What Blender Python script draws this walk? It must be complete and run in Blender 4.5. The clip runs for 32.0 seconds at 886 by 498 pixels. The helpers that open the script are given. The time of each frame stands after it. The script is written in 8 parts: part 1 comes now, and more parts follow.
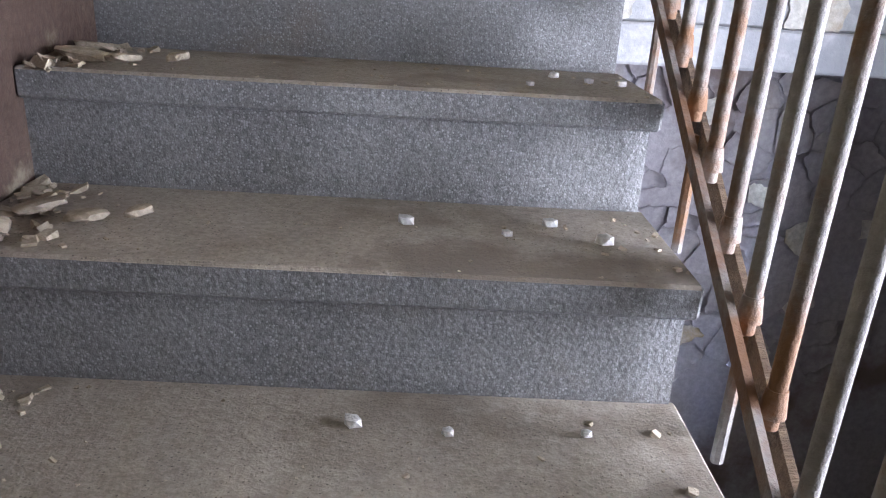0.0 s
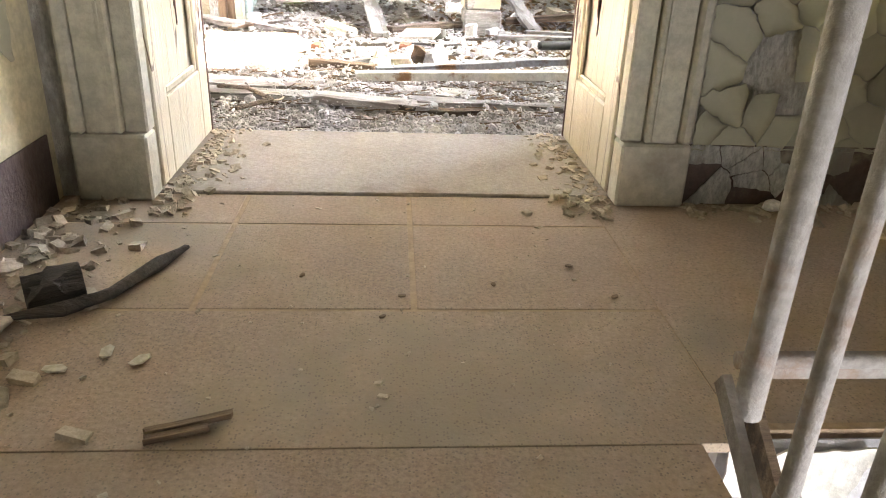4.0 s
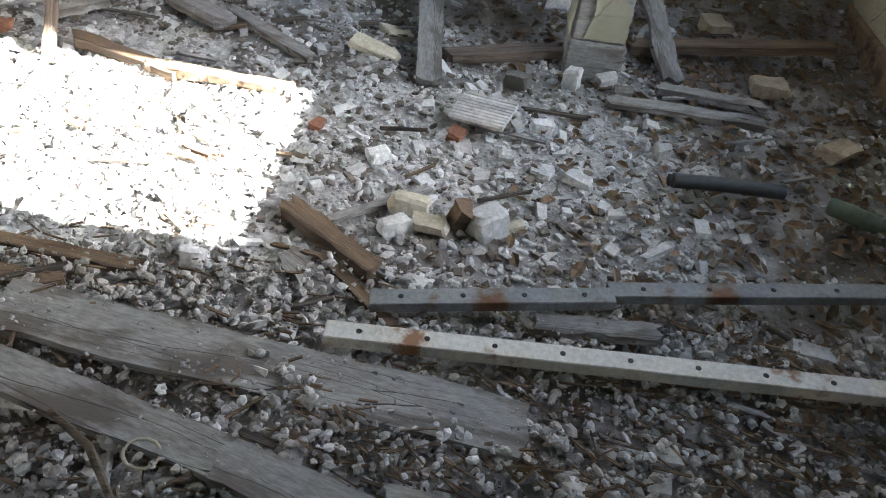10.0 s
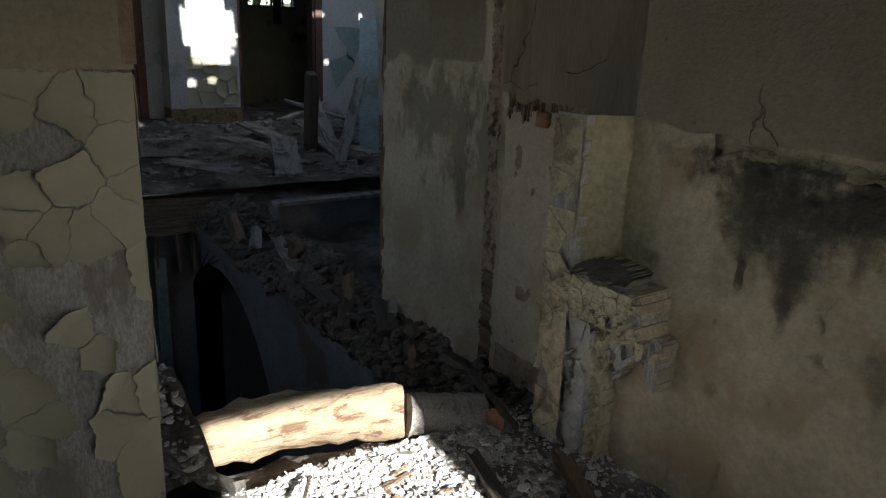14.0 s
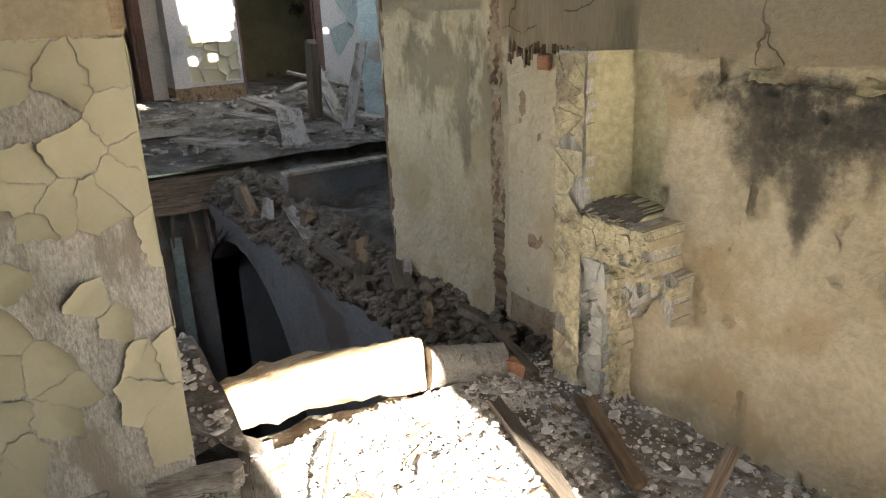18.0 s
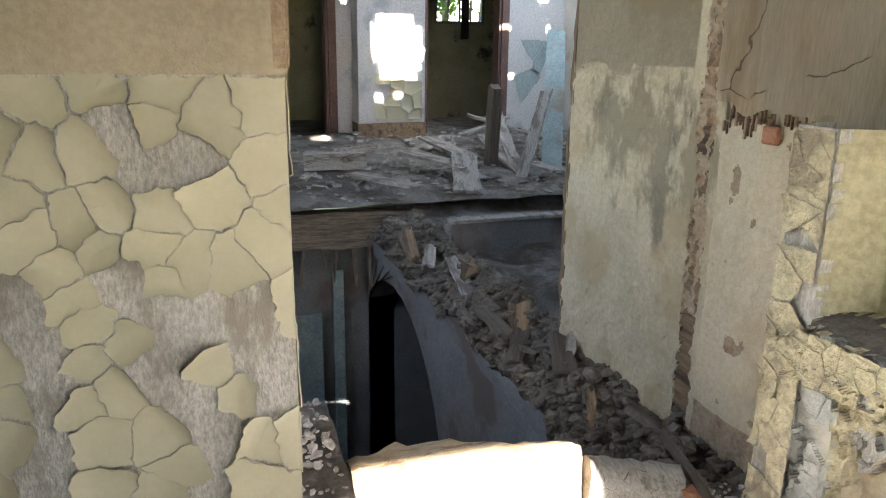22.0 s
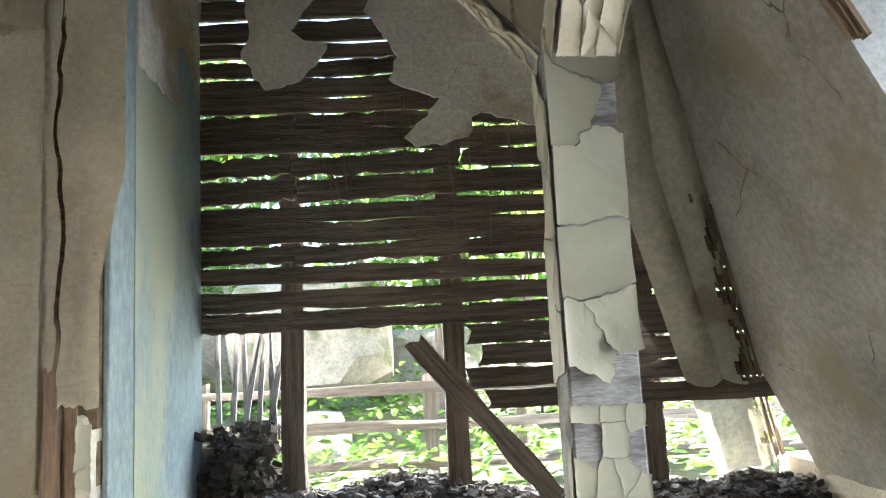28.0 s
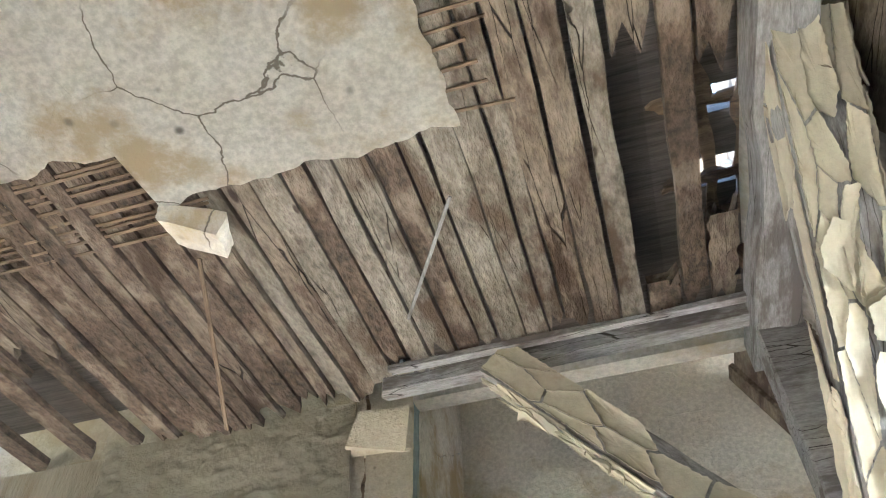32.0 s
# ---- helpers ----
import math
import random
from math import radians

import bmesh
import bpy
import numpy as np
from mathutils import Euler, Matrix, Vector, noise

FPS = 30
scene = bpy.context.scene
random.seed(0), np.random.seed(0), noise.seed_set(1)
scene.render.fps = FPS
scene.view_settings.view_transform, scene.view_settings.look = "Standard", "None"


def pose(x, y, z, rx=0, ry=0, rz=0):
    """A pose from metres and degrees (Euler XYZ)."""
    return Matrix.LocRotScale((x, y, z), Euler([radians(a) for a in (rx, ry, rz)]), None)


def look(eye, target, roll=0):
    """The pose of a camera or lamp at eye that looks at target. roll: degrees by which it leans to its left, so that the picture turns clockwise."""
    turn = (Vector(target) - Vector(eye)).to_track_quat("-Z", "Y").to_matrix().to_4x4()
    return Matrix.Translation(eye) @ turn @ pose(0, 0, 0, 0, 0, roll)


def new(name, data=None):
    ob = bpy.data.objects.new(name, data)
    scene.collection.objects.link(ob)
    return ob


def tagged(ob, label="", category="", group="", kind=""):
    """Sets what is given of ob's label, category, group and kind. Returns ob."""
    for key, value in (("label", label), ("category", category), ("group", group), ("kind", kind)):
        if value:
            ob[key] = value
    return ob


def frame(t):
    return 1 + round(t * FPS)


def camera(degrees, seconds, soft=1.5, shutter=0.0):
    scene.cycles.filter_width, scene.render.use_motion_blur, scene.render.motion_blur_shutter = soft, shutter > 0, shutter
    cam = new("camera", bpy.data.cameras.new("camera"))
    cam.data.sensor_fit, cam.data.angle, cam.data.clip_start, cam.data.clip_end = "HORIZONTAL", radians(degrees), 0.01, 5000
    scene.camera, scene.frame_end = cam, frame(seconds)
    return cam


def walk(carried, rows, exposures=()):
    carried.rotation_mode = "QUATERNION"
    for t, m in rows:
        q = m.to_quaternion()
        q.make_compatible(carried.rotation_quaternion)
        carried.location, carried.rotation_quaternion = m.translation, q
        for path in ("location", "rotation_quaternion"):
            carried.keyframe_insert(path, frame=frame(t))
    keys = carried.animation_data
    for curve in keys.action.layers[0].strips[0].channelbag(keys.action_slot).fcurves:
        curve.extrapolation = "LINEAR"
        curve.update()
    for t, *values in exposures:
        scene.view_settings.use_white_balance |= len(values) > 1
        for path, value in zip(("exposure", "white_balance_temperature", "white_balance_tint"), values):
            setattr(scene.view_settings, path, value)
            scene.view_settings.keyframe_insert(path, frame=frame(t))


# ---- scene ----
cam = camera(62.11, 32.0, soft=1.1)
PATH = [
    (0.0, -0.021, -0.071, -0.203, 69.00, -3.18, -0.35),
    (0.5, -0.038, 0.096, -0.106, 69.14, -1.95, -2.39),
    (1.0, -0.113, 0.253, 0.008, 68.78, -1.85, -4.51),
    (1.5, -0.098, 0.357, 0.066, 69.00, -2.16, -6.75),
    (2.0, -0.038, 0.543, 0.197, 67.49, -1.25, -5.26),
    (2.5, -0.036, 0.667, 0.262, 67.10, 1.08, -4.56),
    (3.0, -0.091, 0.837, 0.382, 65.94, -0.37, -6.29),
    (3.5, -0.079, 0.953, 0.450, 66.06, -1.78, -6.63),
    (4.0, -0.005, 1.117, 0.547, 65.46, -2.05, -3.47),
    (4.5, 0.000, 1.230, 0.595, 63.79, -0.23, -2.86),
    (6.5, 0.039, 1.795, 0.942, 60.40, 1.36, -1.73),
    (7.0, 0.085, 1.945, 1.076, 58.36, 0.03, -4.44),
    (7.5, 0.134, 2.141, 1.121, 56.84, -2.33, -3.05),
    (8.0, 0.169, 2.267, 1.186, 51.23, -0.49, 0.17),
    (8.5, 0.154, 2.429, 1.179, 49.24, -0.51, -1.62),
    (9.0, 0.134, 2.573, 1.167, 47.41, -3.29, 0.48),
    (9.5, 0.138, 2.674, 1.166, 47.78, -5.19, 0.54),
    (10.0, 0.102, 2.762, 1.144, 48.58, -5.81, 6.50),
    (10.5, 0.124, 2.931, 1.135, 48.22, -4.15, 11.58),
    (11.0, 0.091, 3.055, 1.136, 50.56, -2.82, 18.35),
    (11.5, 0.002, 3.140, 1.193, 55.42, -0.53, 25.41),
    (12.0, -0.083, 3.210, 1.236, 61.08, 4.55, 37.89),
    (12.5, -0.154, 3.268, 1.256, 64.19, 2.26, 47.08),
    (13.0, -0.226, 3.330, 1.304, 65.95, -0.88, 53.86),
    (13.5, -0.273, 3.408, 1.348, 69.83, -2.61, 58.29),
    (14.0, -0.320, 3.488, 1.396, 73.75, -2.05, 56.95),
    (14.5, -0.350, 3.538, 1.443, 75.52, -3.28, 56.09),
    (16.5, -0.442, 3.615, 1.330, 81.34, 4.24, 60.98),
    (17.0, -0.445, 3.610, 1.329, 80.66, 3.44, 63.18),
    (17.5, -0.362, 3.561, 1.303, 75.69, 0.99, 60.25),
    (18.0, -0.304, 3.504, 1.343, 71.10, 2.14, 56.97),
    (18.5, -0.344, 3.530, 1.350, 73.92, -3.86, 59.61),
    (19.0, -0.396, 3.590, 1.371, 77.63, -6.52, 64.50),
    (19.5, -0.458, 3.613, 1.396, 78.69, -5.46, 65.77),
    (20.0, -0.540, 3.638, 1.402, 79.88, -4.01, 67.35),
    (20.5, -0.601, 3.650, 1.431, 81.55, -3.10, 68.56),
    (21.0, -0.633, 3.641, 1.418, 80.78, -3.13, 70.04),
    (21.5, -0.645, 3.647, 1.390, 77.80, -1.84, 70.69),
    (22.0, -0.656, 3.653, 1.350, 74.57, -0.76, 70.87),
    (22.5, -0.658, 3.651, 1.326, 71.74, -0.98, 71.53),
    (23.0, -0.634, 3.656, 1.284, 68.57, -1.09, 70.73),
    (23.5, -0.572, 3.684, 1.234, 65.89, 0.44, 65.17),
    (24.0, -0.473, 3.701, 1.212, 69.63, -2.70, 52.78),
    (24.5, -0.360, 3.651, 1.274, 77.83, -2.94, 38.23),
    (25.0, -0.256, 3.606, 1.311, 79.64, -4.23, 29.77),
    (25.5, -0.175, 3.548, 1.349, 84.15, -3.89, 21.93),
    (26.0, -0.107, 3.509, 1.396, 87.24, -1.55, 16.90),
    (26.5, -0.057, 3.465, 1.428, 89.34, 0.39, 11.38),
    (28.5, 0.021, 3.328, 1.524, 102.22, 3.68, -3.60),
    (29.0, 0.018, 3.304, 1.556, 107.56, 4.54, -2.98),
    (29.5, 0.013, 3.296, 1.593, 114.22, 4.36, -2.10),
    (30.0, 0.018, 3.281, 1.637, 121.99, 4.88, -1.06),
    (30.5, 0.014, 3.273, 1.658, 126.44, 3.82, 2.00),
    (31.0, -0.012, 3.258, 1.681, 130.64, 2.71, 4.55),
    (31.5, -0.028, 3.247, 1.683, 134.30, 2.62, 8.75),
    (32.0, -0.039, 3.242, 1.692, 136.01, 1.21, 16.73),
]
EXPOSURES = [(0.0, 6.85, 6200, 22), (1.0, 6.85, 6200, 20), (2.0, 6.85, 7300, 18), (3.0, 7.1, 7600, 18), (4.0, 7.3, 7300, 18), (7.0, 5.5, 6800, 16), (9.0, 4.9, 6000, 10), (10.0, 4.65, 6000, 10), (11.0, 3.7, 6000, 10), (12.0, 2.3, 6000, 10), (13.5, 1.4, 6000, 10),
             (16.5, 3.75, 7900, 14), (18.0, 3.85, 7300, 13), (19.0, 3.6, 7200, 13), (20.5, 4.1, 7100, 12), (22.5, 4.25, 6500, 12), (23.0, 4.05, 6300, 12), (24.0, 2.85, 5650, 8), (25.0, 3.8, 5800, 12), (26.0, 3.9, 5650, 14), (29.0, 4.95, 6100, 10), (31.0, 5.75, 5900, 11), (32.0, 6.0, 5800, 12)]
walk(cam, [(t, pose(x, y, z, rx, ry, rz)) for t, x, y, z, rx, ry, rz in PATH], EXPOSURES)

# ---- world and sun ----
SUN_EL, SUN_WAY = 25.0, Vector((-1.0, 0.03, 0.0))
world = bpy.data.worlds.new("sky")
scene.world = world
world.use_nodes = True
wn = world.node_tree.nodes
sky = wn.new("ShaderNodeTexSky")
sky.sky_type, sky.sun_disc = "NISHITA", False
sky.sun_elevation, sky.sun_rotation = radians(SUN_EL), radians(93)
world.node_tree.links.new(sky.outputs[0], wn["Background"].inputs[0])
wn["Background"].inputs[1].default_value = 0.10
sun = new("sun", bpy.data.lights.new("sun", "SUN"))
sun.data.energy, sun.data.angle, sun.data.color = 5.0, radians(0.6), (1.0, 0.93, 0.82)
sun_dir = SUN_WAY.normalized() * math.cos(radians(SUN_EL)) + Vector((0, 0, -math.sin(radians(SUN_EL))))
sun.matrix_world = look((8, 4, 9), Vector((8, 4, 9)) + sun_dir)


def area_light(name, x, y, z, to, w, h, power, colour=(0.85, 0.93, 1.0)):
    """An area lamp: sky light at an opening, or an added fill light."""
    ob = new(name, bpy.data.lights.new(name, "AREA"))
    ob.data.shape, ob.data.size, ob.data.size_y = "RECTANGLE", w, h
    ob.data.energy, ob.data.color = power, colour
    ob.matrix_world = look((x, y, z), to)
    return ob


area_light("window_light_dormer", 2.5, 4.05, 1.8, (-1.6, 5.6, 1.2), 1.6, 1.6, 3.0).data.spread = radians(115)
# Added fill for the steps, placed close for its falloff.
area_light("window_light_stair", 1.42, 0.50, -0.45, (0.15, 0.95, -0.5), 0.75, 0.9, 0.40, (0.84, 0.92, 1.0)).data.spread = radians(122)
area_light("window_light_veranda", 0.3, 6.55, 1.28, (-1.2, 3.4, 0.7), 1.5, 0.6, 1.6, (0.98, 1.0, 0.95))
# Added fill inside the far room; no window stands behind it.
area_light("window_light_far_room", -8.6, 8.5, 3.3, (-10.0, 5.5, 0.8), 2.0, 1.2, 6.5, (0.72, 0.86, 1.0))
# Added fill for the north wall, from an unseen opening made for it.
area_light("window_light_far_south", -4.5, 2.4, 1.45, (-3.4, 5.4, 1.0), 1.7, 1.2, 1.25, (1.0, 0.92, 0.80))

# ---- materials ----
def mat(name, colours, scale=6.0, rough=0.85, bump=0.3, fine=60.0, stain=None, stain_scale=1.5, stain_amount=0.5, stretch=(1, 1, 1),
        metal=0.0, vary=0.0, speck=None, speck_scale=90.0, speck_size=0.35, bump_dist=0.01, patches=(), spikes=(), glow_through=0.0, grainy=0.35, cracks=None):
    """Two colours mixed by a coarse noise, fine grain, an optional stain colour with soft borders, optional specks."""
    m = bpy.data.materials.new(name)
    m.use_nodes = True
    t = m.node_tree
    n, l = t.nodes, t.links
    p = n["Principled BSDF"]
    p.inputs["Roughness"].default_value, p.inputs["Metallic"].default_value = rough, metal
    co = n.new("ShaderNodeTexCoord")
    mp = n.new("ShaderNodeMapping")
    mp.inputs["Scale"].default_value = stretch
    l.new(co.outputs["Object"], mp.inputs[0])

    def noise_at(sc, detail=6.0, rgh=0.6):
        x = n.new("ShaderNodeTexNoise")
        x.inputs["Scale"].default_value, x.inputs["Detail"].default_value, x.inputs["Roughness"].default_value = sc, detail, rgh
        l.new(mp.outputs[0], x.inputs["Vector"])
        return x.outputs["Fac"]

    def ramp(fac, a, b):
        r = n.new("ShaderNodeMapRange")
        r.interpolation_type = "SMOOTHSTEP"
        r.inputs["From Min"].default_value, r.inputs["From Max"].default_value = a, b
        l.new(fac, r.inputs["Value"])
        return r.outputs["Result"]

    def mix(fac, a, b, mode="MIX"):
        x = n.new("ShaderNodeMix")
        x.data_type, x.blend_type = "RGBA", mode
        for sock, v in ((x.inputs["Factor"], fac), (x.inputs["A"], a), (x.inputs["B"], b)):
            if isinstance(v, tuple):
                sock.default_value = (*v, 1.0)
            elif isinstance(v, float):
                sock.default_value = v
            else:
                l.new(v, sock)
        return x.outputs["Result"]

    coarse, grain = noise_at(scale), noise_at(fine, 4.0, 0.7)
    col = mix(ramp(coarse, 0.35, 0.65), colours[0], colours[1])
    g = ramp(grain, 0.3, 0.72)
    col = mix(grainy, col, mix(g, tuple(c * 0.55 for c in colours[0]), tuple(min(1.0, c * 1.3) for c in colours[1])))
    if stain:
        col = mix(ramp(noise_at(stain_scale, 8.0, 0.65), 0.62 - 0.3 * stain_amount, 0.72 - 0.2 * stain_amount), col, stain)
    if speck:
        v = n.new("ShaderNodeTexVoronoi")
        v.inputs["Scale"].default_value = speck_scale
        l.new(mp.outputs[0], v.inputs["Vector"])
        inside = ramp(v.outputs["Distance"], speck_size, speck_size - 0.12)
        pick = n.new("ShaderNodeSeparateColor")
        l.new(v.outputs["Color"], pick.inputs[0])
        keep = n.new("ShaderNodeMath")
        keep.operation = "MULTIPLY"
        l.new(inside, keep.inputs[0])
        l.new(ramp(pick.outputs[0], 0.35, 0.9), keep.inputs[1])
        col = mix(keep.outputs[0], col, speck)
    deep = None
    if cracks:
        colour, crack_scale, width, crack_stretch, share = cracks
        cm = n.new("ShaderNodeMapping")
        cm.inputs["Scale"].default_value = crack_stretch
        wob = n.new("ShaderNodeTexNoise")
        wob.inputs["Scale"].default_value, wob.inputs["Detail"].default_value = 7.0, 5.0
        l.new(co.outputs["Object"], wob.inputs["Vector"])
        shift = n.new("ShaderNodeVectorMath")
        shift.operation = "MULTIPLY_ADD"
        shift.inputs[1].default_value = (0.10, 0.10, 0.10) if len(set(crack_stretch)) == 1 else (0.015, 0.015, 0.015)
        l.new(wob.outputs["Color"], shift.inputs[0])
        l.new(co.outputs["Object"], shift.inputs[2])
        l.new(shift.outputs[0], cm.inputs[0])
        cv = n.new("ShaderNodeTexVoronoi")
        cv.feature = "DISTANCE_TO_EDGE"
        cv.inputs["Scale"].default_value = crack_scale
        l.new(cm.outputs[0], cv.inputs["Vector"])
        here = n.new("ShaderNodeMath")
        here.operation = "MULTIPLY"
        l.new(ramp(cv.outputs["Distance"], width, width * 0.35), here.inputs[0])
        l.new(ramp(noise_at(2.3, 3.0, 0.5), 0.62 - 0.3 * share, 0.70 - 0.3 * share), here.inputs[1])
        deep = here.outputs[0]
        col = mix(deep, col, colour)
    for cx, cz, rx, rz, colour, sharp in patches:
        sep = n.new("ShaderNodeSeparateXYZ")
        l.new(co.outputs["Object"], sep.inputs[0])

        def math_node(op, a, b):
            x = n.new("ShaderNodeMath")
            x.operation = op
            for sock, v in zip(x.inputs, (a, b)):
                if isinstance(v, (int, float)):
                    sock.default_value = v
                else:
                    l.new(v, sock)
            return x.outputs[0]

        dx = math_node("DIVIDE", math_node("SUBTRACT", sep.outputs["X"], cx), rx)
        dz = math_node("DIVIDE", math_node("SUBTRACT", sep.outputs["Z"], cz), rz)
        d = math_node("SQRT", math_node("ADD", math_node("MULTIPLY", dx, dx), math_node("MULTIPLY", dz, dz)), 0)
        drip = n.new("ShaderNodeTexNoise")
        drip.inputs["Scale"].default_value, drip.inputs["Detail"].default_value, drip.inputs["Roughness"].default_value = 10.0, 9.0, 0.68
        dm = n.new("ShaderNodeMapping")
        dm.inputs["Scale"].default_value = (1.0, 1.0, 0.45)
        l.new(co.outputs["Object"], dm.inputs[0])
        l.new(dm.outputs[0], drip.inputs["Vector"])
        d = math_node("ADD", d, math_node("MULTIPLY", math_node("SUBTRACT", drip.outputs["Fac"], 0.5), 5.0))
        col = mix(ramp(d, 1.15, 1.15 - sharp), col, colour)
    for cx, half, top, tip, colour, strength in spikes:
        sep = n.new("ShaderNodeSeparateXYZ")
        l.new(co.outputs["Object"], sep.inputs[0])
        ragged = n.new("ShaderNodeTexNoise")
        ragged.inputs["Scale"].default_value, ragged.inputs["Detail"].default_value, ragged.inputs["Roughness"].default_value = 9.0, 10.0, 0.72
        l.new(co.outputs["Object"], ragged.inputs["Vector"])

        def calc(op, a, b=0.0, c=0.0):
            x = n.new("ShaderNodeMath")
            x.operation = op
            for sock, v in zip(x.inputs, (a, b, c)):
                if isinstance(v, (int, float)):
                    sock.default_value = v
                else:
                    l.new(v, sock)
            return x.outputs[0]

        wide = calc("MULTIPLY_ADD", ramp(sep.outputs["Z"], tip, top), half, 0.012)
        d = calc("DIVIDE", calc("ABSOLUTE", calc("SUBTRACT", sep.outputs["X"], cx)), wide)
        d = calc("MULTIPLY_ADD", calc("SUBTRACT", ragged.outputs["Fac"], 0.5), 4.2, d)
        above = calc("MULTIPLY_ADD", calc("SUBTRACT", ragged.outputs["Fac"], 0.5), 0.25, sep.outputs["Z"])
        inside = calc("MULTIPLY", ramp(d, 1.9, 0.1), ramp(above, top + 0.05, top - 0.03))
        inside = calc("MULTIPLY", inside, ramp(sep.outputs["Z"], tip - 0.05, tip + 0.06))
        col = mix(calc("MULTIPLY", inside, strength), col, colour)
    if vary:
        info = n.new("ShaderNodeObjectInfo")
        geo = n.new("ShaderNodeNewGeometry")
        s = n.new("ShaderNodeMath")
        s.operation = "ADD"
        l.new(info.outputs["Random"], s.inputs[0])
        l.new(geo.outputs["Random Per Island"], s.inputs[1])
        r = n.new("ShaderNodeMapRange")
        r.inputs["From Max"].default_value = 2.0
        r.inputs["To Min"].default_value, r.inputs["To Max"].default_value = 1.0 - vary, 1.0 + vary
        l.new(s.outputs[0], r.inputs["Value"])
        hsv = n.new("ShaderNodeHueSaturation")
        l.new(r.outputs[0], hsv.inputs["Value"])
        l.new(col, hsv.inputs["Color"])
        col = hsv.outputs[0]
    l.new(col, p.inputs["Base Color"])
    if glow_through:
        tl = n.new("ShaderNodeBsdfTranslucent")
        ms = n.new("ShaderNodeMixShader")
        ms.inputs[0].default_value = glow_through
        l.new(mix(0.5, col, (0.25, 0.45, 0.05)), tl.inputs["Color"])
        l.new(p.outputs[0], ms.inputs[1])
        l.new(tl.outputs[0], ms.inputs[2])
        l.new(ms.outputs[0], n["Material Output"].inputs[0])
    bp = n.new("ShaderNodeBump")
    bp.inputs["Strength"].default_value, bp.inputs["Distance"].default_value = bump, bump_dist
    h = n.new("ShaderNodeMath")
    h.operation = "ADD"
    l.new(coarse, h.inputs[0])
    l.new(grain, h.inputs[1])
    if deep:
        low = n.new("ShaderNodeMath")
        low.operation = "MULTIPLY_ADD"
        low.inputs[1].default_value = -1.2
        l.new(deep, low.inputs[0])
        l.new(h.outputs[0], low.inputs[2])
        h = low
    l.new(h.outputs[0], bp.inputs["Height"])
    l.new(bp.outputs[0], p.inputs["Normal"])
    return m


TERRAZZO = mat("terrazzo", ((0.15, 0.15, 0.151), (0.24, 0.24, 0.241)), 5, 0.45, 0.35, 120, grainy=0.5, speck=(0.32, 0.325, 0.333), speck_scale=230, speck_size=0.48, stain=(0.19, 0.17, 0.15), stain_amount=0.25)
TREAD = mat("dusty_terrazzo", ((0.30, 0.26, 0.21), (0.43, 0.38, 0.315)), 3, 0.85, 0.35, 110, grainy=0.35, speck=(0.17, 0.145, 0.12), speck_scale=170, speck_size=0.3, stain=(0.23, 0.19, 0.15), stain_amount=0.45, stain_scale=2.6)
TILE = mat("landing_tile", ((0.31, 0.225, 0.16), (0.42, 0.32, 0.235)), 2.5, 0.8, 0.2, 140, speck=(0.22, 0.17, 0.125), speck_scale=240, speck_size=0.42, stain=(0.30, 0.24, 0.17), stain_amount=0.5, vary=0.08)
STEPSTONE = mat("dusty_threshold_stone", ((0.30, 0.255, 0.21), (0.40, 0.35, 0.295)), 2.5, 0.85, 0.3, 120, stain=(0.22, 0.18, 0.14), stain_amount=0.3, speck=(0.22, 0.19, 0.16), speck_scale=200, speck_size=0.3)
PLASTERBED = mat("crushed_white_plaster", ((0.36, 0.35, 0.335), (0.54, 0.53, 0.515)), 14, 0.95, 1.0, 55, grainy=0.6, stain=(0.27, 0.25, 0.225), stain_amount=0.3, stain_scale=4)
PALEDUST = mat("pale_mortar_dust", ((0.33, 0.31, 0.29), (0.48, 0.46, 0.435)), 7, 0.95, 0.8, 60, grainy=0.5)
GROUT = mat("grout", ((0.35, 0.255, 0.165), (0.42, 0.31, 0.20)), 10)
CREAM = mat("cream_wall_paint", ((0.56, 0.50, 0.32), (0.64, 0.57, 0.38)), 2.2, 0.75, 0.15, 50, stain=(0.40, 0.34, 0.20), stain_amount=0.3)
PEEL = mat("peeling_cream_paint", ((0.40, 0.38, 0.275), (0.45, 0.43, 0.32)), 3, 0.6, 0.06, 70, vary=0.06, grainy=0.06)
BARE = mat("bare_plaster", ((0.36, 0.35, 0.32), (0.55, 0.54, 0.51)), 13, 0.95, 1.0, 70, stretch=(1.6, 1.6, 0.7), stain=(0.30, 0.275, 0.235), stain_amount=0.45, stain_scale=5, speck=(0.24, 0.225, 0.195), speck_scale=75, speck_size=0.16, grainy=0.45)
BEIGE = mat("beige_wall", ((0.48, 0.42, 0.31), (0.56, 0.50, 0.38)), 3.0, 0.9, 0.7, 55, stain=(0.43, 0.36, 0.25), stain_amount=0.32, stain_scale=2.2, grainy=0.22, cracks=((0.2, 0.16, 0.12), 1.8, 0.004, (1, 1, 1), 0.15), speck=(0.26, 0.22, 0.16), speck_scale=14, speck_size=0.13)
# Darker copy of the beige: the west coat's weaker light is in its colour.
DARKENEDCOAT = mat("darkened_greyish_coat", ((0.35, 0.305, 0.22), (0.425, 0.375, 0.28)), 2.5, 0.9, 0.6, 50, stain=(0.36, 0.31, 0.22), stain_amount=0.3, stain_scale=2.0, grainy=0.2, speck=(0.22, 0.19, 0.14), speck_scale=12, speck_size=0.12)
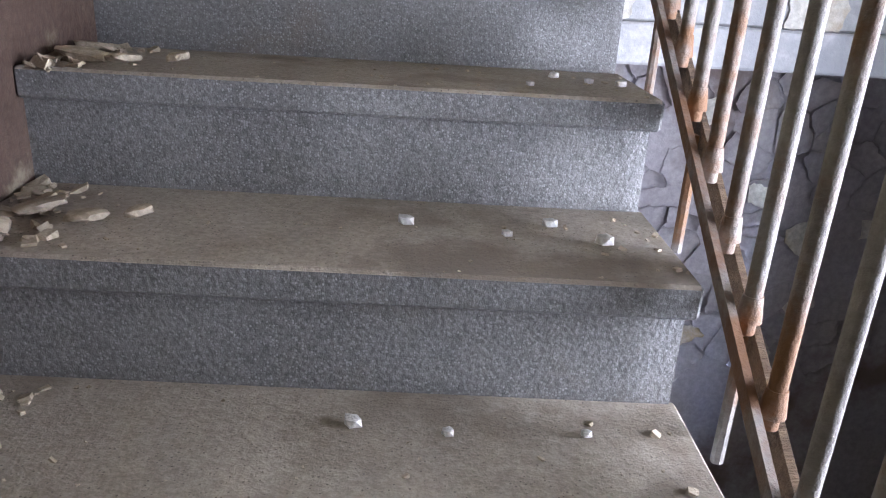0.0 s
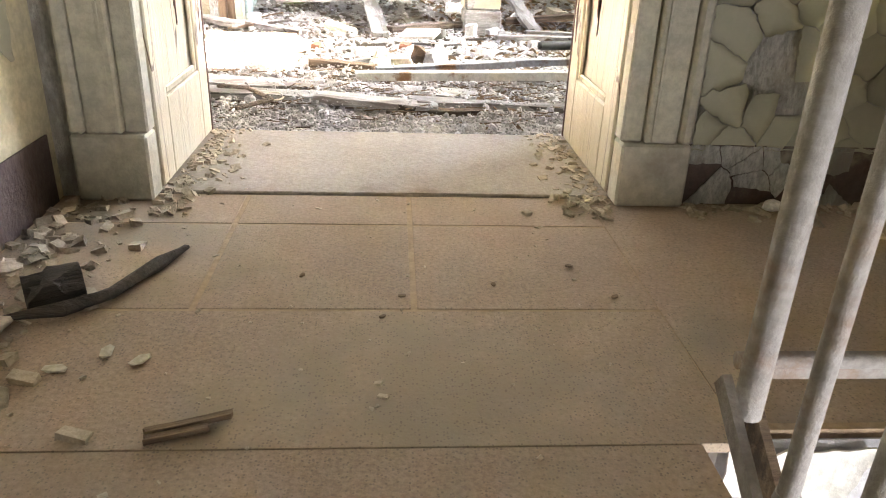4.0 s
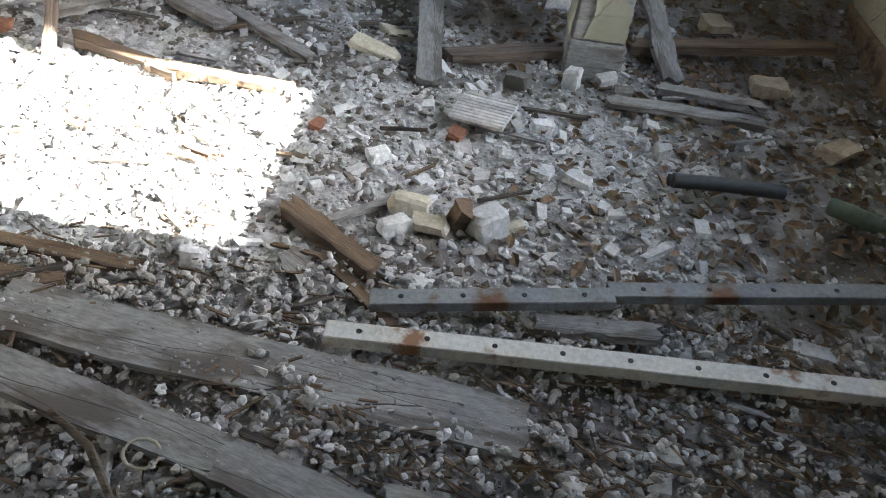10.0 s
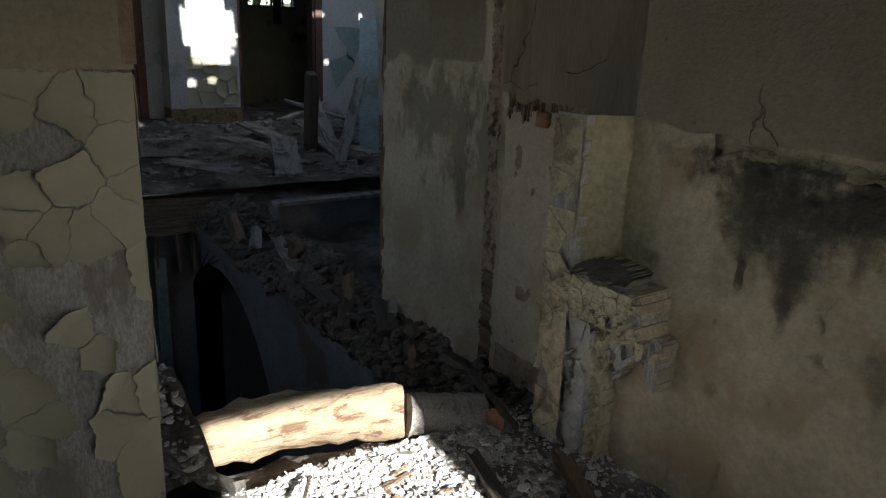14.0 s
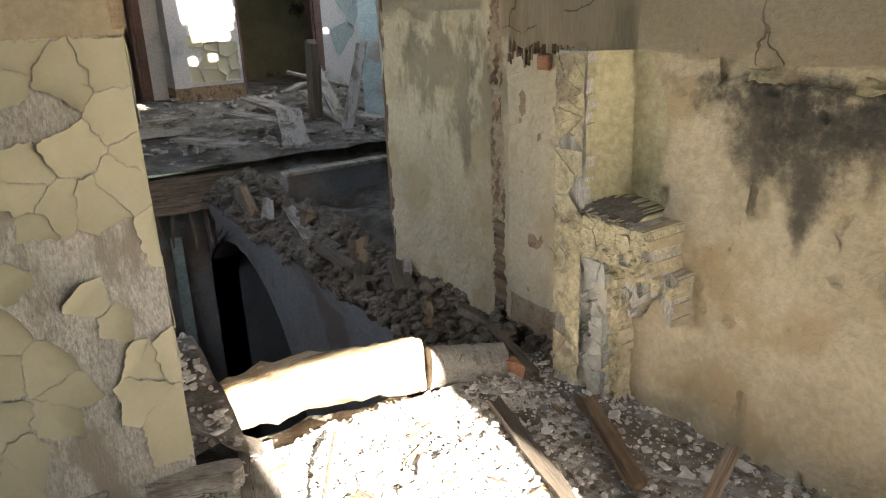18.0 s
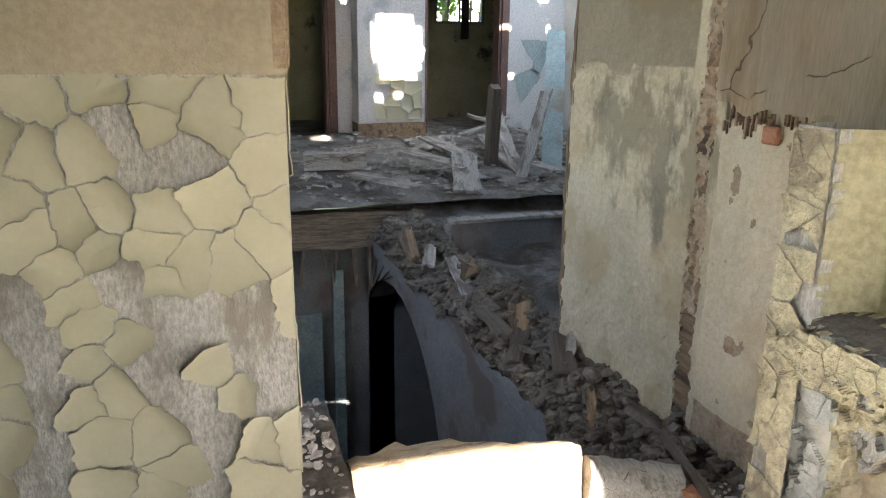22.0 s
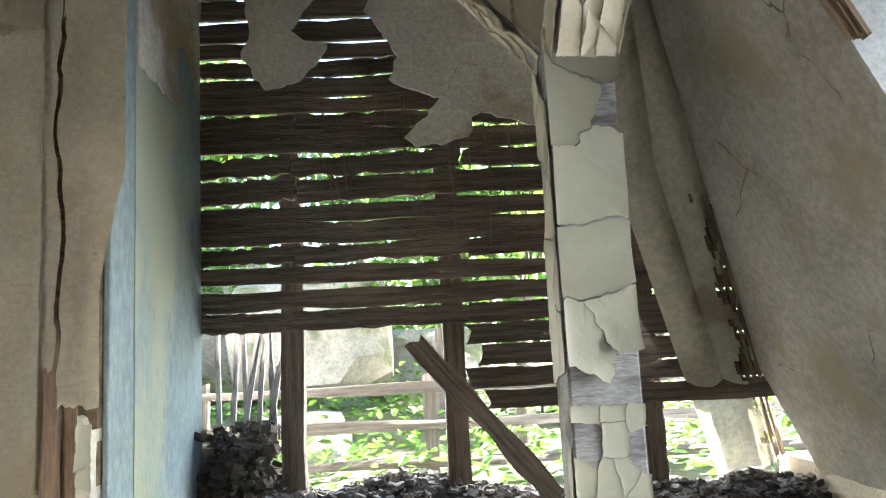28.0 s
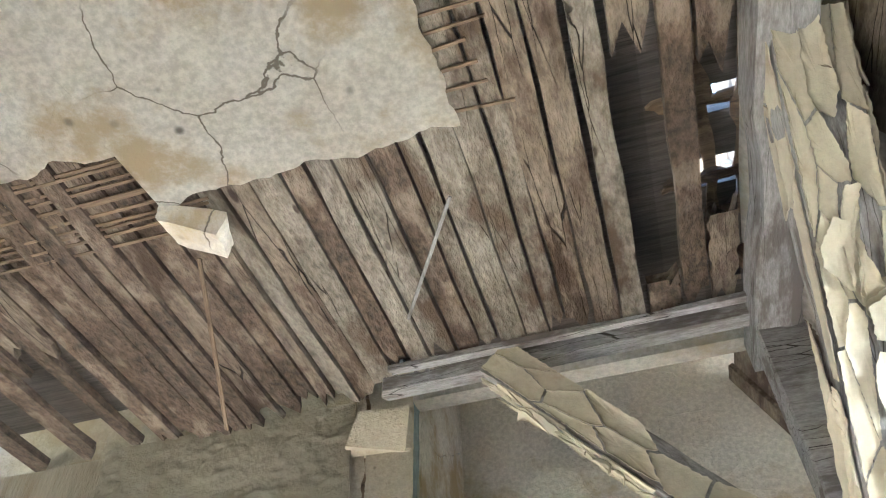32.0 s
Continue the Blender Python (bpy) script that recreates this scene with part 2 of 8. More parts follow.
VSTREAK = mat("plaster_with_brown_runs", ((0.46, 0.40, 0.29), (0.55, 0.48, 0.36)), 3.0, 0.9, 0.7, 50, stretch=(2.6, 2.6, 0.35), stain=(0.40, 0.315, 0.205), stain_amount=0.42, stain_scale=2.2, grainy=0.2, cracks=((0.2, 0.16, 0.12), 2.2, 0.006, (1, 1, 1), 0.4))
BLACKMOULD = (0.045, 0.042, 0.036)
LOWER = mat("mouldy_lower_plaster", ((0.40, 0.345, 0.245), (0.51, 0.45, 0.335)), 4.0, 0.92, 0.8, 45, stain=(0.38, 0.31, 0.20), stain_scale=3.0, stain_amount=0.45, grainy=0.25,
            spikes=((-1.52, 0.13, 1.09, 0.74, BLACKMOULD, 0.75), (-1.37, 0.17, 1.07, 0.66, BLACKMOULD, 0.9), (-1.20, 0.12, 1.08, 0.84, BLACKMOULD, 0.7), (-1.05, 0.13, 1.07, 0.76, BLACKMOULD, 0.85), (-1.30, 0.34, 1.10, 0.92, BLACKMOULD, 0.6), (-1.09, 0.05, 0.68, 0.52, BLACKMOULD, 0.6)),
            patches=((-3.42, 1.12, 0.16, 0.14, (0.15, 0.135, 0.10), 1.1), (-3.15, 1.08, 0.16, 0.17, (0.11, 0.10, 0.075), 1.1), (-2.92, 1.02, 0.13, 0.20, (0.13, 0.12, 0.09), 1.1), (-3.30, 0.90, 0.11, 0.18, (0.18, 0.16, 0.115), 1.2), (-3.0, 0.80, 0.11, 0.19, (0.18, 0.16, 0.12), 1.2), (-3.2, 1.02, 0.36, 0.22, (0.26, 0.23, 0.165), 1.0), (-2.75, 0.95, 0.14, 0.26, (0.27, 0.235, 0.165), 1.0)))
WORNRENDER = mat("worn_grey_render", ((0.24, 0.228, 0.195), (0.36, 0.34, 0.295)), 4, 0.95, 0.9, 30, stain=(0.11, 0.12, 0.07), stain_amount=0.4, stain_scale=3, cracks=((0.05, 0.045, 0.035), 3.0, 0.012, (1, 1, 1), 0.6))
CORE = mat("bluish_bare_core", ((0.36, 0.37, 0.35), (0.47, 0.48, 0.45)), 9, 0.92, 0.8, 50, stain=(0.45, 0.43, 0.36), stain_amount=0.4, stain_scale=7)
DAMP = mat("damp_wall", ((0.34, 0.315, 0.20), (0.46, 0.43, 0.29)), 3.0, 0.92, 0.4, 40, stain=(0.10, 0.09, 0.07), stain_scale=2.2, stain_amount=0.22)
BROWNDADO = mat("brown_dado_paint", ((0.075, 0.045, 0.033), (0.12, 0.078, 0.06)), 6, 0.6, 0.4, 60, stain=(0.30, 0.27, 0.20), stain_scale=6, stain_amount=0.22)
BLUE = mat("blue_wall_paint", ((0.22, 0.285, 0.30), (0.30, 0.37, 0.38)), 2.0, 0.8, 0.6, 40, stain=(0.40, 0.42, 0.30), stain_amount=0.45, stretch=(1, 1, 0.5))
WHITE = mat("flaking_whitewash", ((0.58, 0.56, 0.50), (0.74, 0.72, 0.67)), 5, 0.9, 0.3, 60, stain=(0.46, 0.36, 0.22), stain_amount=0.35, stain_scale=2.5)
BRICK = mat("brick", ((0.30, 0.13, 0.08), (0.40, 0.20, 0.12)), 12, 0.9, 0.5, 80, vary=0.2)
ROT = mat("rotten_wood", ((0.15, 0.10, 0.065), (0.27, 0.19, 0.12)), 5, 0.9, 0.6, 30, stretch=(0.6, 9, 9), stain=(0.07, 0.05, 0.035), stain_amount=0.4, vary=0.2)
GREYWOOD = mat("grey_weathered_wood", ((0.25, 0.238, 0.222), (0.37, 0.36, 0.345)), 4, 0.9, 0.3, 40, stretch=(0.9, 3.5, 3.5), stain=(0.15, 0.13, 0.115), stain_amount=0.42, stain_scale=3.5, grainy=0.45, cracks=((0.05, 0.042, 0.035), 8, 0.02, (0.25, 4, 4), 0.5), vary=0.2)
DARKWOOD = mat("dark_lattice_wood", ((0.07, 0.052, 0.038), (0.25, 0.195, 0.15)), 7, 0.85, 0.9, 34, stretch=(0.5, 9, 9), vary=0.3)
CEILWOOD = mat("ceiling_board_wood", ((0.115, 0.082, 0.055), (0.265, 0.215, 0.16)), 3.4, 0.92, 1.0, 26, stretch=(2.4, 0.8, 2.4), stain=(0.065, 0.04, 0.026), stain_amount=0.5, stain_scale=3.0, grainy=0.45, cracks=((0.02, 0.015, 0.01), 7, 0.016, (3.2, 0.22, 3.2), 0.3), speck=(0.05, 0.03, 0.02), speck_scale=7, speck_size=0.22)
CEILGREY = mat("greyed_ceiling_board", ((0.145, 0.122, 0.09), (0.335, 0.295, 0.235)), 3.0, 0.92, 1.0, 30, stretch=(2.2, 0.9, 2.2), stain=(0.10, 0.07, 0.045), stain_amount=0.5, stain_scale=2.6, grainy=0.45, cracks=((0.03, 0.022, 0.015), 7, 0.014, (3.2, 0.22, 3.2), 0.3), speck=(0.06, 0.04, 0.028), speck_scale=9, speck_size=0.2)
CEILDARK = mat("dark_rotten_ceiling_board", ((0.045, 0.032, 0.023), (0.17, 0.12, 0.082)), 4.0, 0.92, 1.0, 28, stretch=(2.0, 1.0, 2.0), stain=(0.25, 0.20, 0.15), stain_amount=0.34, stain_scale=4.0, grainy=0.5)
DOORPAINT = mat("cracked_cream_door_paint", ((0.60, 0.54, 0.40), (0.65, 0.59, 0.45)), 2, 0.33, 0.3, 12, stretch=(9, 9, 0.8), grainy=0.08, cracks=((0.16, 0.105, 0.065), 8, 0.014, (2.2, 2.2, 0.14), 0.75))
GREYPAINT = mat("grey_green_frame_paint", ((0.46, 0.43, 0.34), (0.56, 0.53, 0.43)), 4, 0.55, 0.25, 40, stain=(0.30, 0.25, 0.18), stain_amount=0.3)
RAILPAINT = mat("rusty_rail_paint", ((0.22, 0.20, 0.185), (0.28, 0.26, 0.24)), 8, 0.75, 0.4, 60, stain=(0.18, 0.085, 0.035), stain_scale=3.6, stain_amount=0.54, vary=0.1)
DUST = mat("rubble_dust", ((0.19, 0.178, 0.168), (0.38, 0.365, 0.35)), 4, 0.95, 0.8, 50, stain=(0.15, 0.13, 0.11), stain_amount=0.5, stain_scale=3)
CHIP = mat("plaster_chip", ((0.56, 0.555, 0.545), (0.76, 0.755, 0.74)), 20, 0.95, 0.4, 90, vary=0.36)
DIRTCHIP = mat("dirt_chip", ((0.15, 0.125, 0.10), (0.27, 0.235, 0.20)), 20, 0.95, 0.4, 90, vary=0.4)
LEAFLITTER = mat("dead_leaf", ((0.14, 0.09, 0.05), (0.25, 0.17, 0.10)), 30, 0.8, 0.2, 90, vary=0.4)
YELLOWCHIP = mat("yellow_plaster_chip", ((0.48, 0.43, 0.32), (0.58, 0.54, 0.43)), 15, 0.9, 0.3, 80, vary=0.2)
METAL = mat("grey_steel_channel", ((0.20, 0.21, 0.225), (0.30, 0.31, 0.33)), 8, 0.45, 0.15, 80, metal=0.5, stain=(0.16, 0.08, 0.04), stain_amount=0.3, stain_scale=6)
WHITEMETAL = mat("white_enamel_strip", ((0.60, 0.58, 0.52), (0.70, 0.68, 0.63)), 6, 0.45, 0.15, 70, stain=(0.25, 0.13, 0.06), stain_amount=0.25, stain_scale=9)
LILAC = mat("lilac_stair_paint", ((0.36, 0.34, 0.365), (0.44, 0.415, 0.44)), 3, 0.7, 0.2, 50, stain=(0.20, 0.15, 0.14), stain_amount=0.3)
# Darkened stand-in for the lilac: the lower storey's shade is in this colour.
SHADEDPAINT = mat("shaded_blue_grey_paint", ((0.13, 0.135, 0.145), (0.19, 0.195, 0.205)), 3, 0.8, 0.3, 50, stain=(0.11, 0.09, 0.08), stain_amount=0.4)
STONE = mat("masonry_stone", ((0.18, 0.172, 0.15), (0.31, 0.295, 0.26)), 4, 0.95, 0.8, 30, stain=(0.10, 0.115, 0.06), stain_amount=0.4, vary=0.15)
LEAF = mat("green_leaf", ((0.035, 0.08, 0.014), (0.075, 0.15, 0.026)), 6, 0.5, 0.1, 40, vary=0.4, glow_through=0.45)
BARK = mat("bark", ((0.10, 0.08, 0.065), (0.20, 0.17, 0.14)), 8, 0.9, 0.8, 40, stretch=(4, 4, 0.8))
GROUND = mat("forest_ground", ((0.06, 0.08, 0.03), (0.13, 0.12, 0.06)), 2, 0.95, 0.6, 20)
# Near-black: the darkness of holes and the lower floor is put into it.
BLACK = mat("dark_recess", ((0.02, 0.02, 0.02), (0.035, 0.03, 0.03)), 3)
PEELTAN = mat("peeling_tan_paint", ((0.50, 0.45, 0.33), (0.60, 0.55, 0.42)), 3, 0.6, 0.15, 60, vary=0.12, stain=(0.36, 0.28, 0.17), stain_amount=0.3, grainy=0.12)
SLOPE = mat("tan_stained_plaster", ((0.40, 0.37, 0.315), (0.54, 0.505, 0.435)), 3.2, 0.92, 0.5, 40, stain=(0.40, 0.345, 0.24), stain_amount=0.36, stain_scale=2.6, cracks=((0.2, 0.17, 0.13), 1.6, 0.005, (1, 1, 1), 0.25))
CEILWHITE = mat("stained_white_ceiling_plaster", ((0.60, 0.55, 0.46), (0.74, 0.70, 0.62)), 4, 0.92, 0.3, 50, stain=(0.47, 0.38, 0.24), stain_amount=0.45, stain_scale=3, cracks=((0.2, 0.17, 0.13), 2.2, 0.006, (1, 1, 1), 0.5), speck=(0.15, 0.13, 0.10), speck_scale=9, speck_size=0.16)
FARWALL = mat("whitish_far_wall", ((0.45, 0.45, 0.46), (0.56, 0.56, 0.57)), 1.5, 0.9, 0.3, 40, stain=(0.33, 0.34, 0.36), stain_amount=0.4)
CHIPTAN = mat("tan_plaster_chip", ((0.34, 0.28, 0.20), (0.50, 0.43, 0.33)), 20, 0.95, 0.4, 90, vary=0.3)
DIRTCHIPPALE = mat("dusty_rubble", ((0.27, 0.255, 0.235), (0.47, 0.45, 0.43)), 8, 0.95, 0.5, 60, vary=0.4)
DIRTWOOD = mat("charred_wood", ((0.06, 0.05, 0.042), (0.13, 0.11, 0.09)), 6, 0.9, 0.6, 26, stretch=(0.5, 10, 10), vary=0.3)
REDWOOD = mat("brown_red_painted_wood", ((0.10, 0.055, 0.045), (0.15, 0.085, 0.07)), 5, 0.7, 0.4, 40, vary=0.1)
BLUEWOOD = mat("blue_green_painted_wood", ((0.17, 0.24, 0.26), (0.26, 0.33, 0.34)), 5, 0.7, 0.4, 40, stain=(0.2, 0.17, 0.13), stain_amount=0.35)
MOSS = mat("mossy_stone", ((0.16, 0.16, 0.10), (0.27, 0.27, 0.20)), 6, 0.95, 0.6, 50, stain=(0.10, 0.13, 0.04), stain_amount=0.5, stain_scale=6)
BLACKRUBBER = mat("black_rubber", ((0.025, 0.028, 0.028), (0.05, 0.053, 0.05)), 10, 0.55, 0.2, 60)
BOTTLE = mat("dull_green_glass", ((0.10, 0.13, 0.10), (0.16, 0.19, 0.15)), 6, 0.25, 0.05, 40)
SPLITLOG = mat("split_pale_log", ((0.36, 0.27, 0.17), (0.50, 0.40, 0.28)), 5, 0.9, 0.7, 30, stretch=(9, 0.7, 9), stain=(0.16, 0.10, 0.06), stain_amount=0.4, stain_scale=3)
CRUMB = mat("crumbling_cream_plaster", ((0.50, 0.45, 0.30), (0.60, 0.55, 0.38)), 14, 0.9, 0.9, 45, stain=(0.30, 0.26, 0.19), stain_amount=0.45, stain_scale=9, bump_dist=0.02)
HUNGPLASTER = mat("hanging_tan_plaster", ((0.60, 0.56, 0.485), (0.72, 0.685, 0.61)), 2.2, 0.92, 0.5, 50, stain=(0.42, 0.33, 0.20), stain_amount=0.38, stain_scale=1.8)
# Dusty rubble with the hole's shade put into the colour; also bracket dirt.
DARKENEDDUST = mat("darkened_dusty_rubble", ((0.075, 0.065, 0.055), (0.155, 0.137, 0.12)), 8, 0.95, 0.6, 60, vary=0.35)
SOIL = mat("dark_mouldered_debris", ((0.035, 0.028, 0.022), (0.085, 0.068, 0.052)), 20, 0.95, 0.4, 90, vary=0.4)
CHEEK = mat("flaking_bluish_whitewash", ((0.40, 0.41, 0.405), (0.52, 0.53, 0.525)), 5, 0.85, 0.5, 50, stain=(0.40, 0.38, 0.33), stain_amount=0.4, stain_scale=5)
PALEBRICK = mat("mortar_covered_brick", ((0.29, 0.215, 0.15), (0.40, 0.315, 0.225)), 12, 0.9, 0.6, 60, stain=(0.26, 0.14, 0.09), stain_amount=0.3, stain_scale=9, vary=0.15)


# ---- building tools ----
rnd = random.Random(7)


def link(name, bm, material, parent=None, label="", smooth=False):
    me = bpy.data.meshes.new(name)
    bmesh.ops.recalc_face_normals(bm, faces=bm.faces)
    for f in bm.faces:
        f.smooth = True
    for e in bm.edges:
        if len(e.link_faces) != 2 or e.calc_face_angle(0.0) > (1.0 if smooth else 0.6):
            e.smooth = False
    bm.to_mesh(me)
    bm.free()
    me.materials.append(material)
    ob = new(name, me)
    if parent:
        ob.parent = parent
    if label:
        ob["label"] = label
    return ob


def part(name, bm, material, parent, label=""):
    return link(name, bm, material, parent, label)


def thing(name, place, label, category, group="", kind=""):
    ob = new(name)
    ob.empty_display_size = 0.1
    ob.matrix_world = place if isinstance(place, Matrix) else Matrix.Translation(place)
    return tagged(ob, label, category, group, kind)


def box(bm, x0, x1, y0, y1, z0, z1, m=None, bevel=0.0):
    vs = [bm.verts.new((x, y, z)) for z in (z0, z1) for y in (y0, y1) for x in (x0, x1)]
    fs = [bm.faces.new([vs[i] for i in q]) for q in ((0, 2, 3, 1), (4, 5, 7, 6), (0, 1, 5, 4), (2, 6, 7, 3), (0, 4, 6, 2), (1, 3, 7, 5))]
    if bevel:
        bmesh.ops.bevel(bm, geom=list({e for f in fs for e in f.edges}), offset=bevel, segments=1, affect="EDGES")
    if m:
        bmesh.ops.transform(bm, matrix=m, verts=[v for v in vs if v.is_valid])
    return vs


def boxes(*specs, bevel=0.0):
    bm = bmesh.new()
    for s in specs:
        box(bm, *s, bevel=bevel)
    return bm


def rod(bm, a, b, r, sides=8, r2=None):
    """A round bar from a to b."""
    a, b = Vector(a), Vector(b)
    d = b - a
    q = d.to_track_quat("Z", "Y").to_matrix()
    rings = []
    for c, rr in ((a, r), (b, r if r2 is None else r2)):
        rings.append([bm.verts.new(c + q @ Vector((rr * math.cos(2 * math.pi * k / sides), rr * math.sin(2 * math.pi * k / sides), 0))) for k in range(sides)])
    for k in range(sides):
        bm.faces.new((rings[0][k], rings[0][(k + 1) % sides], rings[1][(k + 1) % sides], rings[1][k]))
    bm.faces.new(rings[0][::-1])
    bm.faces.new(rings[1])


def beam(bm, a, b, w, h, seed=0, wob=0.0, n=6, up=(0, 0, 1), ragged=0.0):
    """A squared timber from a to b, wob: unevenness of its sides, ragged: splintered ends."""
    a, b = Vector(a), Vector(b)
    d = (b - a).normalized()
    s = d.cross(Vector(up)).normalized()
    u = s.cross(d)
    r = random.Random(seed)
    cols = [-0.5, -0.17, 0.17, 0.5] if ragged else [-0.5, 0.5]
    top, bot = [], []
    for i in range(n + 1):
        t = i / n
        c = a.lerp(b, t)
        tr, br = [], []
        for k, cx in enumerate(cols):
            e = d * (r.uniform(-ragged, ragged) if i in (0, n) else 0)
            j1, j2 = (2.2 * wob * noise.noise((t * n * 0.45, k * 1.7 + q, seed * 3.1)) + r.uniform(-0.25, 0.25) * wob for q in (0, 40))
            off = s * (cx * w + (j1 if abs(cx) == 0.5 else 0))
            tr.append(bm.verts.new(c + off + u * (h / 2 + j2 * 0.6) + e))
            br.append(bm.verts.new(c + off - u * (h / 2 + j1 * 0.6) + e))
        top.append(tr), bot.append(br)
    for i in range(n):
        for k in range(len(cols) - 1):
            bm.faces.new((top[i][k], top[i][k + 1], top[i + 1][k + 1], top[i + 1][k]))
            bm.faces.new((bot[i][k + 1], bot[i][k], bot[i + 1][k], bot[i + 1][k + 1]))
        bm.faces.new((top[i][0], top[i + 1][0], bot[i + 1][0], bot[i][0]))
        bm.faces.new((top[i + 1][-1], top[i][-1], bot[i][-1], bot[i + 1][-1]))
    for i in (0, n):
        for k in range(len(cols) - 1):
            bm.faces.new((top[i][k], top[i][k + 1], bot[i][k + 1], bot[i][k]))


def timber(name, a, b, w, h, material, label, category, seed=0, wob=0.006, ragged=0.02, n=8, parent=None, group="", up=(0, 0, 1)):
    """One loose or built-in timber as an object of its own, with its grain along its length."""
    a, b = Vector(a), Vector(b)
    d = (b - a)
    side = d.cross(Vector(up)).normalized()
    m = Matrix((d.normalized(), -side, d.normalized().cross(-side))).transposed().to_4x4()
    m.translation = a
    bm = bmesh.new()
    beam(bm, (0, 0, 0), (d.length, 0, 0), w, h, seed, wob, n, ragged=ragged)
    ob = link(name, bm, material)
    ob.matrix_world = m
    if parent:
        ob.parent = parent
        ob.matrix_parent_inverse = parent.matrix_world.inverted()
    else:
        tagged(ob, label, category, group)
    return ob


CUBE = np.array([(x, y, z) for z in (-1, 1) for y in (-1, 1) for x in (-1, 1)], float)
CUBE_F = ((0, 2, 3, 1), (4, 5, 7, 6), (0, 1, 5, 4), (2, 6, 7, 3), (0, 4, 6, 2), (1, 3, 7, 5))


GOLD = (1 + 5 ** 0.5) / 2
STONE_V = np.array([(a, b * GOLD, 0) for a in (-1, 1) for b in (-1, 1)] + [(0, a, b * GOLD) for a in (-1, 1) for b in (-1, 1)] + [(a * GOLD, 0, b) for a in (-1, 1) for b in (-1, 1)], float) / 1.75
STONE_F = [t for t in ((i, j, k) for i in range(12) for j in range(i) for k in range(j)) if all(abs(math.dist(STONE_V[a], STONE_V[b]) - 2 / 1.75) < 0.01 for a, b in ((t[0], t[1]), (t[1], t[2]), (t[0], t[2])))]
STONE_F = [t if np.dot(np.cross(STONE_V[t[1]] - STONE_V[t[0]], STONE_V[t[2]] - STONE_V[t[0]]), STONE_V[t[0]]) > 0 else t[::-1] for t in STONE_F]


def chips(name, spots, sizes, material, label, flat=0.6, seed=1, parent=None, stones=False):
    """Broken pieces as one mesh of stuff: each a skewed block, or a stone with blunt corners."""
    base, base_f = (STONE_V, STONE_F) if stones else (CUBE, CUBE_F)
    g = np.random.default_rng(seed)
    vs, fs = [], []
    for (x, y, z), s in zip(spots, sizes):
        v = base * np.array((s * g.uniform(0.6, 1.4), s * g.uniform(0.5, 1.0), s * flat * g.uniform(0.4, 1.0))) * 0.5
        v = v * (g.uniform(0.72, 1.12, (12, 1)) if stones else g.uniform(0.6, 1.06, (8, 3)))
        a, b, c = g.uniform(0, 6.28), g.normal(0, 0.28), g.normal(0, 0.28)
        rot = np.array(Euler((b, c, a)).to_matrix())
        v = v @ rot.T + (x, y, z + s * flat * 0.18)
        k = len(vs) * len(base)
        vs.append(v)
        fs += [tuple(i + k for i in q) for q in base_f]
    me = bpy.data.meshes.new(name)
    me.from_pydata(np.concatenate(vs).tolist(), [], fs)
    me.materials.append(material)
    ob = new(name, me)
    if parent:
        ob.parent = parent
    return tagged(ob, label, "rubble", kind="stuff")


def fbm(x, y, s=1.0, k=0.0):
    return noise.fractal((x * s, y * s, k), 1.0, 2.0, 5)


def sheet(nx, ny, at, name, material, solid=0.0, keep=None, smooth=True):
    """A grid of points at(u, v) with u, v from 0 to 1, thickened; keep(u, v) leaves out cells."""
    bm = bmesh.new()
    g = [[bm.verts.new(at(i / nx, j / ny)) for j in range(ny + 1)] for i in range(nx + 1)]
    for i in range(nx):
        for j in range(ny):
            if keep is None or keep((i + 0.5) / nx, (j + 0.5) / ny):
                bm.faces.new((g[i][j], g[i + 1][j], g[i + 1][j + 1], g[i][j + 1]))
    for v in [v for v in bm.verts if not v.link_faces]:
        bm.verts.remove(v)
    if solid:
        bmesh.ops.solidify(bm, geom=bm.faces[:], thickness=solid)
    return link(name, bm, material, smooth=smooth)


def cells(w, h, cell, aspect, r):
    """Irregular polygons that share the rectangle w x h between them."""
    nx, ny = max(1, round(w / (cell * aspect))), max(1, round(h / cell))
    seeds = [((i + 0.5 + r.uniform(-0.58, 0.58)) * w / nx, (j + 0.5 + r.uniform(-0.58, 0.58)) * h / ny) for i in range(nx) for j in range(ny)]
    seeds = [p for p in seeds if r.random() < 0.76 and 0 < p[0] < w and 0 < p[1] < h] or seeds
    reach = 4.0 * cell * max(1.0, aspect)
    for sx, sy in seeds:
        poly = [(0, 0), (w, 0), (w, h), (0, h)]
        for ox, oy in seeds:
            if (ox, oy) == (sx, sy) or abs(ox - sx) > reach or abs(oy - sy) > reach:
                continue
            dx, dy = (ox - sx) / aspect ** 2, oy - sy
            c = (dx * (ox + sx) + dy * (oy + sy)) / 2
            out = []
            for k in range(len(poly)):
                p, q = poly[k], poly[(k + 1) % len(poly)]
                fp, fq = dx * p[0] + dy * p[1] - c, dx * q[0] + dy * q[1] - c
                if fp <= 0:
                    out.append(p)
                if (fp < 0) != (fq < 0):
                    t = fp / (fp - fq)
                    out.append((p[0] + (q[0] - p[0]) * t, p[1] + (q[1] - p[1]) * t))
            poly = out
            if len(poly) < 3:
                break
        if len(poly) >= 3:
            yield (sx, sy), poly


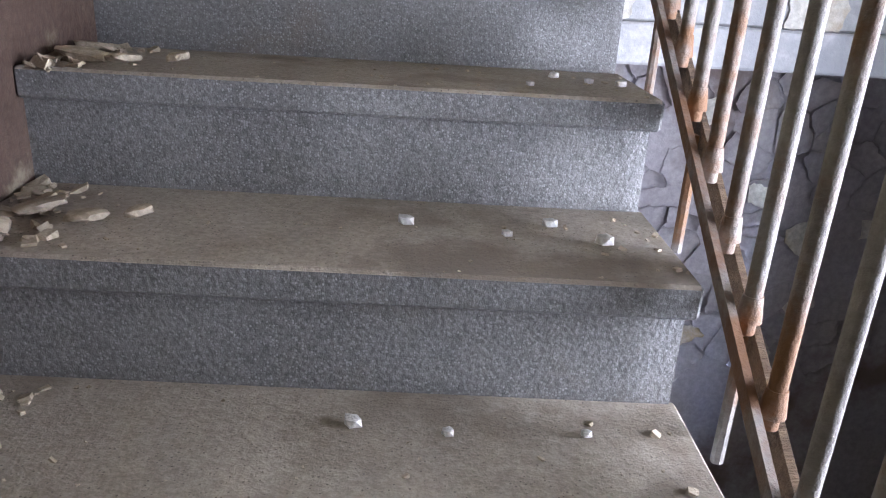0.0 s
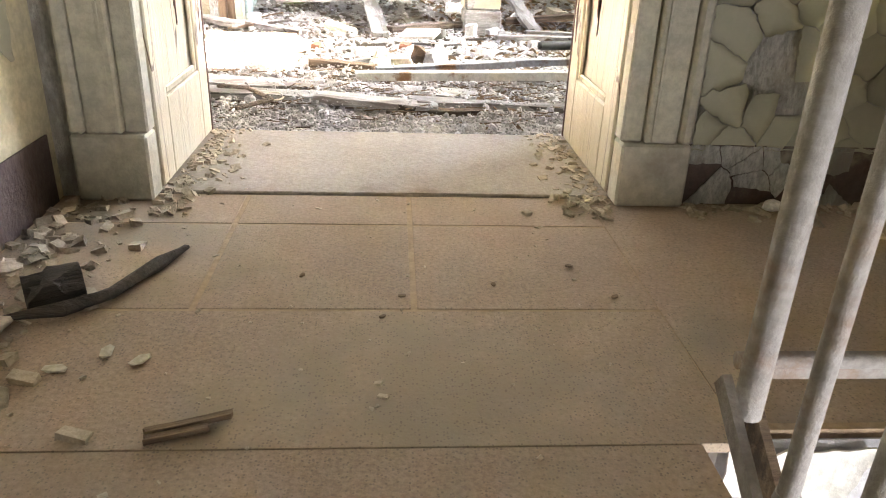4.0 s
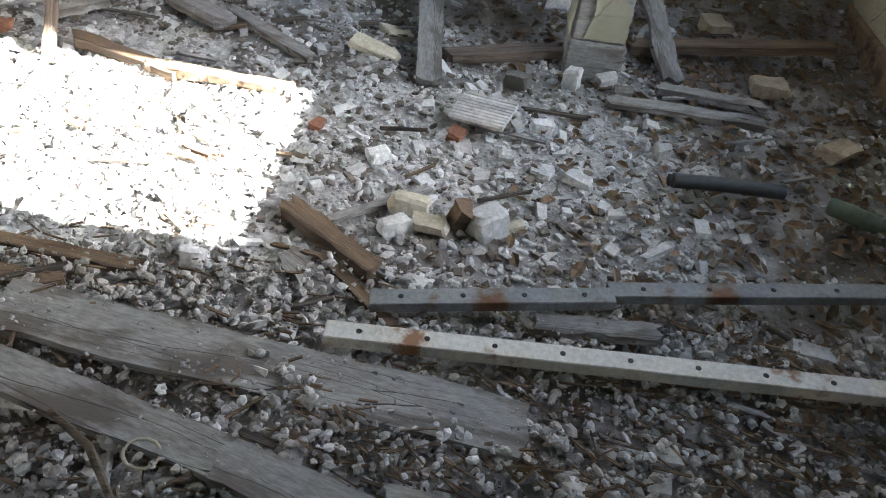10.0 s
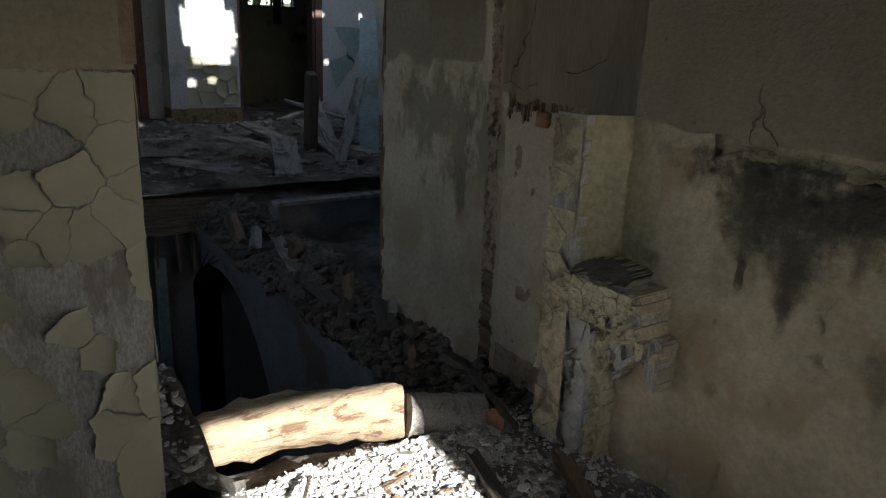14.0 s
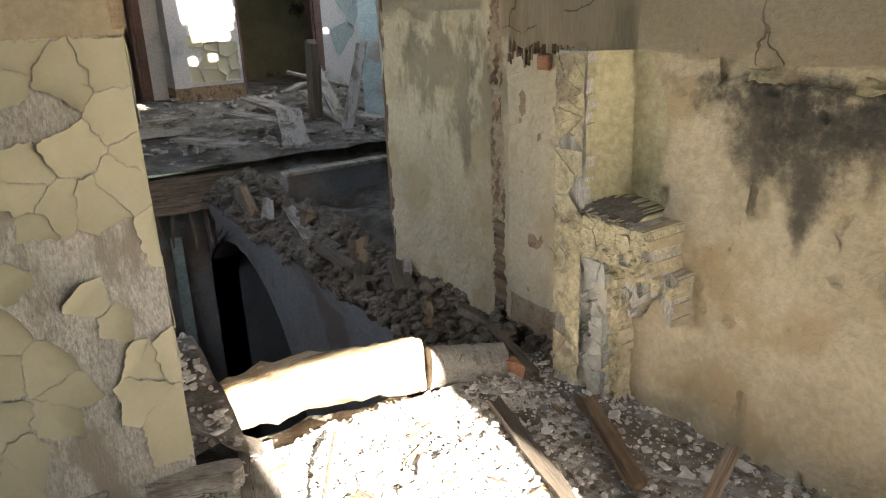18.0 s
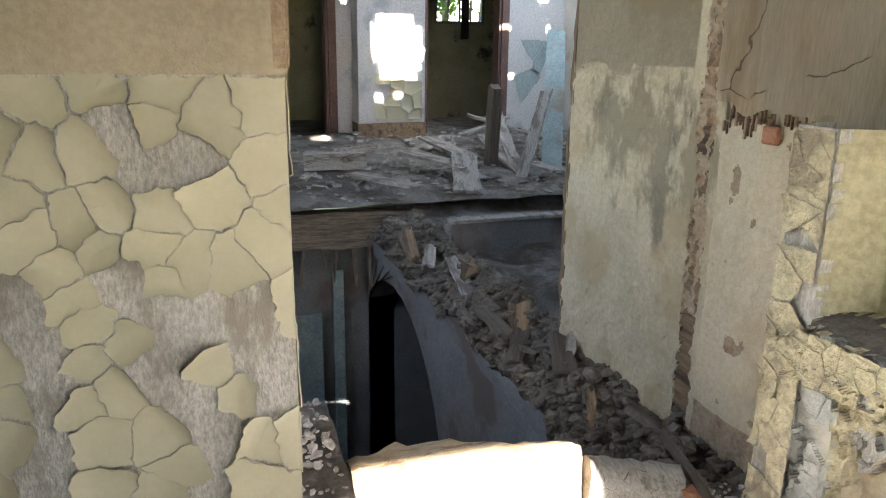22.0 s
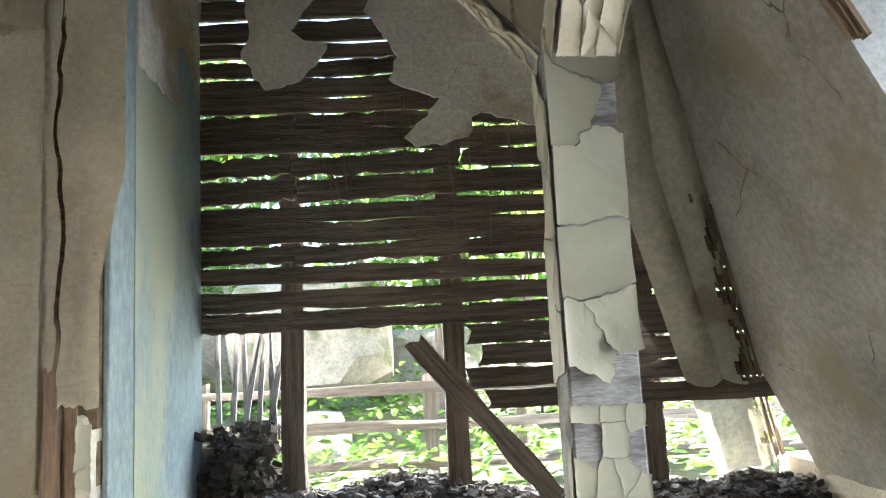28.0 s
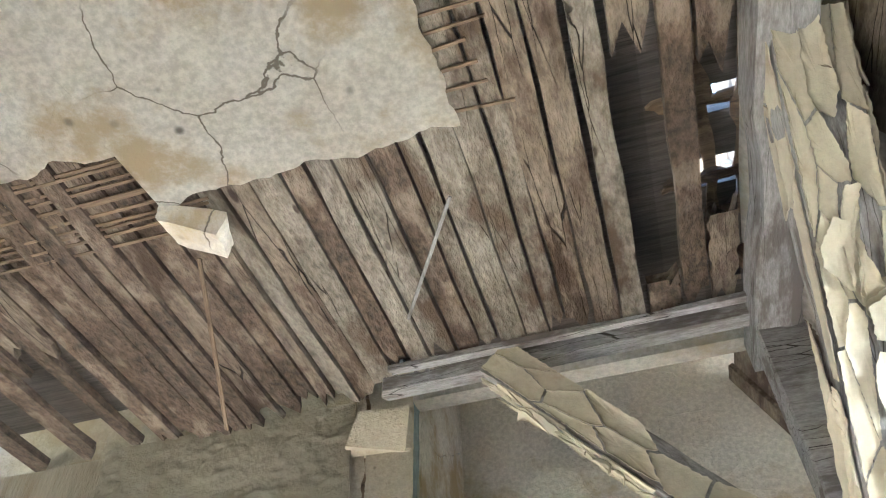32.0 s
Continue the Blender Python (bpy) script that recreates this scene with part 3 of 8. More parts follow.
def flakes(parent, origin, along, up, w, h, cell, material, keep, seed=0, curl=0.02, name="paint_flake", lift=0.003, fill=0.955, aspect=1.0, thick=0.003):
    """Plates of cracked, curling paint on a wall: each a bent piece of its own, fitted to its neighbours."""
    r = random.Random(seed)
    o, a, u = Vector(origin), Vector(along), Vector(up)
    nrm = a.cross(u).normalized()
    inv = parent.matrix_world.inverted()
    for (sx, sy), poly in cells(w, h, cell, aspect, r):
        mx, my = sum(p[0] for p in poly) / len(poly), sum(p[1] for p in poly) / len(poly)
        area = 0.5 * abs(sum(p[0] * q[1] - q[0] * p[1] for p, q in zip(poly, poly[1:] + poly[:1])))
        if area < 0.12 * cell * cell or not keep(mx, my, r):
            continue
        rim = []
        for k in range(len(poly)):
            p, q = poly[k], poly[(k + 1) % len(poly)]
            n = max(1, round(math.dist(p, q) / (cell * 0.16)))
            for j in range(n):
                x, y = p[0] + (q[0] - p[0]) * j / n, p[1] + (q[1] - p[1]) * j / n
                x += cell * 0.10 * noise.noise((x / cell * 4, y / cell * 4, seed))
                y += cell * 0.10 * noise.noise((x / cell * 4, y / cell * 4, seed + 9))
                rim.append((x, y))
        amp, side = curl * r.choice((0.3, 0.45, 0.7, 1.0, 1.4)), r.random() * 6.28
        size = max(math.dist(p, (mx, my)) for p in rim)
        bm = bmesh.new()
        rings = []
        for sc in (fill, 0.93 * fill, 0.6 * fill):
            row = []
            for x, y in rim:
                vx, vy = (x - mx) * sc, (y - my) * sc
                e = max(0.0, (vx * math.cos(side) + vy * math.sin(side)) / size)
                off = lift + 1.3 * amp * e ** 3 + 0.5 * amp * (sc / fill) ** 12 * (0.5 + 0.7 * noise.noise((x * 25, y * 25, seed + 3)))
                row.append(bm.verts.new(o + a * min(w, max(0.0, mx + vx)) + u * (my + vy) + nrm * off))
            rings.append(row)
        mid = bm.verts.new(o + a * mx + u * my + nrm * lift)
        m = len(rim)
        for k in range(m):
            j = (k + 1) % m
            bm.faces.new((rings[0][k], rings[0][j], rings[1][j], rings[1][k]))
            bm.faces.new((rings[1][k], rings[1][j], rings[2][j], rings[2][k]))
            bm.faces.new((rings[2][k], rings[2][j], mid))
        under = [bm.verts.new(v.co - nrm * thick) for v in rings[0]]
        for k in range(m):
            j = (k + 1) % m
            bm.faces.new((under[k], under[j], rings[0][j], rings[0][k]))
        ob = link(name, bm, material, smooth=True)
        ob.parent = parent
        ob.matrix_parent_inverse = inv


def plates(parent, origin, along, up, w, h, kept, lost, material, seed=0, curl=0.02, name="paint_plate", thick=0.003):
    """Cracked paint that parts round the given middles: the kept plates cling or curl off the wall, the lost ones leave it bare."""
    r = random.Random(seed)
    o, a, u = Vector(origin), Vector(along), Vector(up)
    nrm = a.cross(u).normalized()
    inv = parent.matrix_world.inverted()
    every = list(kept) + list(lost)
    for sx, sy in kept:
        poly = [(0, 0), (w, 0), (w, h), (0, h)]
        for ox, oy in every:
            if (ox, oy) == (sx, sy) or len(poly) < 3:
                continue
            dx, dy = ox - sx, oy - sy
            c = (dx * (ox + sx) + dy * (oy + sy)) / 2
            out = []
            for k in range(len(poly)):
                p, q = poly[k], poly[(k + 1) % len(poly)]
                fp, fq = dx * p[0] + dy * p[1] - c, dx * q[0] + dy * q[1] - c
                if fp <= 0:
                    out.append(p)
                if (fp < 0) != (fq < 0):
                    t = fp / (fp - fq)
                    out.append((p[0] + (q[0] - p[0]) * t, p[1] + (q[1] - p[1]) * t))
            poly = out
        if len(poly) < 3:
            continue
        rim = []
        for k in range(len(poly)):
            p, q = poly[k], poly[(k + 1) % len(poly)]
            n = max(1, round(math.dist(p, q) / 0.006))
            for j in range(n):
                x, y = p[0] + (q[0] - p[0]) * j / n, p[1] + (q[1] - p[1]) * j / n
                if 0.001 < x < w - 0.001:
                    bx = 0.012 * noise.noise((x * 11, y * 11, seed)) + 0.010 * noise.noise((x * 42, y * 42, seed)) + 0.004 * noise.noise((x * 110, y * 110, seed))
                    by = 0.012 * noise.noise((x * 11, y * 11, seed + 9)) + 0.010 * noise.noise((x * 42, y * 42, seed + 9)) + 0.004 * noise.noise((x * 110, y * 110, seed + 9))
                    x, y = x + bx, y + by
                rim.append((min(w, max(0.0, x)), y))
        mx, my = sum(p[0] for p in rim) / len(rim), sum(p[1] for p in rim) / len(rim)
        size = max(math.dist(p, (mx, my)) for p in rim)
        near = sorted(lost, key=lambda p: math.dist(p, (mx, my)))[:1]
        loose = bool(near) and math.dist(near[0], (mx, my)) < 2.4 * size
        side = math.atan2(near[0][1] - my, near[0][0] - mx) if loose else r.random() * 6.28
        amp = curl * (r.uniform(0.6, 1.3) if loose else r.choice((0.06, 0.12, 0.25, 0.5)))
        base, tilt, lean, bow = r.uniform(0.003, 0.013), r.random() * 6.28, r.uniform(0.01, 0.08), r.uniform(0.0, 0.003)
        if mx > w - 0.09 and w > 0.5:
            amp, lean = 0.2 * amp, 0.3 * lean
        second, amp2 = r.random() * 6.28, curl * r.choice((0.0, 0.1, 0.25, 0.5))
        bm = bmesh.new()
        rings = []
        for sc in (1.0, 0.96, 0.88, 0.74, 0.5, 0.25):
            row = []
            for x, y in rim:
                k = sc * (1 - 0.003 / size)
                vx, vy = (x - mx) * k, (y - my) * k
                e1 = max(0.0, (vx * math.cos(side) + vy * math.sin(side)) / size + 0.05) / 1.05
                e2 = max(0.0, (vx * math.cos(second) + vy * math.sin(second)) / size - 0.2) / 0.8
                off = base + bow * sc ** 5 + lean * (0.5 * size + vx * math.cos(tilt) + vy * math.sin(tilt)) + amp * e1 ** 2 + amp2 * e2 ** 2 + 0.0022 * noise.noise((x * 9, y * 9, seed + 4)) * sc
                row.append(bm.verts.new(o + a * (mx + vx) + u * (my + vy) + nrm * off))
            rings.append(row)
        mid = bm.verts.new(o + a * mx + u * my + nrm * (base + 0.5 * lean * size))
        m = len(rim)
        for one, two in zip(rings, rings[1:]):
            for k in range(m):
                j = (k + 1) % m
                bm.faces.new((one[k], one[j], two[j], two[k]))
        for k in range(m):
            bm.faces.new((rings[-1][k], rings[-1][(k + 1) % m], mid))
        under = [bm.verts.new(v.co - nrm * thick) for v in rings[0]]
        for k in range(m):
            j = (k + 1) % m
            bm.faces.new((under[k], under[j], rings[0][j], rings[0][k]))
        ob = link(name, bm, material, smooth=True)
        ob.parent = parent
        ob.matrix_parent_inverse = inv


def crust(name, x0, x1, z0, z1, step, at, materials, pick, parent, label="", smooth=True):
    """A plastered face over x and z: at(x, z) gives how far it stands out, pick(x, z) which coat shows there."""
    nx, nz = round((x1 - x0) / step), round((z1 - z0) / step)
    xs, zs = np.linspace(x0, x1, nx + 1), np.linspace(z0, z1, nz + 1)
    vs = [(x, at(x, z), z) for z in zs for x in xs]
    fs = [(j * (nx + 1) + i, j * (nx + 1) + i + 1, (j + 1) * (nx + 1) + i + 1, (j + 1) * (nx + 1) + i) for j in range(nz) for i in range(nx)]
    me = bpy.data.meshes.new(name)
    me.from_pydata(vs, [], fs)
    for m in materials:
        me.materials.append(m)
    me.polygons.foreach_set("material_index", [pick((xs[i] + xs[i + 1]) / 2, (zs[j] + zs[j + 1]) / 2) for j in range(nz) for i in range(nx)])
    me.polygons.foreach_set("use_smooth", [smooth] * len(fs))
    ob = new(name, me)
    ob.parent = parent
    if label:
        ob["label"] = label
    return ob


def lump(name, place, size, material, label, category, seed=0, group="", rough=0.35, parts=2):
    """A broken lump: an uneven rounded block."""
    bm = bmesh.new()
    bmesh.ops.create_icosphere(bm, subdivisions=parts, radius=0.5)
    for v in bm.verts:
        k = 1 + rough * noise.noise(v.co * 2.3 + Vector((seed, 0, 0))) + 0.4 * rough * noise.noise(v.co * 6 + Vector((0, seed, 0)))
        v.co = Vector((max(-0.4, min(0.4, v.co.x * k)) * size[0], max(-0.42, min(0.42, v.co.y * k)) * size[1], max(-0.36, min(0.36, v.co.z * k)) * size[2]))
    ob = link(name, bm, material)
    ob.matrix_world = place if isinstance(place, Matrix) else Matrix.Translation(place)
    return tagged(ob, label, category, group)


def shard(name, place, size, material, label, category, seed=0, group=""):
    """A broken block: skewed flat faces with crumbled edges."""
    r = random.Random(seed)
    bm = bmesh.new()
    vs = box(bm, -0.5, 0.5, -0.5, 0.5, -0.5, 0.5)
    for v in vs:
        v.co = Vector((v.co.x * size[0] * r.uniform(0.6, 1.05), v.co.y * size[1] * r.uniform(0.6, 1.05), v.co.z * size[2] * r.uniform(0.6, 1.0)))
    bmesh.ops.bevel(bm, geom=r.sample(bm.edges[:], 5), offset=0.16 * min(size), segments=1, affect="EDGES")
    bmesh.ops.subdivide_edges(bm, edges=bm.edges[:], cuts=3, use_grid_fill=True)
    a = 0.09 * min(size)
    for v in bm.verts:
        v.co += Vector((noise.noise(v.co * 40 + Vector((seed, 0, 0))), noise.noise(v.co * 40 + Vector((0, seed, 0))), noise.noise(v.co * 40 + Vector((0, 0, seed))))) * a
    ob = link(name, bm, material)
    ob.matrix_world = place
    return tagged(ob, label, category, group)


def tube(name, pts, r, material, parent=None, sides=8, uneven=0.0, seed=0):
    """A bent round bar or branch through the points."""
    rr = random.Random(seed)
    bm = bmesh.new()
    rings = []
    for i, p in enumerate(pts):
        p = Vector(p)
        d = (Vector(pts[min(i + 1, len(pts) - 1)]) - Vector(pts[max(i - 1, 0)])).normalized()
        q = d.to_track_quat("Z", "Y").to_matrix()
        rad = r[i] if isinstance(r, (list, tuple)) else r
        rings.append([bm.verts.new(p + q @ Vector((math.cos(6.2832 * k / sides), math.sin(6.2832 * k / sides), 0)) * rad * (1 + rr.uniform(-uneven, uneven))) for k in range(sides)])
    for i in range(len(rings) - 1):
        for k in range(sides):
            bm.faces.new((rings[i][k], rings[i][(k + 1) % sides], rings[i + 1][(k + 1) % sides], rings[i + 1][k]))
    bm.faces.new(rings[0][::-1])
    bm.faces.new(rings[-1])
    return link(name, bm, material, parent, smooth=True)


# ---- setting: stair hall ----
RISE, RUN, EDGE = 0.19, 0.2867, 1.655
XL, XR = -0.665, 0.345


def structure(ob, label, category):
    return tagged(ob, label, category, kind="structure")


def two_tone(ob, top):
    """The upper faces take a second material."""
    ob.data.materials.append(top)
    for p in ob.data.polygons:
        if p.normal.z > 0.7:
            p.material_index = 1


def worn(bm, amount, scale, edge_y):
    """Chips along a front edge."""
    bmesh.ops.subdivide_edges(bm, edges=[e for e in bm.edges if abs(e.verts[0].co.x - e.verts[1].co.x) > 0.5], cuts=60)
    for v in bm.verts:
        if abs(v.co.y - edge_y) < 0.02 and v.co.z > -0.03:
            k = max(0.0, noise.fractal((v.co.x * scale, 3.3, 1), 1.0, 2.0, 4) - 0.02)
            gone = max(0.0, math.sin((v.co.x + 0.30) * 3.6)) ** 0.7 * (0.75 + 0.5 * noise.noise((v.co.x * 9, 1, 1))) if v.co.x > -0.30 else 0.0
            v.co.y += amount * (0.6 * k + 0.9 * gone)
            v.co.z -= amount * 0.25 * k
        elif abs(v.co.y - edge_y) < 0.02:
            v.co.y += 0.3 * amount * max(0.0, noise.noise((v.co.x * 14, 6, 1)))


stair = thing("staircase", (0, EDGE, 0), "grey speckled terrazzo staircase with dusty worn treads", "staircase", kind="structure")
for i in range(1, 9):
    z, y = -RISE * i, -RUN * i
    tread = part("tread", boxes((XL, XR, y, y + RUN + 0.03, z - 0.05, z), bevel=0.005), TERRAZZO, stair, "dusty terrazzo tread with a square nosing")
    two_tone(tread, TREAD)
    part("riser", boxes((XL, XR - 0.012, y + RUN + 0.02, y + RUN + 0.05, z + 0.0005, z + RISE - 0.0505)), TERRAZZO, stair, "speckled grey terrazzo riser")
bm = bmesh.new()
for i in range(1, 9):
    box(bm, XL, XR - 0.016, EDGE - RUN * (i - 1) + 0.055, EDGE - RUN * (i - 2) + 0.05, -RISE * i - 0.25, -RISE * (i - 1) - 0.0525)
structure(link("stair_slab", bm, TERRAZZO), "rough concrete body of the stair flight", "stair slab")

structure(link("landing_slab", boxes((-0.8, 0.36, EDGE + 0.125, 2.58, -0.22, -0.0012), (0.36, 2.4, 1.802, 2.58, -0.22, -0.0012)), GROUT), "concrete landing slab with dirty joints", "floor")
bm = boxes((XL, XR + 0.01, EDGE, EDGE + 0.12, -0.052, -0.0005))
worn(bm, 0.05, 4.0, EDGE)
nose = structure(link("landing_nosing", bm, TERRAZZO), "chipped terrazzo edge of the landing", "nosing")
two_tone(nose, TILE)
landing = thing("landing_paving", (0, 2.1, 0), "brownish speckled terrazzo paving of the landing", "floor", kind="structure")


def tile(x0, x1, y0, y1):
    return part("tile", boxes((x0 + 0.005, x1 - (0.001 if x1 == 0.41 else 0.005), y0 - 2.1 + 0.004, y1 - 2.1 - 0.004, -0.014, 0.0), bevel=0.0006), TILE, landing)


tile(-0.665, 0.41, EDGE + 0.118, 2.09)
tile(0.406, 2.4, 1.81, 2.575)
for xa, xb in ((-0.665, -0.30), (-0.30, 0.03), (0.03, 0.41)):
    tile(xa, xb, 2.09, 2.42), tile(xa, xb, 2.42, 2.578)
structure(link("landing_beam", boxes((XR + 0.03, 2.4, 1.785, 1.80, -0.30, -0.008), (XR + 0.03, 2.4, 1.76, 1.80, -0.40, -0.30), bevel=0.006), FARWALL), "whitewashed beam under the landing edge", "beam")
flakes(bpy.data.objects["landing_beam"], (XR + 0.04, 1.784, -0.30), (1, 0, 0), (0, 0, 1), 1.6, 0.29, 0.09, WHITE, lambda x, z, r: r.random() < 0.55, 18, 0.02)
structure(link("threshold", boxes((-0.5, 0.48, 2.585, 3.06, -0.06, 0.004), bevel=0.004), STEPSTONE), "worn dusty stone threshold slab", "threshold")

# walls of the hall
hall_west = structure(link("wall_hall_west", boxes((-0.85, -0.668, -3.0, 2.56, -3.2, 3.3)), CREAM), "cream stair hall wall with peeling paint", "wall")
wall_door = structure(link("wall_door", boxes((-2.45, -0.62, 2.56, 3.05, -0.2, 3.3), (-0.62, -0.525, 2.60, 3.05, -0.2, 3.3), (0.505, 0.60, 2.60, 3.05, -0.2, 3.3), (0.60, 2.55, 2.56, 3.05, -0.2, 3.3), (-0.525, 0.505, 2.60, 3.05, 2.25, 3.3)), BARE),
                      "thick wall round a double door, cream paint peeling off plaster", "wall")
structure(link("wall_below_landing", boxes((-0.85, 2.55, 2.1, 2.3, -3.2, -0.22)), LILAC), "lilac painted wall of the lower flight, paint peeling", "wall")
# Unseen wall, moved in so the added stair light has an opening.
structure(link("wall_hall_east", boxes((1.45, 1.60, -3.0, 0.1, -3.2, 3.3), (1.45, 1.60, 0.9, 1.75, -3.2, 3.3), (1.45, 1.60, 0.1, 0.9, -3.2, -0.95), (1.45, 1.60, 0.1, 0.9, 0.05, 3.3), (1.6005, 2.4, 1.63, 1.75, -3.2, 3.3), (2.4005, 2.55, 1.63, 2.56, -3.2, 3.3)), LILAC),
          "unseen lilac stair hall wall, set in round the fill light's opening", "wall")
structure(link("wall_hall_south", boxes((-0.85, 2.55, -3.2, -3.0, -3.2, 3.3)), CREAM), "plain stair hall end wall", "wall")
structure(link("ceiling_hall", boxes((-0.85, 2.55, -3.2, 2.56, 3.3, 3.45)), WHITE), "plain whitewashed hall ceiling", "ceiling")
structure(link("floor_hall_lower", boxes((-0.85, 2.55, -3.2, 2.1, -3.35, -3.2)), TREAD), "dim lower hall floor", "floor")
# Unseen wall added outside to block the sun from the stair hall.
structure(link("wall_yard", boxes((4.6, 4.9, -8.0, 3.0, -3.5, 4.5)), STONE), "added unseen wall that keeps sun off the stair opening", "wall")
# brown painted plinth: level on the landing, following the flight below
bm = bmesh.new()
prof = [(-1.2, -1.30), (-1.2, -2.05), (1.5, -0.42), (1.62, -0.21), (2.53, -0.21), (2.53, 0.135), (1.9, 0.135), (1.55, 0.42)]
f1 = [bm.verts.new((-0.668, y, z)) for y, z in prof]
f2 = [bm.verts.new((-0.664, y, z)) for y, z in prof]
bm.faces.new(f1), bm.faces.new(f2[::-1])
for i in range(len(prof)):
    bm.faces.new((f1[i], f1[(i + 1) % len(prof)], f2[(i + 1) % len(prof)], f2[i]))
structure(link("plinth_hall", bm, BROWNDADO), "scuffed brown painted plinth along the stair wall", "plinth")
structure(link("plinth_door_wall", boxes((0.605, 2.39, 2.556, 2.56, 0.0, 0.13)), BROWNDADO), "scuffed brown painted plinth, paint missing", "plinth")
flakes(wall_door, (0.61, 2.56, 0.12), (1, 0, 0), (0, 0, 1), 1.3, 1.6, 0.065, PEEL, lambda x, z, r: r.random() < 0.88 and not (0.08 < x < 0.2 and 0.1 < z < 0.22), 11, 0.024, fill=0.975)
flakes(hall_west, (-0.664, 0.9, -0.2), (0, 1, 0), (0, 0, 1), 1.6, 0.5, 0.12, BROWNDADO, lambda x, z, r: r.random() < 0.15, 12, 0.03)
flakes(hall_west, (-0.6635, 1.25, -0.22), (0, 1, 0), (0, 0, 1), 1.27, 0.36, 0.05, BARE, lambda x, z, r: r.random() < 0.3 and z < 0.62 - 0.45 * min(1.0, x / 0.6), 15, 0.008)
flakes(hall_west, (-0.668, 1.3, 0.15), (0, 1, 0), (0, 0, 1), 1.24, 0.9, 0.10, PEEL, lambda x, z, r: z > 0.35 - 0.5 * x and r.random() < 0.5, 17, 0.016)
flakes(wall_door, (0.61, 2.5555, 0.0), (1, 0, 0), (0, 0, 1), 1.3, 0.13, 0.05, BARE, lambda x, z, r: r.random() < (0.8 if x < 0.2 else 0.35), 16, 0.006)
lil = bpy.data.objects["wall_below_landing"]
flakes(lil, (0.38, 2.1, -1.5), (1, 0, 0), (0, 0, 1), 1.6, 1.2, 0.09, LILAC, lambda x, z, r: r.random() < 0.45 + 0.3 * z, 13, 0.032, fill=0.93)
flakes(lil, (0.38, 2.1, -1.5), (1, 0, 0), (0, 0, 1), 1.6, 1.2, 0.13, WHITE, lambda x, z, r: r.random() < 0.2, 14, 0.03, lift=0.012, fill=0.5)

# ---- setting: ruined room ----
HEADROOM = 3.2


def slope_x(z):
    """Where the sloping plaster ceiling over the east side stands at the height z."""
    return 0.80 + (2.505 - z) * 0.476


bm = boxes((-2.46, -2.285, 3.05, 3.862, -0.25, HEADROOM + 0.2))
wall_west = structure(link("wall_room_west", bm, BARE), "partition wall with cream paint peeling in plates", "wall")
# West upper coat darkened by its colour, not by less light.
part("upper_coat", boxes((-2.285, -2.277, 3.05, 3.866, 1.287, HEADROOM - 0.01)), DARKENEDCOAT, wall_west, "smooth beige upper coat")
part("torn_corner", boxes((-2.2765, -2.2755, 3.838, 3.865, 1.30, 1.52)), PALEBRICK, wall_west, "bare brick where the corner is torn")
part("torn_edge", boxes((-2.40, -2.2785, 3.8665, 3.874, 1.30, 2.2)), PALEBRICK, wall_west, "torn edge with bare brick")
UPPER_PLATES = ((0.33, 1.15), (0.31, 1.03), (0.25, 1.06), (0.25, 0.94), (0.28, 0.87), (0.44, 1.17), (0.55, 1.16), (0.41, 1.04), (0.37, 0.89), (0.44, 0.92), (0.53, 1.09), (0.66, 1.09), (0.75, 1.12), (0.76, 1.0), (0.75, 0.83), (0.63, 0.94), (0.53, 0.91),
                (0.51, 0.83), (0.53, 0.75), (0.59, 0.79), (0.67, 0.78), (0.33, 0.80), (0.41, 0.83), (0.80, 0.88))
LOWER_PLATES = ((0.19, 0.59), (0.19, 0.43), (0.15, 0.29), (0.20, 0.20), (0.35, 0.73), (0.37, 0.67), (0.45, 0.62), (0.36, 0.59), (0.42, 0.52), (0.34, 0.50), (0.37, 0.40), (0.35, 0.27), (0.50, 0.40), (0.54, 0.31), (0.50, 0.23), (0.61, 0.55), (0.67, 0.46), (0.71, 0.35),
                (0.67, 0.23), (0.75, 0.13), (0.79, 0.36), (0.80, 0.68), (0.20, 0.52), (0.28, 0.18), (0.40, 0.16))
LOST_PLATES = ((0.53, 1.0), (0.475, 1.08), (0.60, 1.01), (0.27, 0.73), (0.29, 0.64), (0.29, 0.53), (0.45, 0.77), (0.53, 0.69), (0.62, 0.66), (0.72, 0.67), (0.71, 0.56), (0.75, 0.45), (0.55, 0.61), (0.26, 0.38), (0.25, 0.28), (0.57, 0.46), (0.62, 0.37), (0.59, 0.23), (0.50, 0.12),
               (0.61, 0.11), (0.49, 0.56))
pr = random.Random(26)
side_plates = [(0.02 + 0.085 * i + pr.uniform(-0.03, 0.03), 0.06 + 0.115 * j + pr.uniform(-0.035, 0.035)) for i in range(2) for j in range(10)]
plates(wall_west, (-2.285, 3.055, 0.10), (0, 1, 0), (0, 0, 1), 0.807, 1.185, UPPER_PLATES + LOWER_PLATES + tuple(side_plates), LOST_PLATES, PEEL, 21, 0.07)
flakes(wall_west, (-2.283, 3.862, 0.10), (-1, 0, 0), (0, 0, 1), 0.16, 1.18, 0.14, PEEL, lambda x, z, r: r.random() < 0.8, 23, 0.01)
structure(link("baseboard", boxes((-2.284, -2.262, 3.05, 3.62, -0.03, 0.085), bevel=0.006), GREYWOOD), "broken grey skirting board", "baseboard")

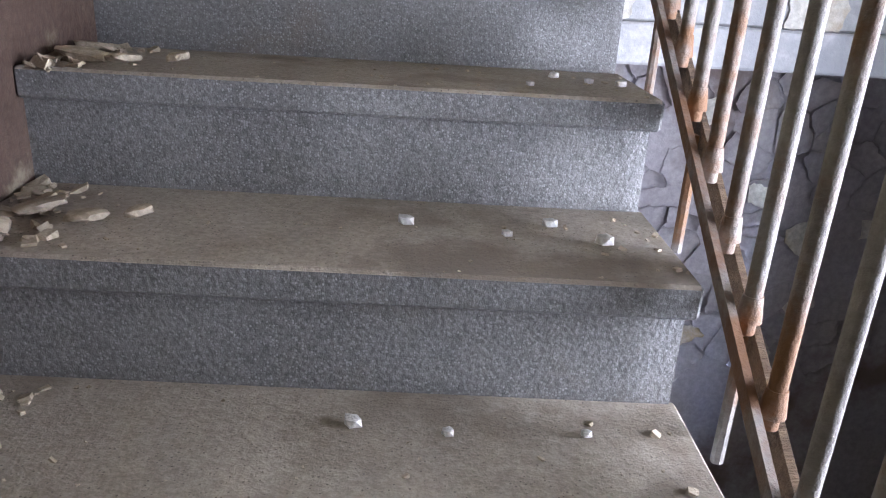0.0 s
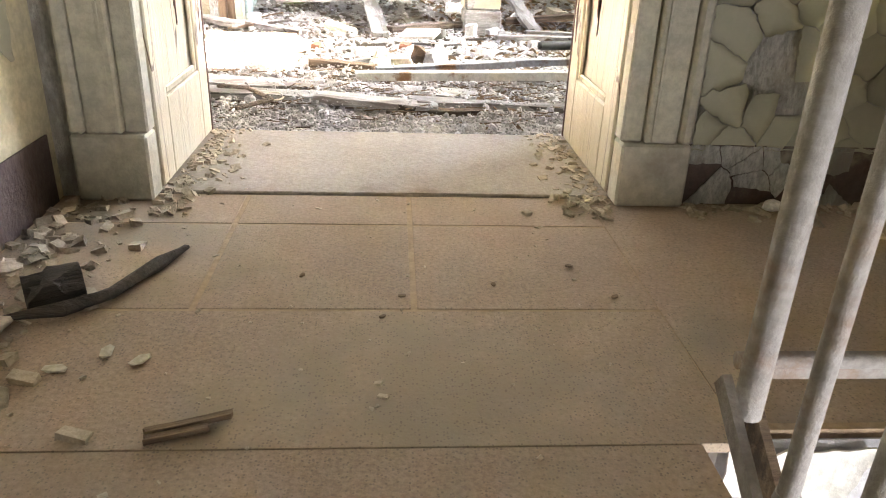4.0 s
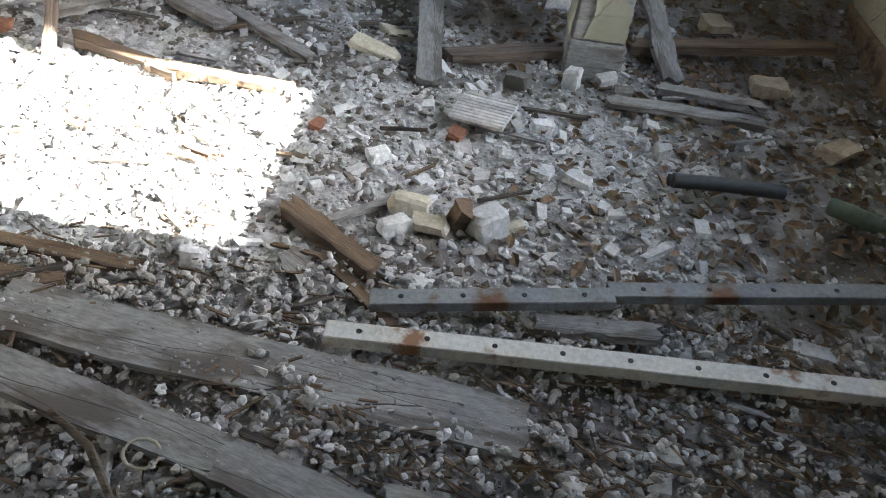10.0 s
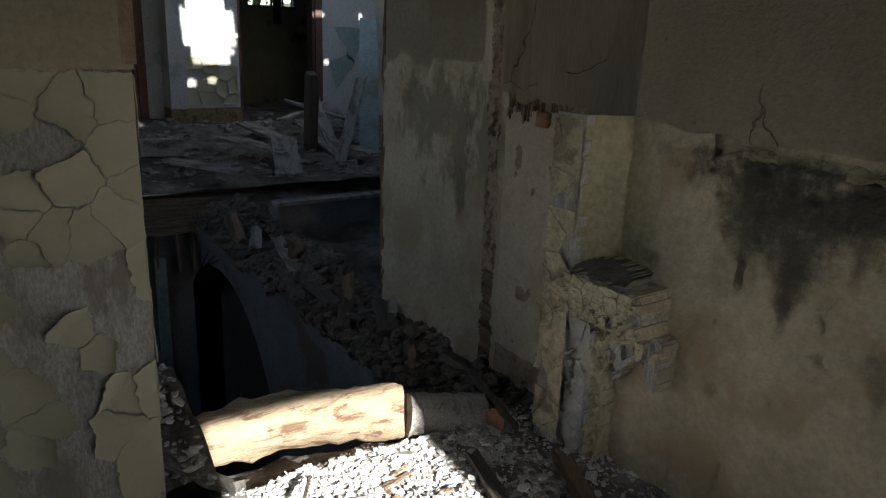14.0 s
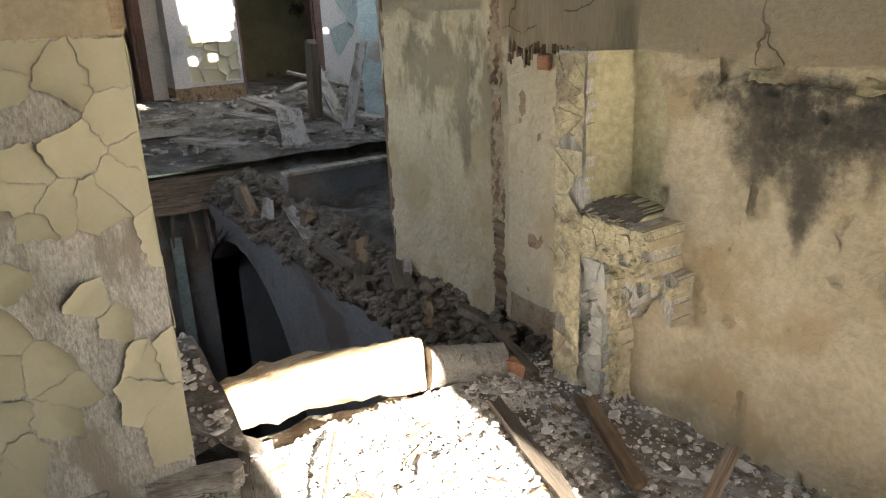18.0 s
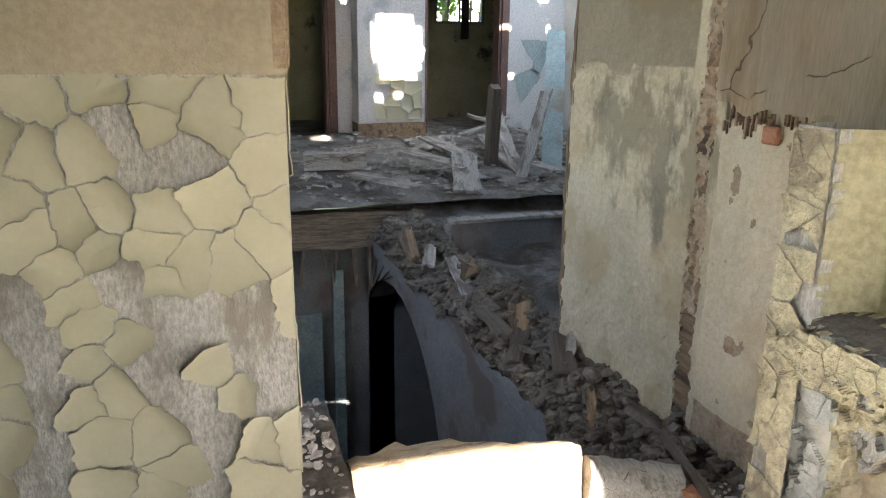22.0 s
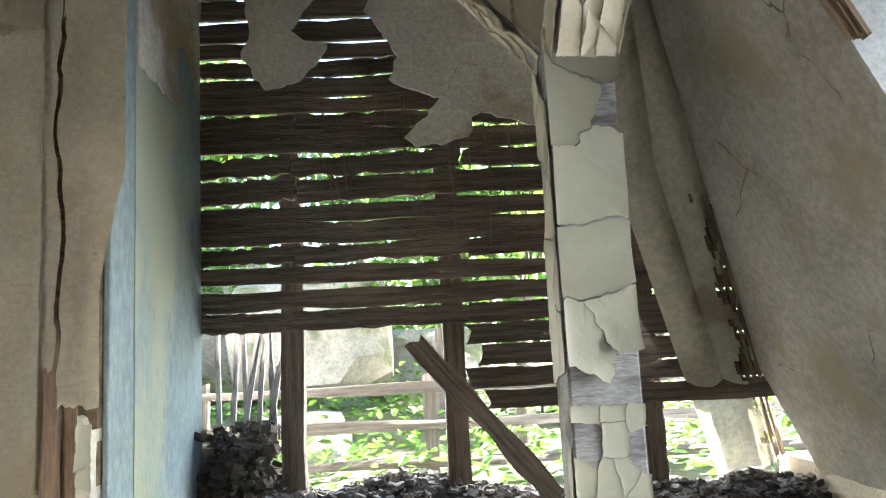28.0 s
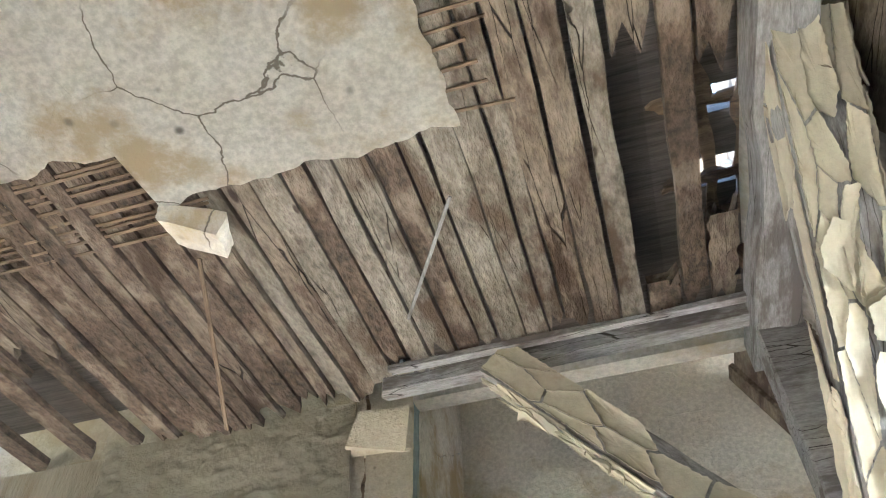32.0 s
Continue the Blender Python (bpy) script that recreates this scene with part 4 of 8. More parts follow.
# north wall: rough lower part, smoother upper coat with a torn lower edge
wall_north = structure(link("wall_room_north", boxes((-2.02, -0.94, 5.325, 5.52, -0.4, 3.42), (-3.70, -2.02, 5.345, 5.52, -0.4, 3.42)), LOWER), "stained plaster wall with black mould", "wall")


def layer(x, z, k, cut):
    """Whether a coat k still clings at (x, z)."""
    return noise.noise((x * 13, z * 9, k)) + 0.45 * noise.noise((x * 34, z * 27, k + 5)) > cut


def coat(name, x0, x1, y, z0, z1, nx, nz, material, parent, ragged, label, seed, relief=0.0):
    """A thin coat of plaster with a torn lower edge and an uneven face."""
    def at(u, v):
        x = x0 + (x1 - x0) * u
        low = z0 + ragged * noise.fractal((x * 5, seed, 0), 1.0, 2.0, 5)
        z = low + (z1 - low) * v
        y1 = y - 0.004 + 0.004 * noise.fractal((x * 2, z * 2, seed), 1.0, 2.0, 4)
        if relief:
            y1 -= relief * (noise.fractal((x * 4 + z, z * 8, seed), 1.0, 2.0, 6) + 0.7 * layer(x * 0.5, z * 1.1, seed, 0.1))
        return (x, y1, z)
    ob = sheet(nx, nz, at, name, material, solid=-0.008)
    ob.parent = parent
    ob["label"] = label
    return ob


coat("upper_coat", -1.95, -0.945, 5.296, 1.15, HEADROOM, 66, 60, BEIGE, wall_north, 0.025, "smooth beige upper coat", 3.0)
coat("upper_coat", -2.70, -1.93, 5.325, 1.17, HEADROOM, 50, 60, VSTREAK, wall_north, 0.05, "stained beige upper coat", 5.0)
coat("upper_coat", -3.68, -2.78, 5.34, 1.27, HEADROOM, 50, 30, BEIGE, wall_north, 0.05, "stained beige upper coat", 7.0)
coat("rough_coat", -1.95, -0.945, 5.286, 2.42, HEADROOM, 110, 90, DARKENEDCOAT, wall_north, 0.10, "rough grey trowelled coat under the ceiling", 9.0, 0.009)
keys = random.Random(27)
for k in range(30):
    x = -2.66 + k * 0.0125 + keys.uniform(-0.003, 0.003)
    z = 1.085 + 0.05 * math.sin(k * 0.35) ** 2 + keys.uniform(-0.02, 0.02)
    part("lath", boxes((x, x + keys.uniform(0.003, 0.008), 5.320 + keys.uniform(0, 0.008), 5.337, z, z + keys.uniform(0.03, 0.085)), bevel=0.0015), ROT if k % 4 else PALEBRICK, wall_north)
part("brick", boxes((-2.47, -2.40, 5.312, 5.34, 1.075, 1.13), bevel=0.006), BRICK, wall_north, "bare orange brick")
# stub of the lost partition: column of paint-covered plaster, broken bracket, niche
stub = structure(new("wall_stub"), "stub of a broken partition, cream paint flaking", "wall stub")


def rough_block(name, x0, x1, y0, y1, z0, z1, material, seed, amp=0.012, n=10, label=""):
    n = 26
    bm = bmesh.new()
    box(bm, x0, x1, y0, y1, z0, z1)
    bmesh.ops.subdivide_edges(bm, edges=bm.edges[:], cuts=n, use_grid_fill=True)
    for v in bm.verts:
        q = v.co + Vector((noise.noise(v.co * 20), noise.noise(v.co * 20 + Vector((7, 0, 0))), noise.noise(v.co * 20 + Vector((0, 7, 0))))) * 0.03
        c = noise.cell_vector(q * 19 + Vector((seed, 0, 0)))
        f = noise.cell_vector(q * 43 + Vector((0, seed, 0)))
        v.co += (c - Vector((0.5, 0.5, 0.5))) * amp * 1.1 + (f - Vector((0.5, 0.5, 0.5))) * amp * 0.6
    return part(name, bm, material, stub, label)




def niche_edge(z):
    """Where the thick coat beside the niche is torn off."""
    return -1.815 - 0.07 * max(0.0, (z - 0.92) / 0.22) ** 2 + 0.014 * noise.noise((z * 16, 2.0, 5.0)) - 0.025 * math.exp(-((z - 0.78) / 0.05) ** 2)


def stub_zone(x, z):
    x += 0.006 * noise.noise((x * 9, z * 22, 3.0))
    z += 0.010 * noise.noise((x * 22, z * 9, 8.0))
    if x < -2.055 - 0.03 * max(0.0, min(1.0, (0.62 - z) / 0.1)):
        return "column"
    if z > 0.655:
        if x > niche_edge(z):
            return "coat"
        return "dirt" if z < 0.695 - 1.6 * (x + 1.94) ** 2 else "niche"
    if z > 0.50:
        return "bracket" if x < -1.735 else "coat"
    if x < -1.955:
        return "core"
    if x < -1.915 + 0.012 * noise.noise((z * 20, 1, 1)):
        return "torn"
    return "foot" if z > 0.36 + 0.10 * noise.noise((x * 12, 4.0, 2.0)) and x < -1.70 else "coat"


STUB_FRONT = {"column": 5.180, "niche": 5.318, "dirt": 5.26, "bracket": 5.165, "core": 5.215, "torn": 5.235, "foot": 5.250, "coat": 5.285}


def stub_y(x, z):
    zone = stub_zone(x, z)
    y = STUB_FRONT[zone] + 0.005 * noise.fractal((x * 9, z * 9, 4.0), 1.0, 2.0, 4)
    if x < -2.195:
        return y + (-2.195 - x) * 9.0
    if zone == "niche":
        y -= 0.11 * max(0.0, 1 - (x + 2.055) / 0.075) ** 1.5
    elif zone == "dirt":
        y = 5.175 + 2.4 * max(0.0, z - 0.655) + 0.012 * noise.noise((x * 50, z * 50, 1.0))
    elif zone == "coat":
        y += 0.02 * max(0.0, min(1.0, (x + 1.80) / 0.12)) - 0.010 * noise.noise((x * 8, z * 8, 2.0))
    if zone in ("bracket", "torn", "foot", "core"):
        y -= 0.017 * layer(x, z, 1.0, -0.05) + 0.010 * layer(x, z, 7.0, 0.1)
        if zone == "bracket":
            y += 0.02 * noise.noise((x * 17, z * 17, 6.0)) - 0.010 * layer(x * 1.8, z * 1.8, 3.0, 0.0)
    return y


def stub_coat(x, z):
    zone = stub_zone(x, z)
    on = layer(x, z, 1.0, -0.05)
    return {"column": 1, "niche": 2, "dirt": 4, "bracket": 0 if on else 1, "core": 3, "torn": 0, "foot": 0 if on and z > 0.42 else 1, "coat": 5}[zone]


crust("broken_edge", -2.212, -1.66, -0.08, 1.165, 0.005, stub_y, (CRUMB, BARE, DAMP, CORE, DARKENEDDUST, LOWER), stub_coat, stub, "column stub, niche and broken bracket with flaking cream paint", False)

flakes(stub, (-2.195, 5.176, 0.0), (1, 0, 0), (0, 0, 1), 0.135, 1.16, 0.055, CRUMB, lambda x, z, r: r.random() < 0.82 and not (x > 0.105 and z < 0.5), 31, 0.016, lift=0.004, fill=0.98)
flakes(stub, (-2.07, 5.140, 0.51), (1, 0, 0), (0, 0, 1), 0.31, 0.14, 0.045, CRUMB, lambda x, z, r: r.random() < 0.75, 32, 0.014, lift=0.004, fill=0.97)
flakes(stub, (-2.08, 5.192, 0.0), (1, 0, 0), (0, 0, 1), 0.12, 0.48, 0.05, CORE, lambda x, z, r: r.random() < 0.6, 34, 0.008, lift=0.004)


def lower_y(x, z):
    y = 5.303 - 0.008 * noise.fractal((x * 3, z * 3, 2.0), 1.0, 2.0, 5) - 0.004 * layer(x * 0.6, z * 0.6, 12.0, 0.15)
    return y + 0.010 * layer(x * 0.7, z * 0.7, 14.0, 0.62) + 0.03 * max(0.0, min(1.0, (z - 1.09 - 0.02 * noise.noise((x * 11, 0, 3))) / 0.01))


def rough_y(x, z):
    return 5.338 - 0.007 * noise.fractal((x * 5, z * 5, 8.0), 1.0, 2.0, 5) - 0.005 * layer(x * 0.8, z * 0.8, 16.0, 0.1) + 0.004 * layer(x, z, 18.0, 0.5)


crust("mouldy_coat", -3.70, -2.838, -0.1, 1.29, 0.008, rough_y, (LOWER,), lambda x, z: 0, wall_north, "rough mouldy lower coat")
crust("patched_coat", -2.662, -2.19, -0.1, 1.13, 0.008, lambda x, z: rough_y(x + 3, z) - 0.006, (BEIGE, PALEBRICK), lambda x, z: 1 if layer(x, z, 25.0, 0.55) or (z < 0.12 and x < -2.3) else 0, wall_north, "pinkish patched plaster")
crust("lower_coat", -1.665, -0.985, -0.08, 1.13, 0.007, lower_y, (LOWER,), lambda x, z: 0, wall_north, "rough lower plaster with black mould")
for k, (x, z, w, h) in enumerate(((-1.50, 1.115, 0.11, 0.035), (-1.16, 1.105, 0.20, 0.035), (-1.50, 0.78, 0.025, 0.10), (-1.84, 0.74, 0.06, 0.05))):
    ob = sheet(14, 8, lambda u, v, x=x, z=z, w=w, h=h, k=k: (x + w * (u - 0.5) + 0.012 * noise.noise((u * 3, v * 3, k)), 5.288 - 0.012 * math.sin(3.1 * u) * math.sin(3.1 * v) - 0.004 * k + 0.006 * noise.noise((u * 5, v * 5, k)), z + h * (v - 0.5) + 0.014 * noise.noise((u * 4, v, k + 3))), "loose_plaster", CRUMB, solid=-0.006)
    ob.parent = wall_north


def strip_wide(z):
    return 0.038 + 0.026 * noise.noise((z * 5, 3.0, 1.0)) + 0.014 * noise.noise((z * 23, 8.0, 1.0)) + 0.012 * max(0.0, 0.5 - z)


def in_strip(x, z):
    return abs(x + 2.755 - 0.012 * noise.noise((z * 3, 1.0, 5.0)) - 0.012 * (1.6 - z)) < strip_wide(z) + 0.006 * noise.noise((x * 60, z * 60, 2.0))


def strip_y(x, z):
    if not in_strip(x, z):
        return 5.334 + 0.004 * noise.fractal((x * 9, z * 9, 3.0), 1.0, 2.0, 4)
    return 5.3425 - 0.010 * abs(math.sin(z * 62 + 1.5 * noise.noise((z * 7, 0, 0)))) ** 3 - 0.004 * abs(noise.noise((x * 70, z * 70, 4.0)))


crust("torn_strip", -2.84, -2.66, -0.1, HEADROOM, 0.007, strip_y, (BEIGE, PALEBRICK, ROT, LOWER), lambda x, z: (0 if z > 1.22 else 3) if not in_strip(x, z) else 2 if z < 0.42 or noise.noise((x * 30, z * 14, 6.0)) > 0.12 else 1, wall_north, "crumbling strip where lath and brick show", False)
# bare edge beside the rotten post
rough_block("torn_plaster", -0.985, -0.942, 5.306, 5.33, 0.0, 1.1, BARE, 9, 0.006, 12, "pale torn plaster edge")
for k in range(9):
    part("brick", boxes((-0.978, -0.944, 5.301, 5.325, 0.05 + k * 0.12 + 0.02 * math.sin(k * 3.1), 0.13 + k * 0.12 + 0.02 * math.sin(k * 2.3)), bevel=0.008), PALEBRICK if k % 4 == 1 else BARE, wall_north)

wall_blue = structure(link("wall_blue_return", boxes((-0.92, -0.79, 5.53, 6.2, -0.1, 4.1)), BLUE), "pale blue painted return wall, paint weathered", "wall")
flakes(wall_blue, (-0.788, 5.54, 2.4), (0, 1, 0), (0, 0, 1), 0.64, 1.7, 0.22, HUNGPLASTER, lambda x, z, r: z > 0.12, 36, 0.008, "plaster_plate", 0.003, 0.985, 1.0, 0.008)

# east side: low wall, sloping plaster ceiling with a dormer
structure(link("wall_room_east", boxes((1.53, 1.75, 3.05, 3.70, -0.25, 1.0), (1.53, 1.75, 4.84, 6.5, -0.25, 1.0), (1.53, 1.75, 3.70, 4.84, -0.25, 0.86)), BEIGE), "low plastered wall under the slope", "wall")
structure(link("baseboard_east", boxes((1.50, 1.53, 3.05, 6.0, -0.03, 0.10), bevel=0.008), ROT), "dark wooden skirting board coming loose", "baseboard")
structure(link("wall_dormer_front", boxes((1.75, 1.85, 3.93, 4.66, 0.5, 0.99), (1.75, 1.9, 3.3, 3.93, 0.5, 2.62), (1.75, 1.9, 4.66, 5.1, 0.5, 2.62), (1.75, 1.9, 3.93, 4.66, 2.19, 2.62)), WHITE), "front of the dormer round its empty window", "wall")


def cheek(name, y0, y1):
    """A dormer's side wall, cut along the slope."""
    bm = bmesh.new()
    pr = [(slope_x(2.6) + 0.012, 2.588), (slope_x(0.87) + 0.012, 0.87), (1.75, 0.87), (1.75, 2.588)]
    a, b = [bm.verts.new((x, y0, z)) for x, z in pr], [bm.verts.new((x, y1, z)) for x, z in pr]
    bm.faces.new(a), bm.faces.new(b[::-1])
    for i in range(4):
        bm.faces.new((a[i], a[(i + 1) % 4], b[(i + 1) % 4], b[i]))
    return structure(link(name, bm, CHEEK), "whitewashed dormer cheek with flaking paint", "wall")


ck = cheek("dormer_cheek", 4.842, 4.92)
cheek("dormer_cheek_south", 3.60, 3.70)
flakes(ck, (0.90, 4.842, 1.2), (1, 0, 0), (0, 0, 1), 0.8, 1.28, 0.09, CHEEK, lambda x, z, r: x > 0.62 - 0.476 * z + 0.08 and r.random() < 0.5, 35, 0.015)
trim = thing("dormer_trim", (slope_x(2.3), 4.83, 2.3), "splintered brown wooden strip along the dormer's edge", "trim", kind="structure")
for k in range(3):
    timber("strip", (slope_x(2.49) + 0.012 * k, 4.835 - 0.008 * k, 2.49), (slope_x(2.12) + 0.012 * k, 4.832 - 0.008 * k, 2.12), 0.012, 0.02, ROT, "", "", k, 0.002, 0.01, 5, trim, up=(0, 1, 0))
soffit = structure(link("ceiling_dormer", boxes((0.815, 1.748, 4.40, 4.838, 2.505, 2.55)), CHEEK), "white dormer ceiling with flaking paint", "ceiling")
flakes(soffit, (0.83, 4.83, 2.504), (1, 0, 0), (0, -1, 0), 0.9, 0.42, 0.10, CHEEK, lambda x, z, r: r.random() < 0.6, 37, 0.012)
bm = bmesh.new()
for k in range(5):
    beam(bm, (0.80, 3.66 + 0.155 * k, 2.60 + 0.008 * (k % 2)), (1.76, 3.66 + 0.155 * k, 2.60 + 0.008 * (k % 2)), 0.148, 0.02, 300 + k, 0.003, 8, ragged=0.01)
# Solid sheet added over the boards so no sun leaks through their gaps.
structure(link("roof_dormer", boxes((1.0, 1.98, 3.50, 5.0, 2.622, 2.66)), DIRTWOOD), "hidden dark sheet added to stop sun between the dormer boards", "ceiling")
structure(link("ceiling_dormer_boards", bm, CEILWOOD), "bare boards over the dormer where its plaster fell", "ceiling")


def slope_at(u, v):
    y = 3.0 + 3.2 * u
    z = 0.95 + 2.35 * v
    cove = 0.0
    return (slope_x(z) - cove + 0.006 * fbm(y * 2, z * 2, 1.0), y, z)


def slope_keep(u, v):
    y, z = 3.0 + 3.2 * u, 0.95 + 2.35 * v
    if y > 5.37 + 0.632 * (2.686 - z):
        return False
    if 3.68 < y < 4.84 and z < 2.52:
        return False
    k = 0.10 * fbm(y * 3, z * 3, 1.0, 2)
    if y < 4.30 + 0.5 * (2.95 - z) + k and z > (2.45 if y > 3.68 else 2.66):
        return False
    return not (5.05 + 0.5 * k < y < 5.28 + k and 2.66 < z + 0.5 * k < 2.96)


slope = sheet(230, 170, slope_at, "ceiling_slope", SLOPE, solid=0.02, keep=slope_keep)
structure(slope, "sloping plaster ceiling, torn open to the roof boards", "ceiling")
bm = bmesh.new()
for k in range(17):
    ya = 3.0 + k * 0.192
    for z0, z1 in (((2.56, 3.6),) if 3.5 < ya < 4.85 else ((0.9, 3.6),)):
        beam(bm, (slope_x(z0) + 0.17 + 0.024 * (k % 2), ya + 0.09, z0), (slope_x(z1) + 0.17 + 0.024 * (k % 2), ya + 0.09, z1), 0.215, 0.02, k, 0.003, 8, up=(1, 0, 0.476))
structure(link("ceiling_roof_boards", bm, CEILWOOD), "weathered boards over the sloping ceiling", "ceiling")
for y in (3.35, 4.05, 5.16):
    timber("rafter", (slope_x(2.56 if 3.6 < y < 4.84 else 1.0) + 0.09, y, 2.56 if 3.6 < y < 4.84 else 1.0), (slope_x(3.5) + 0.09, y, 3.5), 0.07, 0.06, ROT, "old brown rafter behind the torn plaster slope", "rafter", int(y * 9), group="rafters of the slope", up=(0, 1, 0))

# floor of the room
def floor_z(x, y):
    z = -0.035 + 0.03 * fbm(x, y, 2.2) + 0.010 * fbm(x, y, 14, 3)
    if y > 5.2:
        z += 0.25 * min(1.0, (y - 5.2) / 0.8) ** 2
    if x < -2.35:
        z -= 0.5 * min(1.0, (-2.35 - x) / 0.35) ** 1.5
    return z


room_floor = sheet(170, 120, lambda u, v: (-2.75 + 4.3 * u, 3.05 + 3.05 * v, floor_z(-2.75 + 4.3 * u, 3.05 + 3.05 * v)), "floor", DUST)
structure(room_floor, "floor buried in dusty plaster rubble", "floor")

# Bed fills the sun patch fully: its brightness is partly put into white plaster.
bed = sheet(150, 60, lambda u, v: (-2.36 + 3.2 * u, 3.88 + 1.2 * v, floor_z(-2.36 + 3.2 * u, 3.88 + 1.2 * v) + 0.001 + 0.004 * fbm(3.2 * u, 1.2 * v, 9.0, 61)), "floor_plaster_bed", PLASTERBED,
            keep=lambda u, v: (u < 0.6 and 0.04 < v < 0.7) or fbm(3.2 * u, 1.2 * v, 2.0, 62) > -0.45 + 1.6 * max(0.0, u - 0.62) + 2.2 * max(0.0, 0.12 - v) + 2.0 * max(0.0, v - 0.75))
structure(bed, "bed of crushed white plaster, fullest where it brightens the sun patch", "floor")
drift = sheet(90, 30, lambda u, v: (-0.62 + 1.3 * u, 3.055 + 0.36 * v, floor_z(-0.62 + 1.3 * u, 3.055 + 0.36 * v) + 0.014 * math.sin(math.pi * min(1.0, v + 0.15)) ** 0.7 + 0.014 * fbm(1.3 * u, 0.4 * v, 6.0, 51) - 0.002), "floor_drift", PALEDUST)
structure(drift, "drift of pale mortar dust inside the threshold", "floor")

# ceiling: bare boards, a patch of plaster left, laths along its torn edge
bm = bmesh.new()
edges = random.Random(4)


def ceiling_board(x, w, y0, y1, kind, ragged=0.06, sag=0.0):
    """One board; kind picks brown, greyed or dark wood."""
    before = len(bm.faces)
    beam(bm, (x + w / 2, y0, HEADROOM + 0.02 + edges.uniform(-0.008, 0.006)), (x + w / 2, y1, HEADROOM + 0.02 - sag + edges.uniform(-0.015, 0.006)), w, 0.03, int(x * 170), 0.004, 18, ragged=ragged)
    bm.faces.ensure_lookup_table()
    for f in bm.faces[before:]:
        f.material_index = kind


x = -2.46
while x < 0.10:
    w = edges.uniform(0.055, 0.095)
    y1 = 5.13 + edges.uniform(-0.06, 0.06)
    kind = edges.choice((0, 0, 1, 1, 1, 2)) if x > -0.75 else edges.choice((0, 0, 1, 2))
    sag = 0.0
    if -0.75 > x > -1.30:
        y1 = 5.25 + edges.uniform(-0.06, 0.03)
    elif -1.30 >= x > -1.60:
        y1, kind, sag = 5.29, 2, 0.02
    elif x <= -1.60:
        y1, kind = edges.choice(((4.7, 0), (4.75, 2), (5.27, 2), (4.7, 0)))
    w = min(w, max(0.04, 0.11 - x))
    ceiling_board(x, w - edges.uniform(0.006, 0.014), 3.0, y1, kind, 0.06, sag)
    x += w
ceiling_board(0.118, 0.095, 3.0, 4.12, 0, 0.09)
ceiling_board(0.118, 0.095, 4.97, 5.12, 2, 0.05)
ceiling_board(0.226, 0.070, 3.0, 5.06, 2, 0.05)
ceiling_board(0.306, 0.080, 3.0, 4.20, 2, 0.10)
ceiling_board(0.306, 0.080, 4.74, 5.06, 0, 0.10)
ceiling_board(0.430, 0.085, 3.0, 5.10, 1)
ceiling_board(0.525, 0.085, 3.0, 5.12, 0)
ceiling = link("ceiling", bm, CEILWOOD)
ceiling.data.materials.append(CEILGREY)
ceiling.data.materials.append(CEILDARK)
structure(ceiling, "ceiling of bare rotten boards with gaps", "ceiling")


def plaster_at(u, v):
    x = -2.28 + u * (1.96 - 0.06 * math.sin(v * 5) + 0.05 * noise.fractal((v * 6, 2, 2), 1.0, 2.0, 4))
    edge = (4.24 if x > -1.10 else 4.06) + 0.05 * noise.fractal((x * 5, 1, 1), 1.0, 2.0, 5)
    y = 3.05 + (edge - 3.05) * v
    return (x, y, HEADROOM - 0.024 + 0.008 * fbm(x, y, 2.0))


structure(sheet(120, 70, plaster_at, "ceiling_plaster", CEILWHITE, solid=-0.018), "remains of stained white ceiling plaster", "ceiling")
bm = bmesh.new()
lr = random.Random(8)
for k in range(17):
    y = 3.92 + k * 0.026
    beam(bm, (-2.2, y, HEADROOM - 0.004), (lr.uniform(-1.1, -0.95), y + lr.uniform(-0.01, 0.02), HEADROOM - 0.004 - lr.uniform(0, 0.012)), 0.009, 0.005, k, 0.001, 5)
for k in range(10):
    y = 3.75 + k * 0.05
    beam(bm, (-0.42, y, HEADROOM - 0.003), (lr.uniform(-0.22, -0.1), y + lr.uniform(-0.02, 0.02), HEADROOM - 0.01), 0.008, 0.005, k, 0.001, 3)
structure(link("ceiling_laths", bm, ROT), "thin broken laths along the torn plaster", "ceiling")
bm = bmesh.new()
for k, (x0, y0, x1, y1) in enumerate(((0.22, 4.50, 0.60, 4.53), (0.22, 4.79, 0.60, 4.76), (0.34, 4.3, 0.37, 4.95), (0.46, 4.3, 0.44, 4.95))):
    beam(bm, (x0, y0, 3.405 - 0.012 * (k % 2)), (x1, y1, 3.40 - 0.012 * (k % 2)), 0.035, 0.012, 900 + k, 0.012, 14, ragged=0.02)
structure(link("roof_battens", bm, ROT), "rotten battens across the hole in the roof", "ceiling")
HOLE_Y = (4.48, 4.57, 4.73, 4.84)
structure(link("roof_underlay", boxes((-2.6, 0.20, 2.9, 5.6, 3.42, 3.46), (0.20, 0.33, 2.9, 5.6, 3.42, 3.46), (0.33, 0.62, 2.9, HOLE_Y[0], 3.42, 3.46), (0.33, 0.62, HOLE_Y[1], HOLE_Y[2], 3.42, 3.46), (0.33, 0.62, HOLE_Y[3], 5.6, 3.42, 3.46)), DIRTWOOD), "roof boarding above the ceiling", "ceiling")

# veranda strip: parapet, lattice wall, plaster left on the lattice
parapet = structure(link("parapet", boxes((-0.92, 1.75, 6.12, 6.42, -0.4, 0.80)), STONE), "low crumbling masonry parapet", "wall")


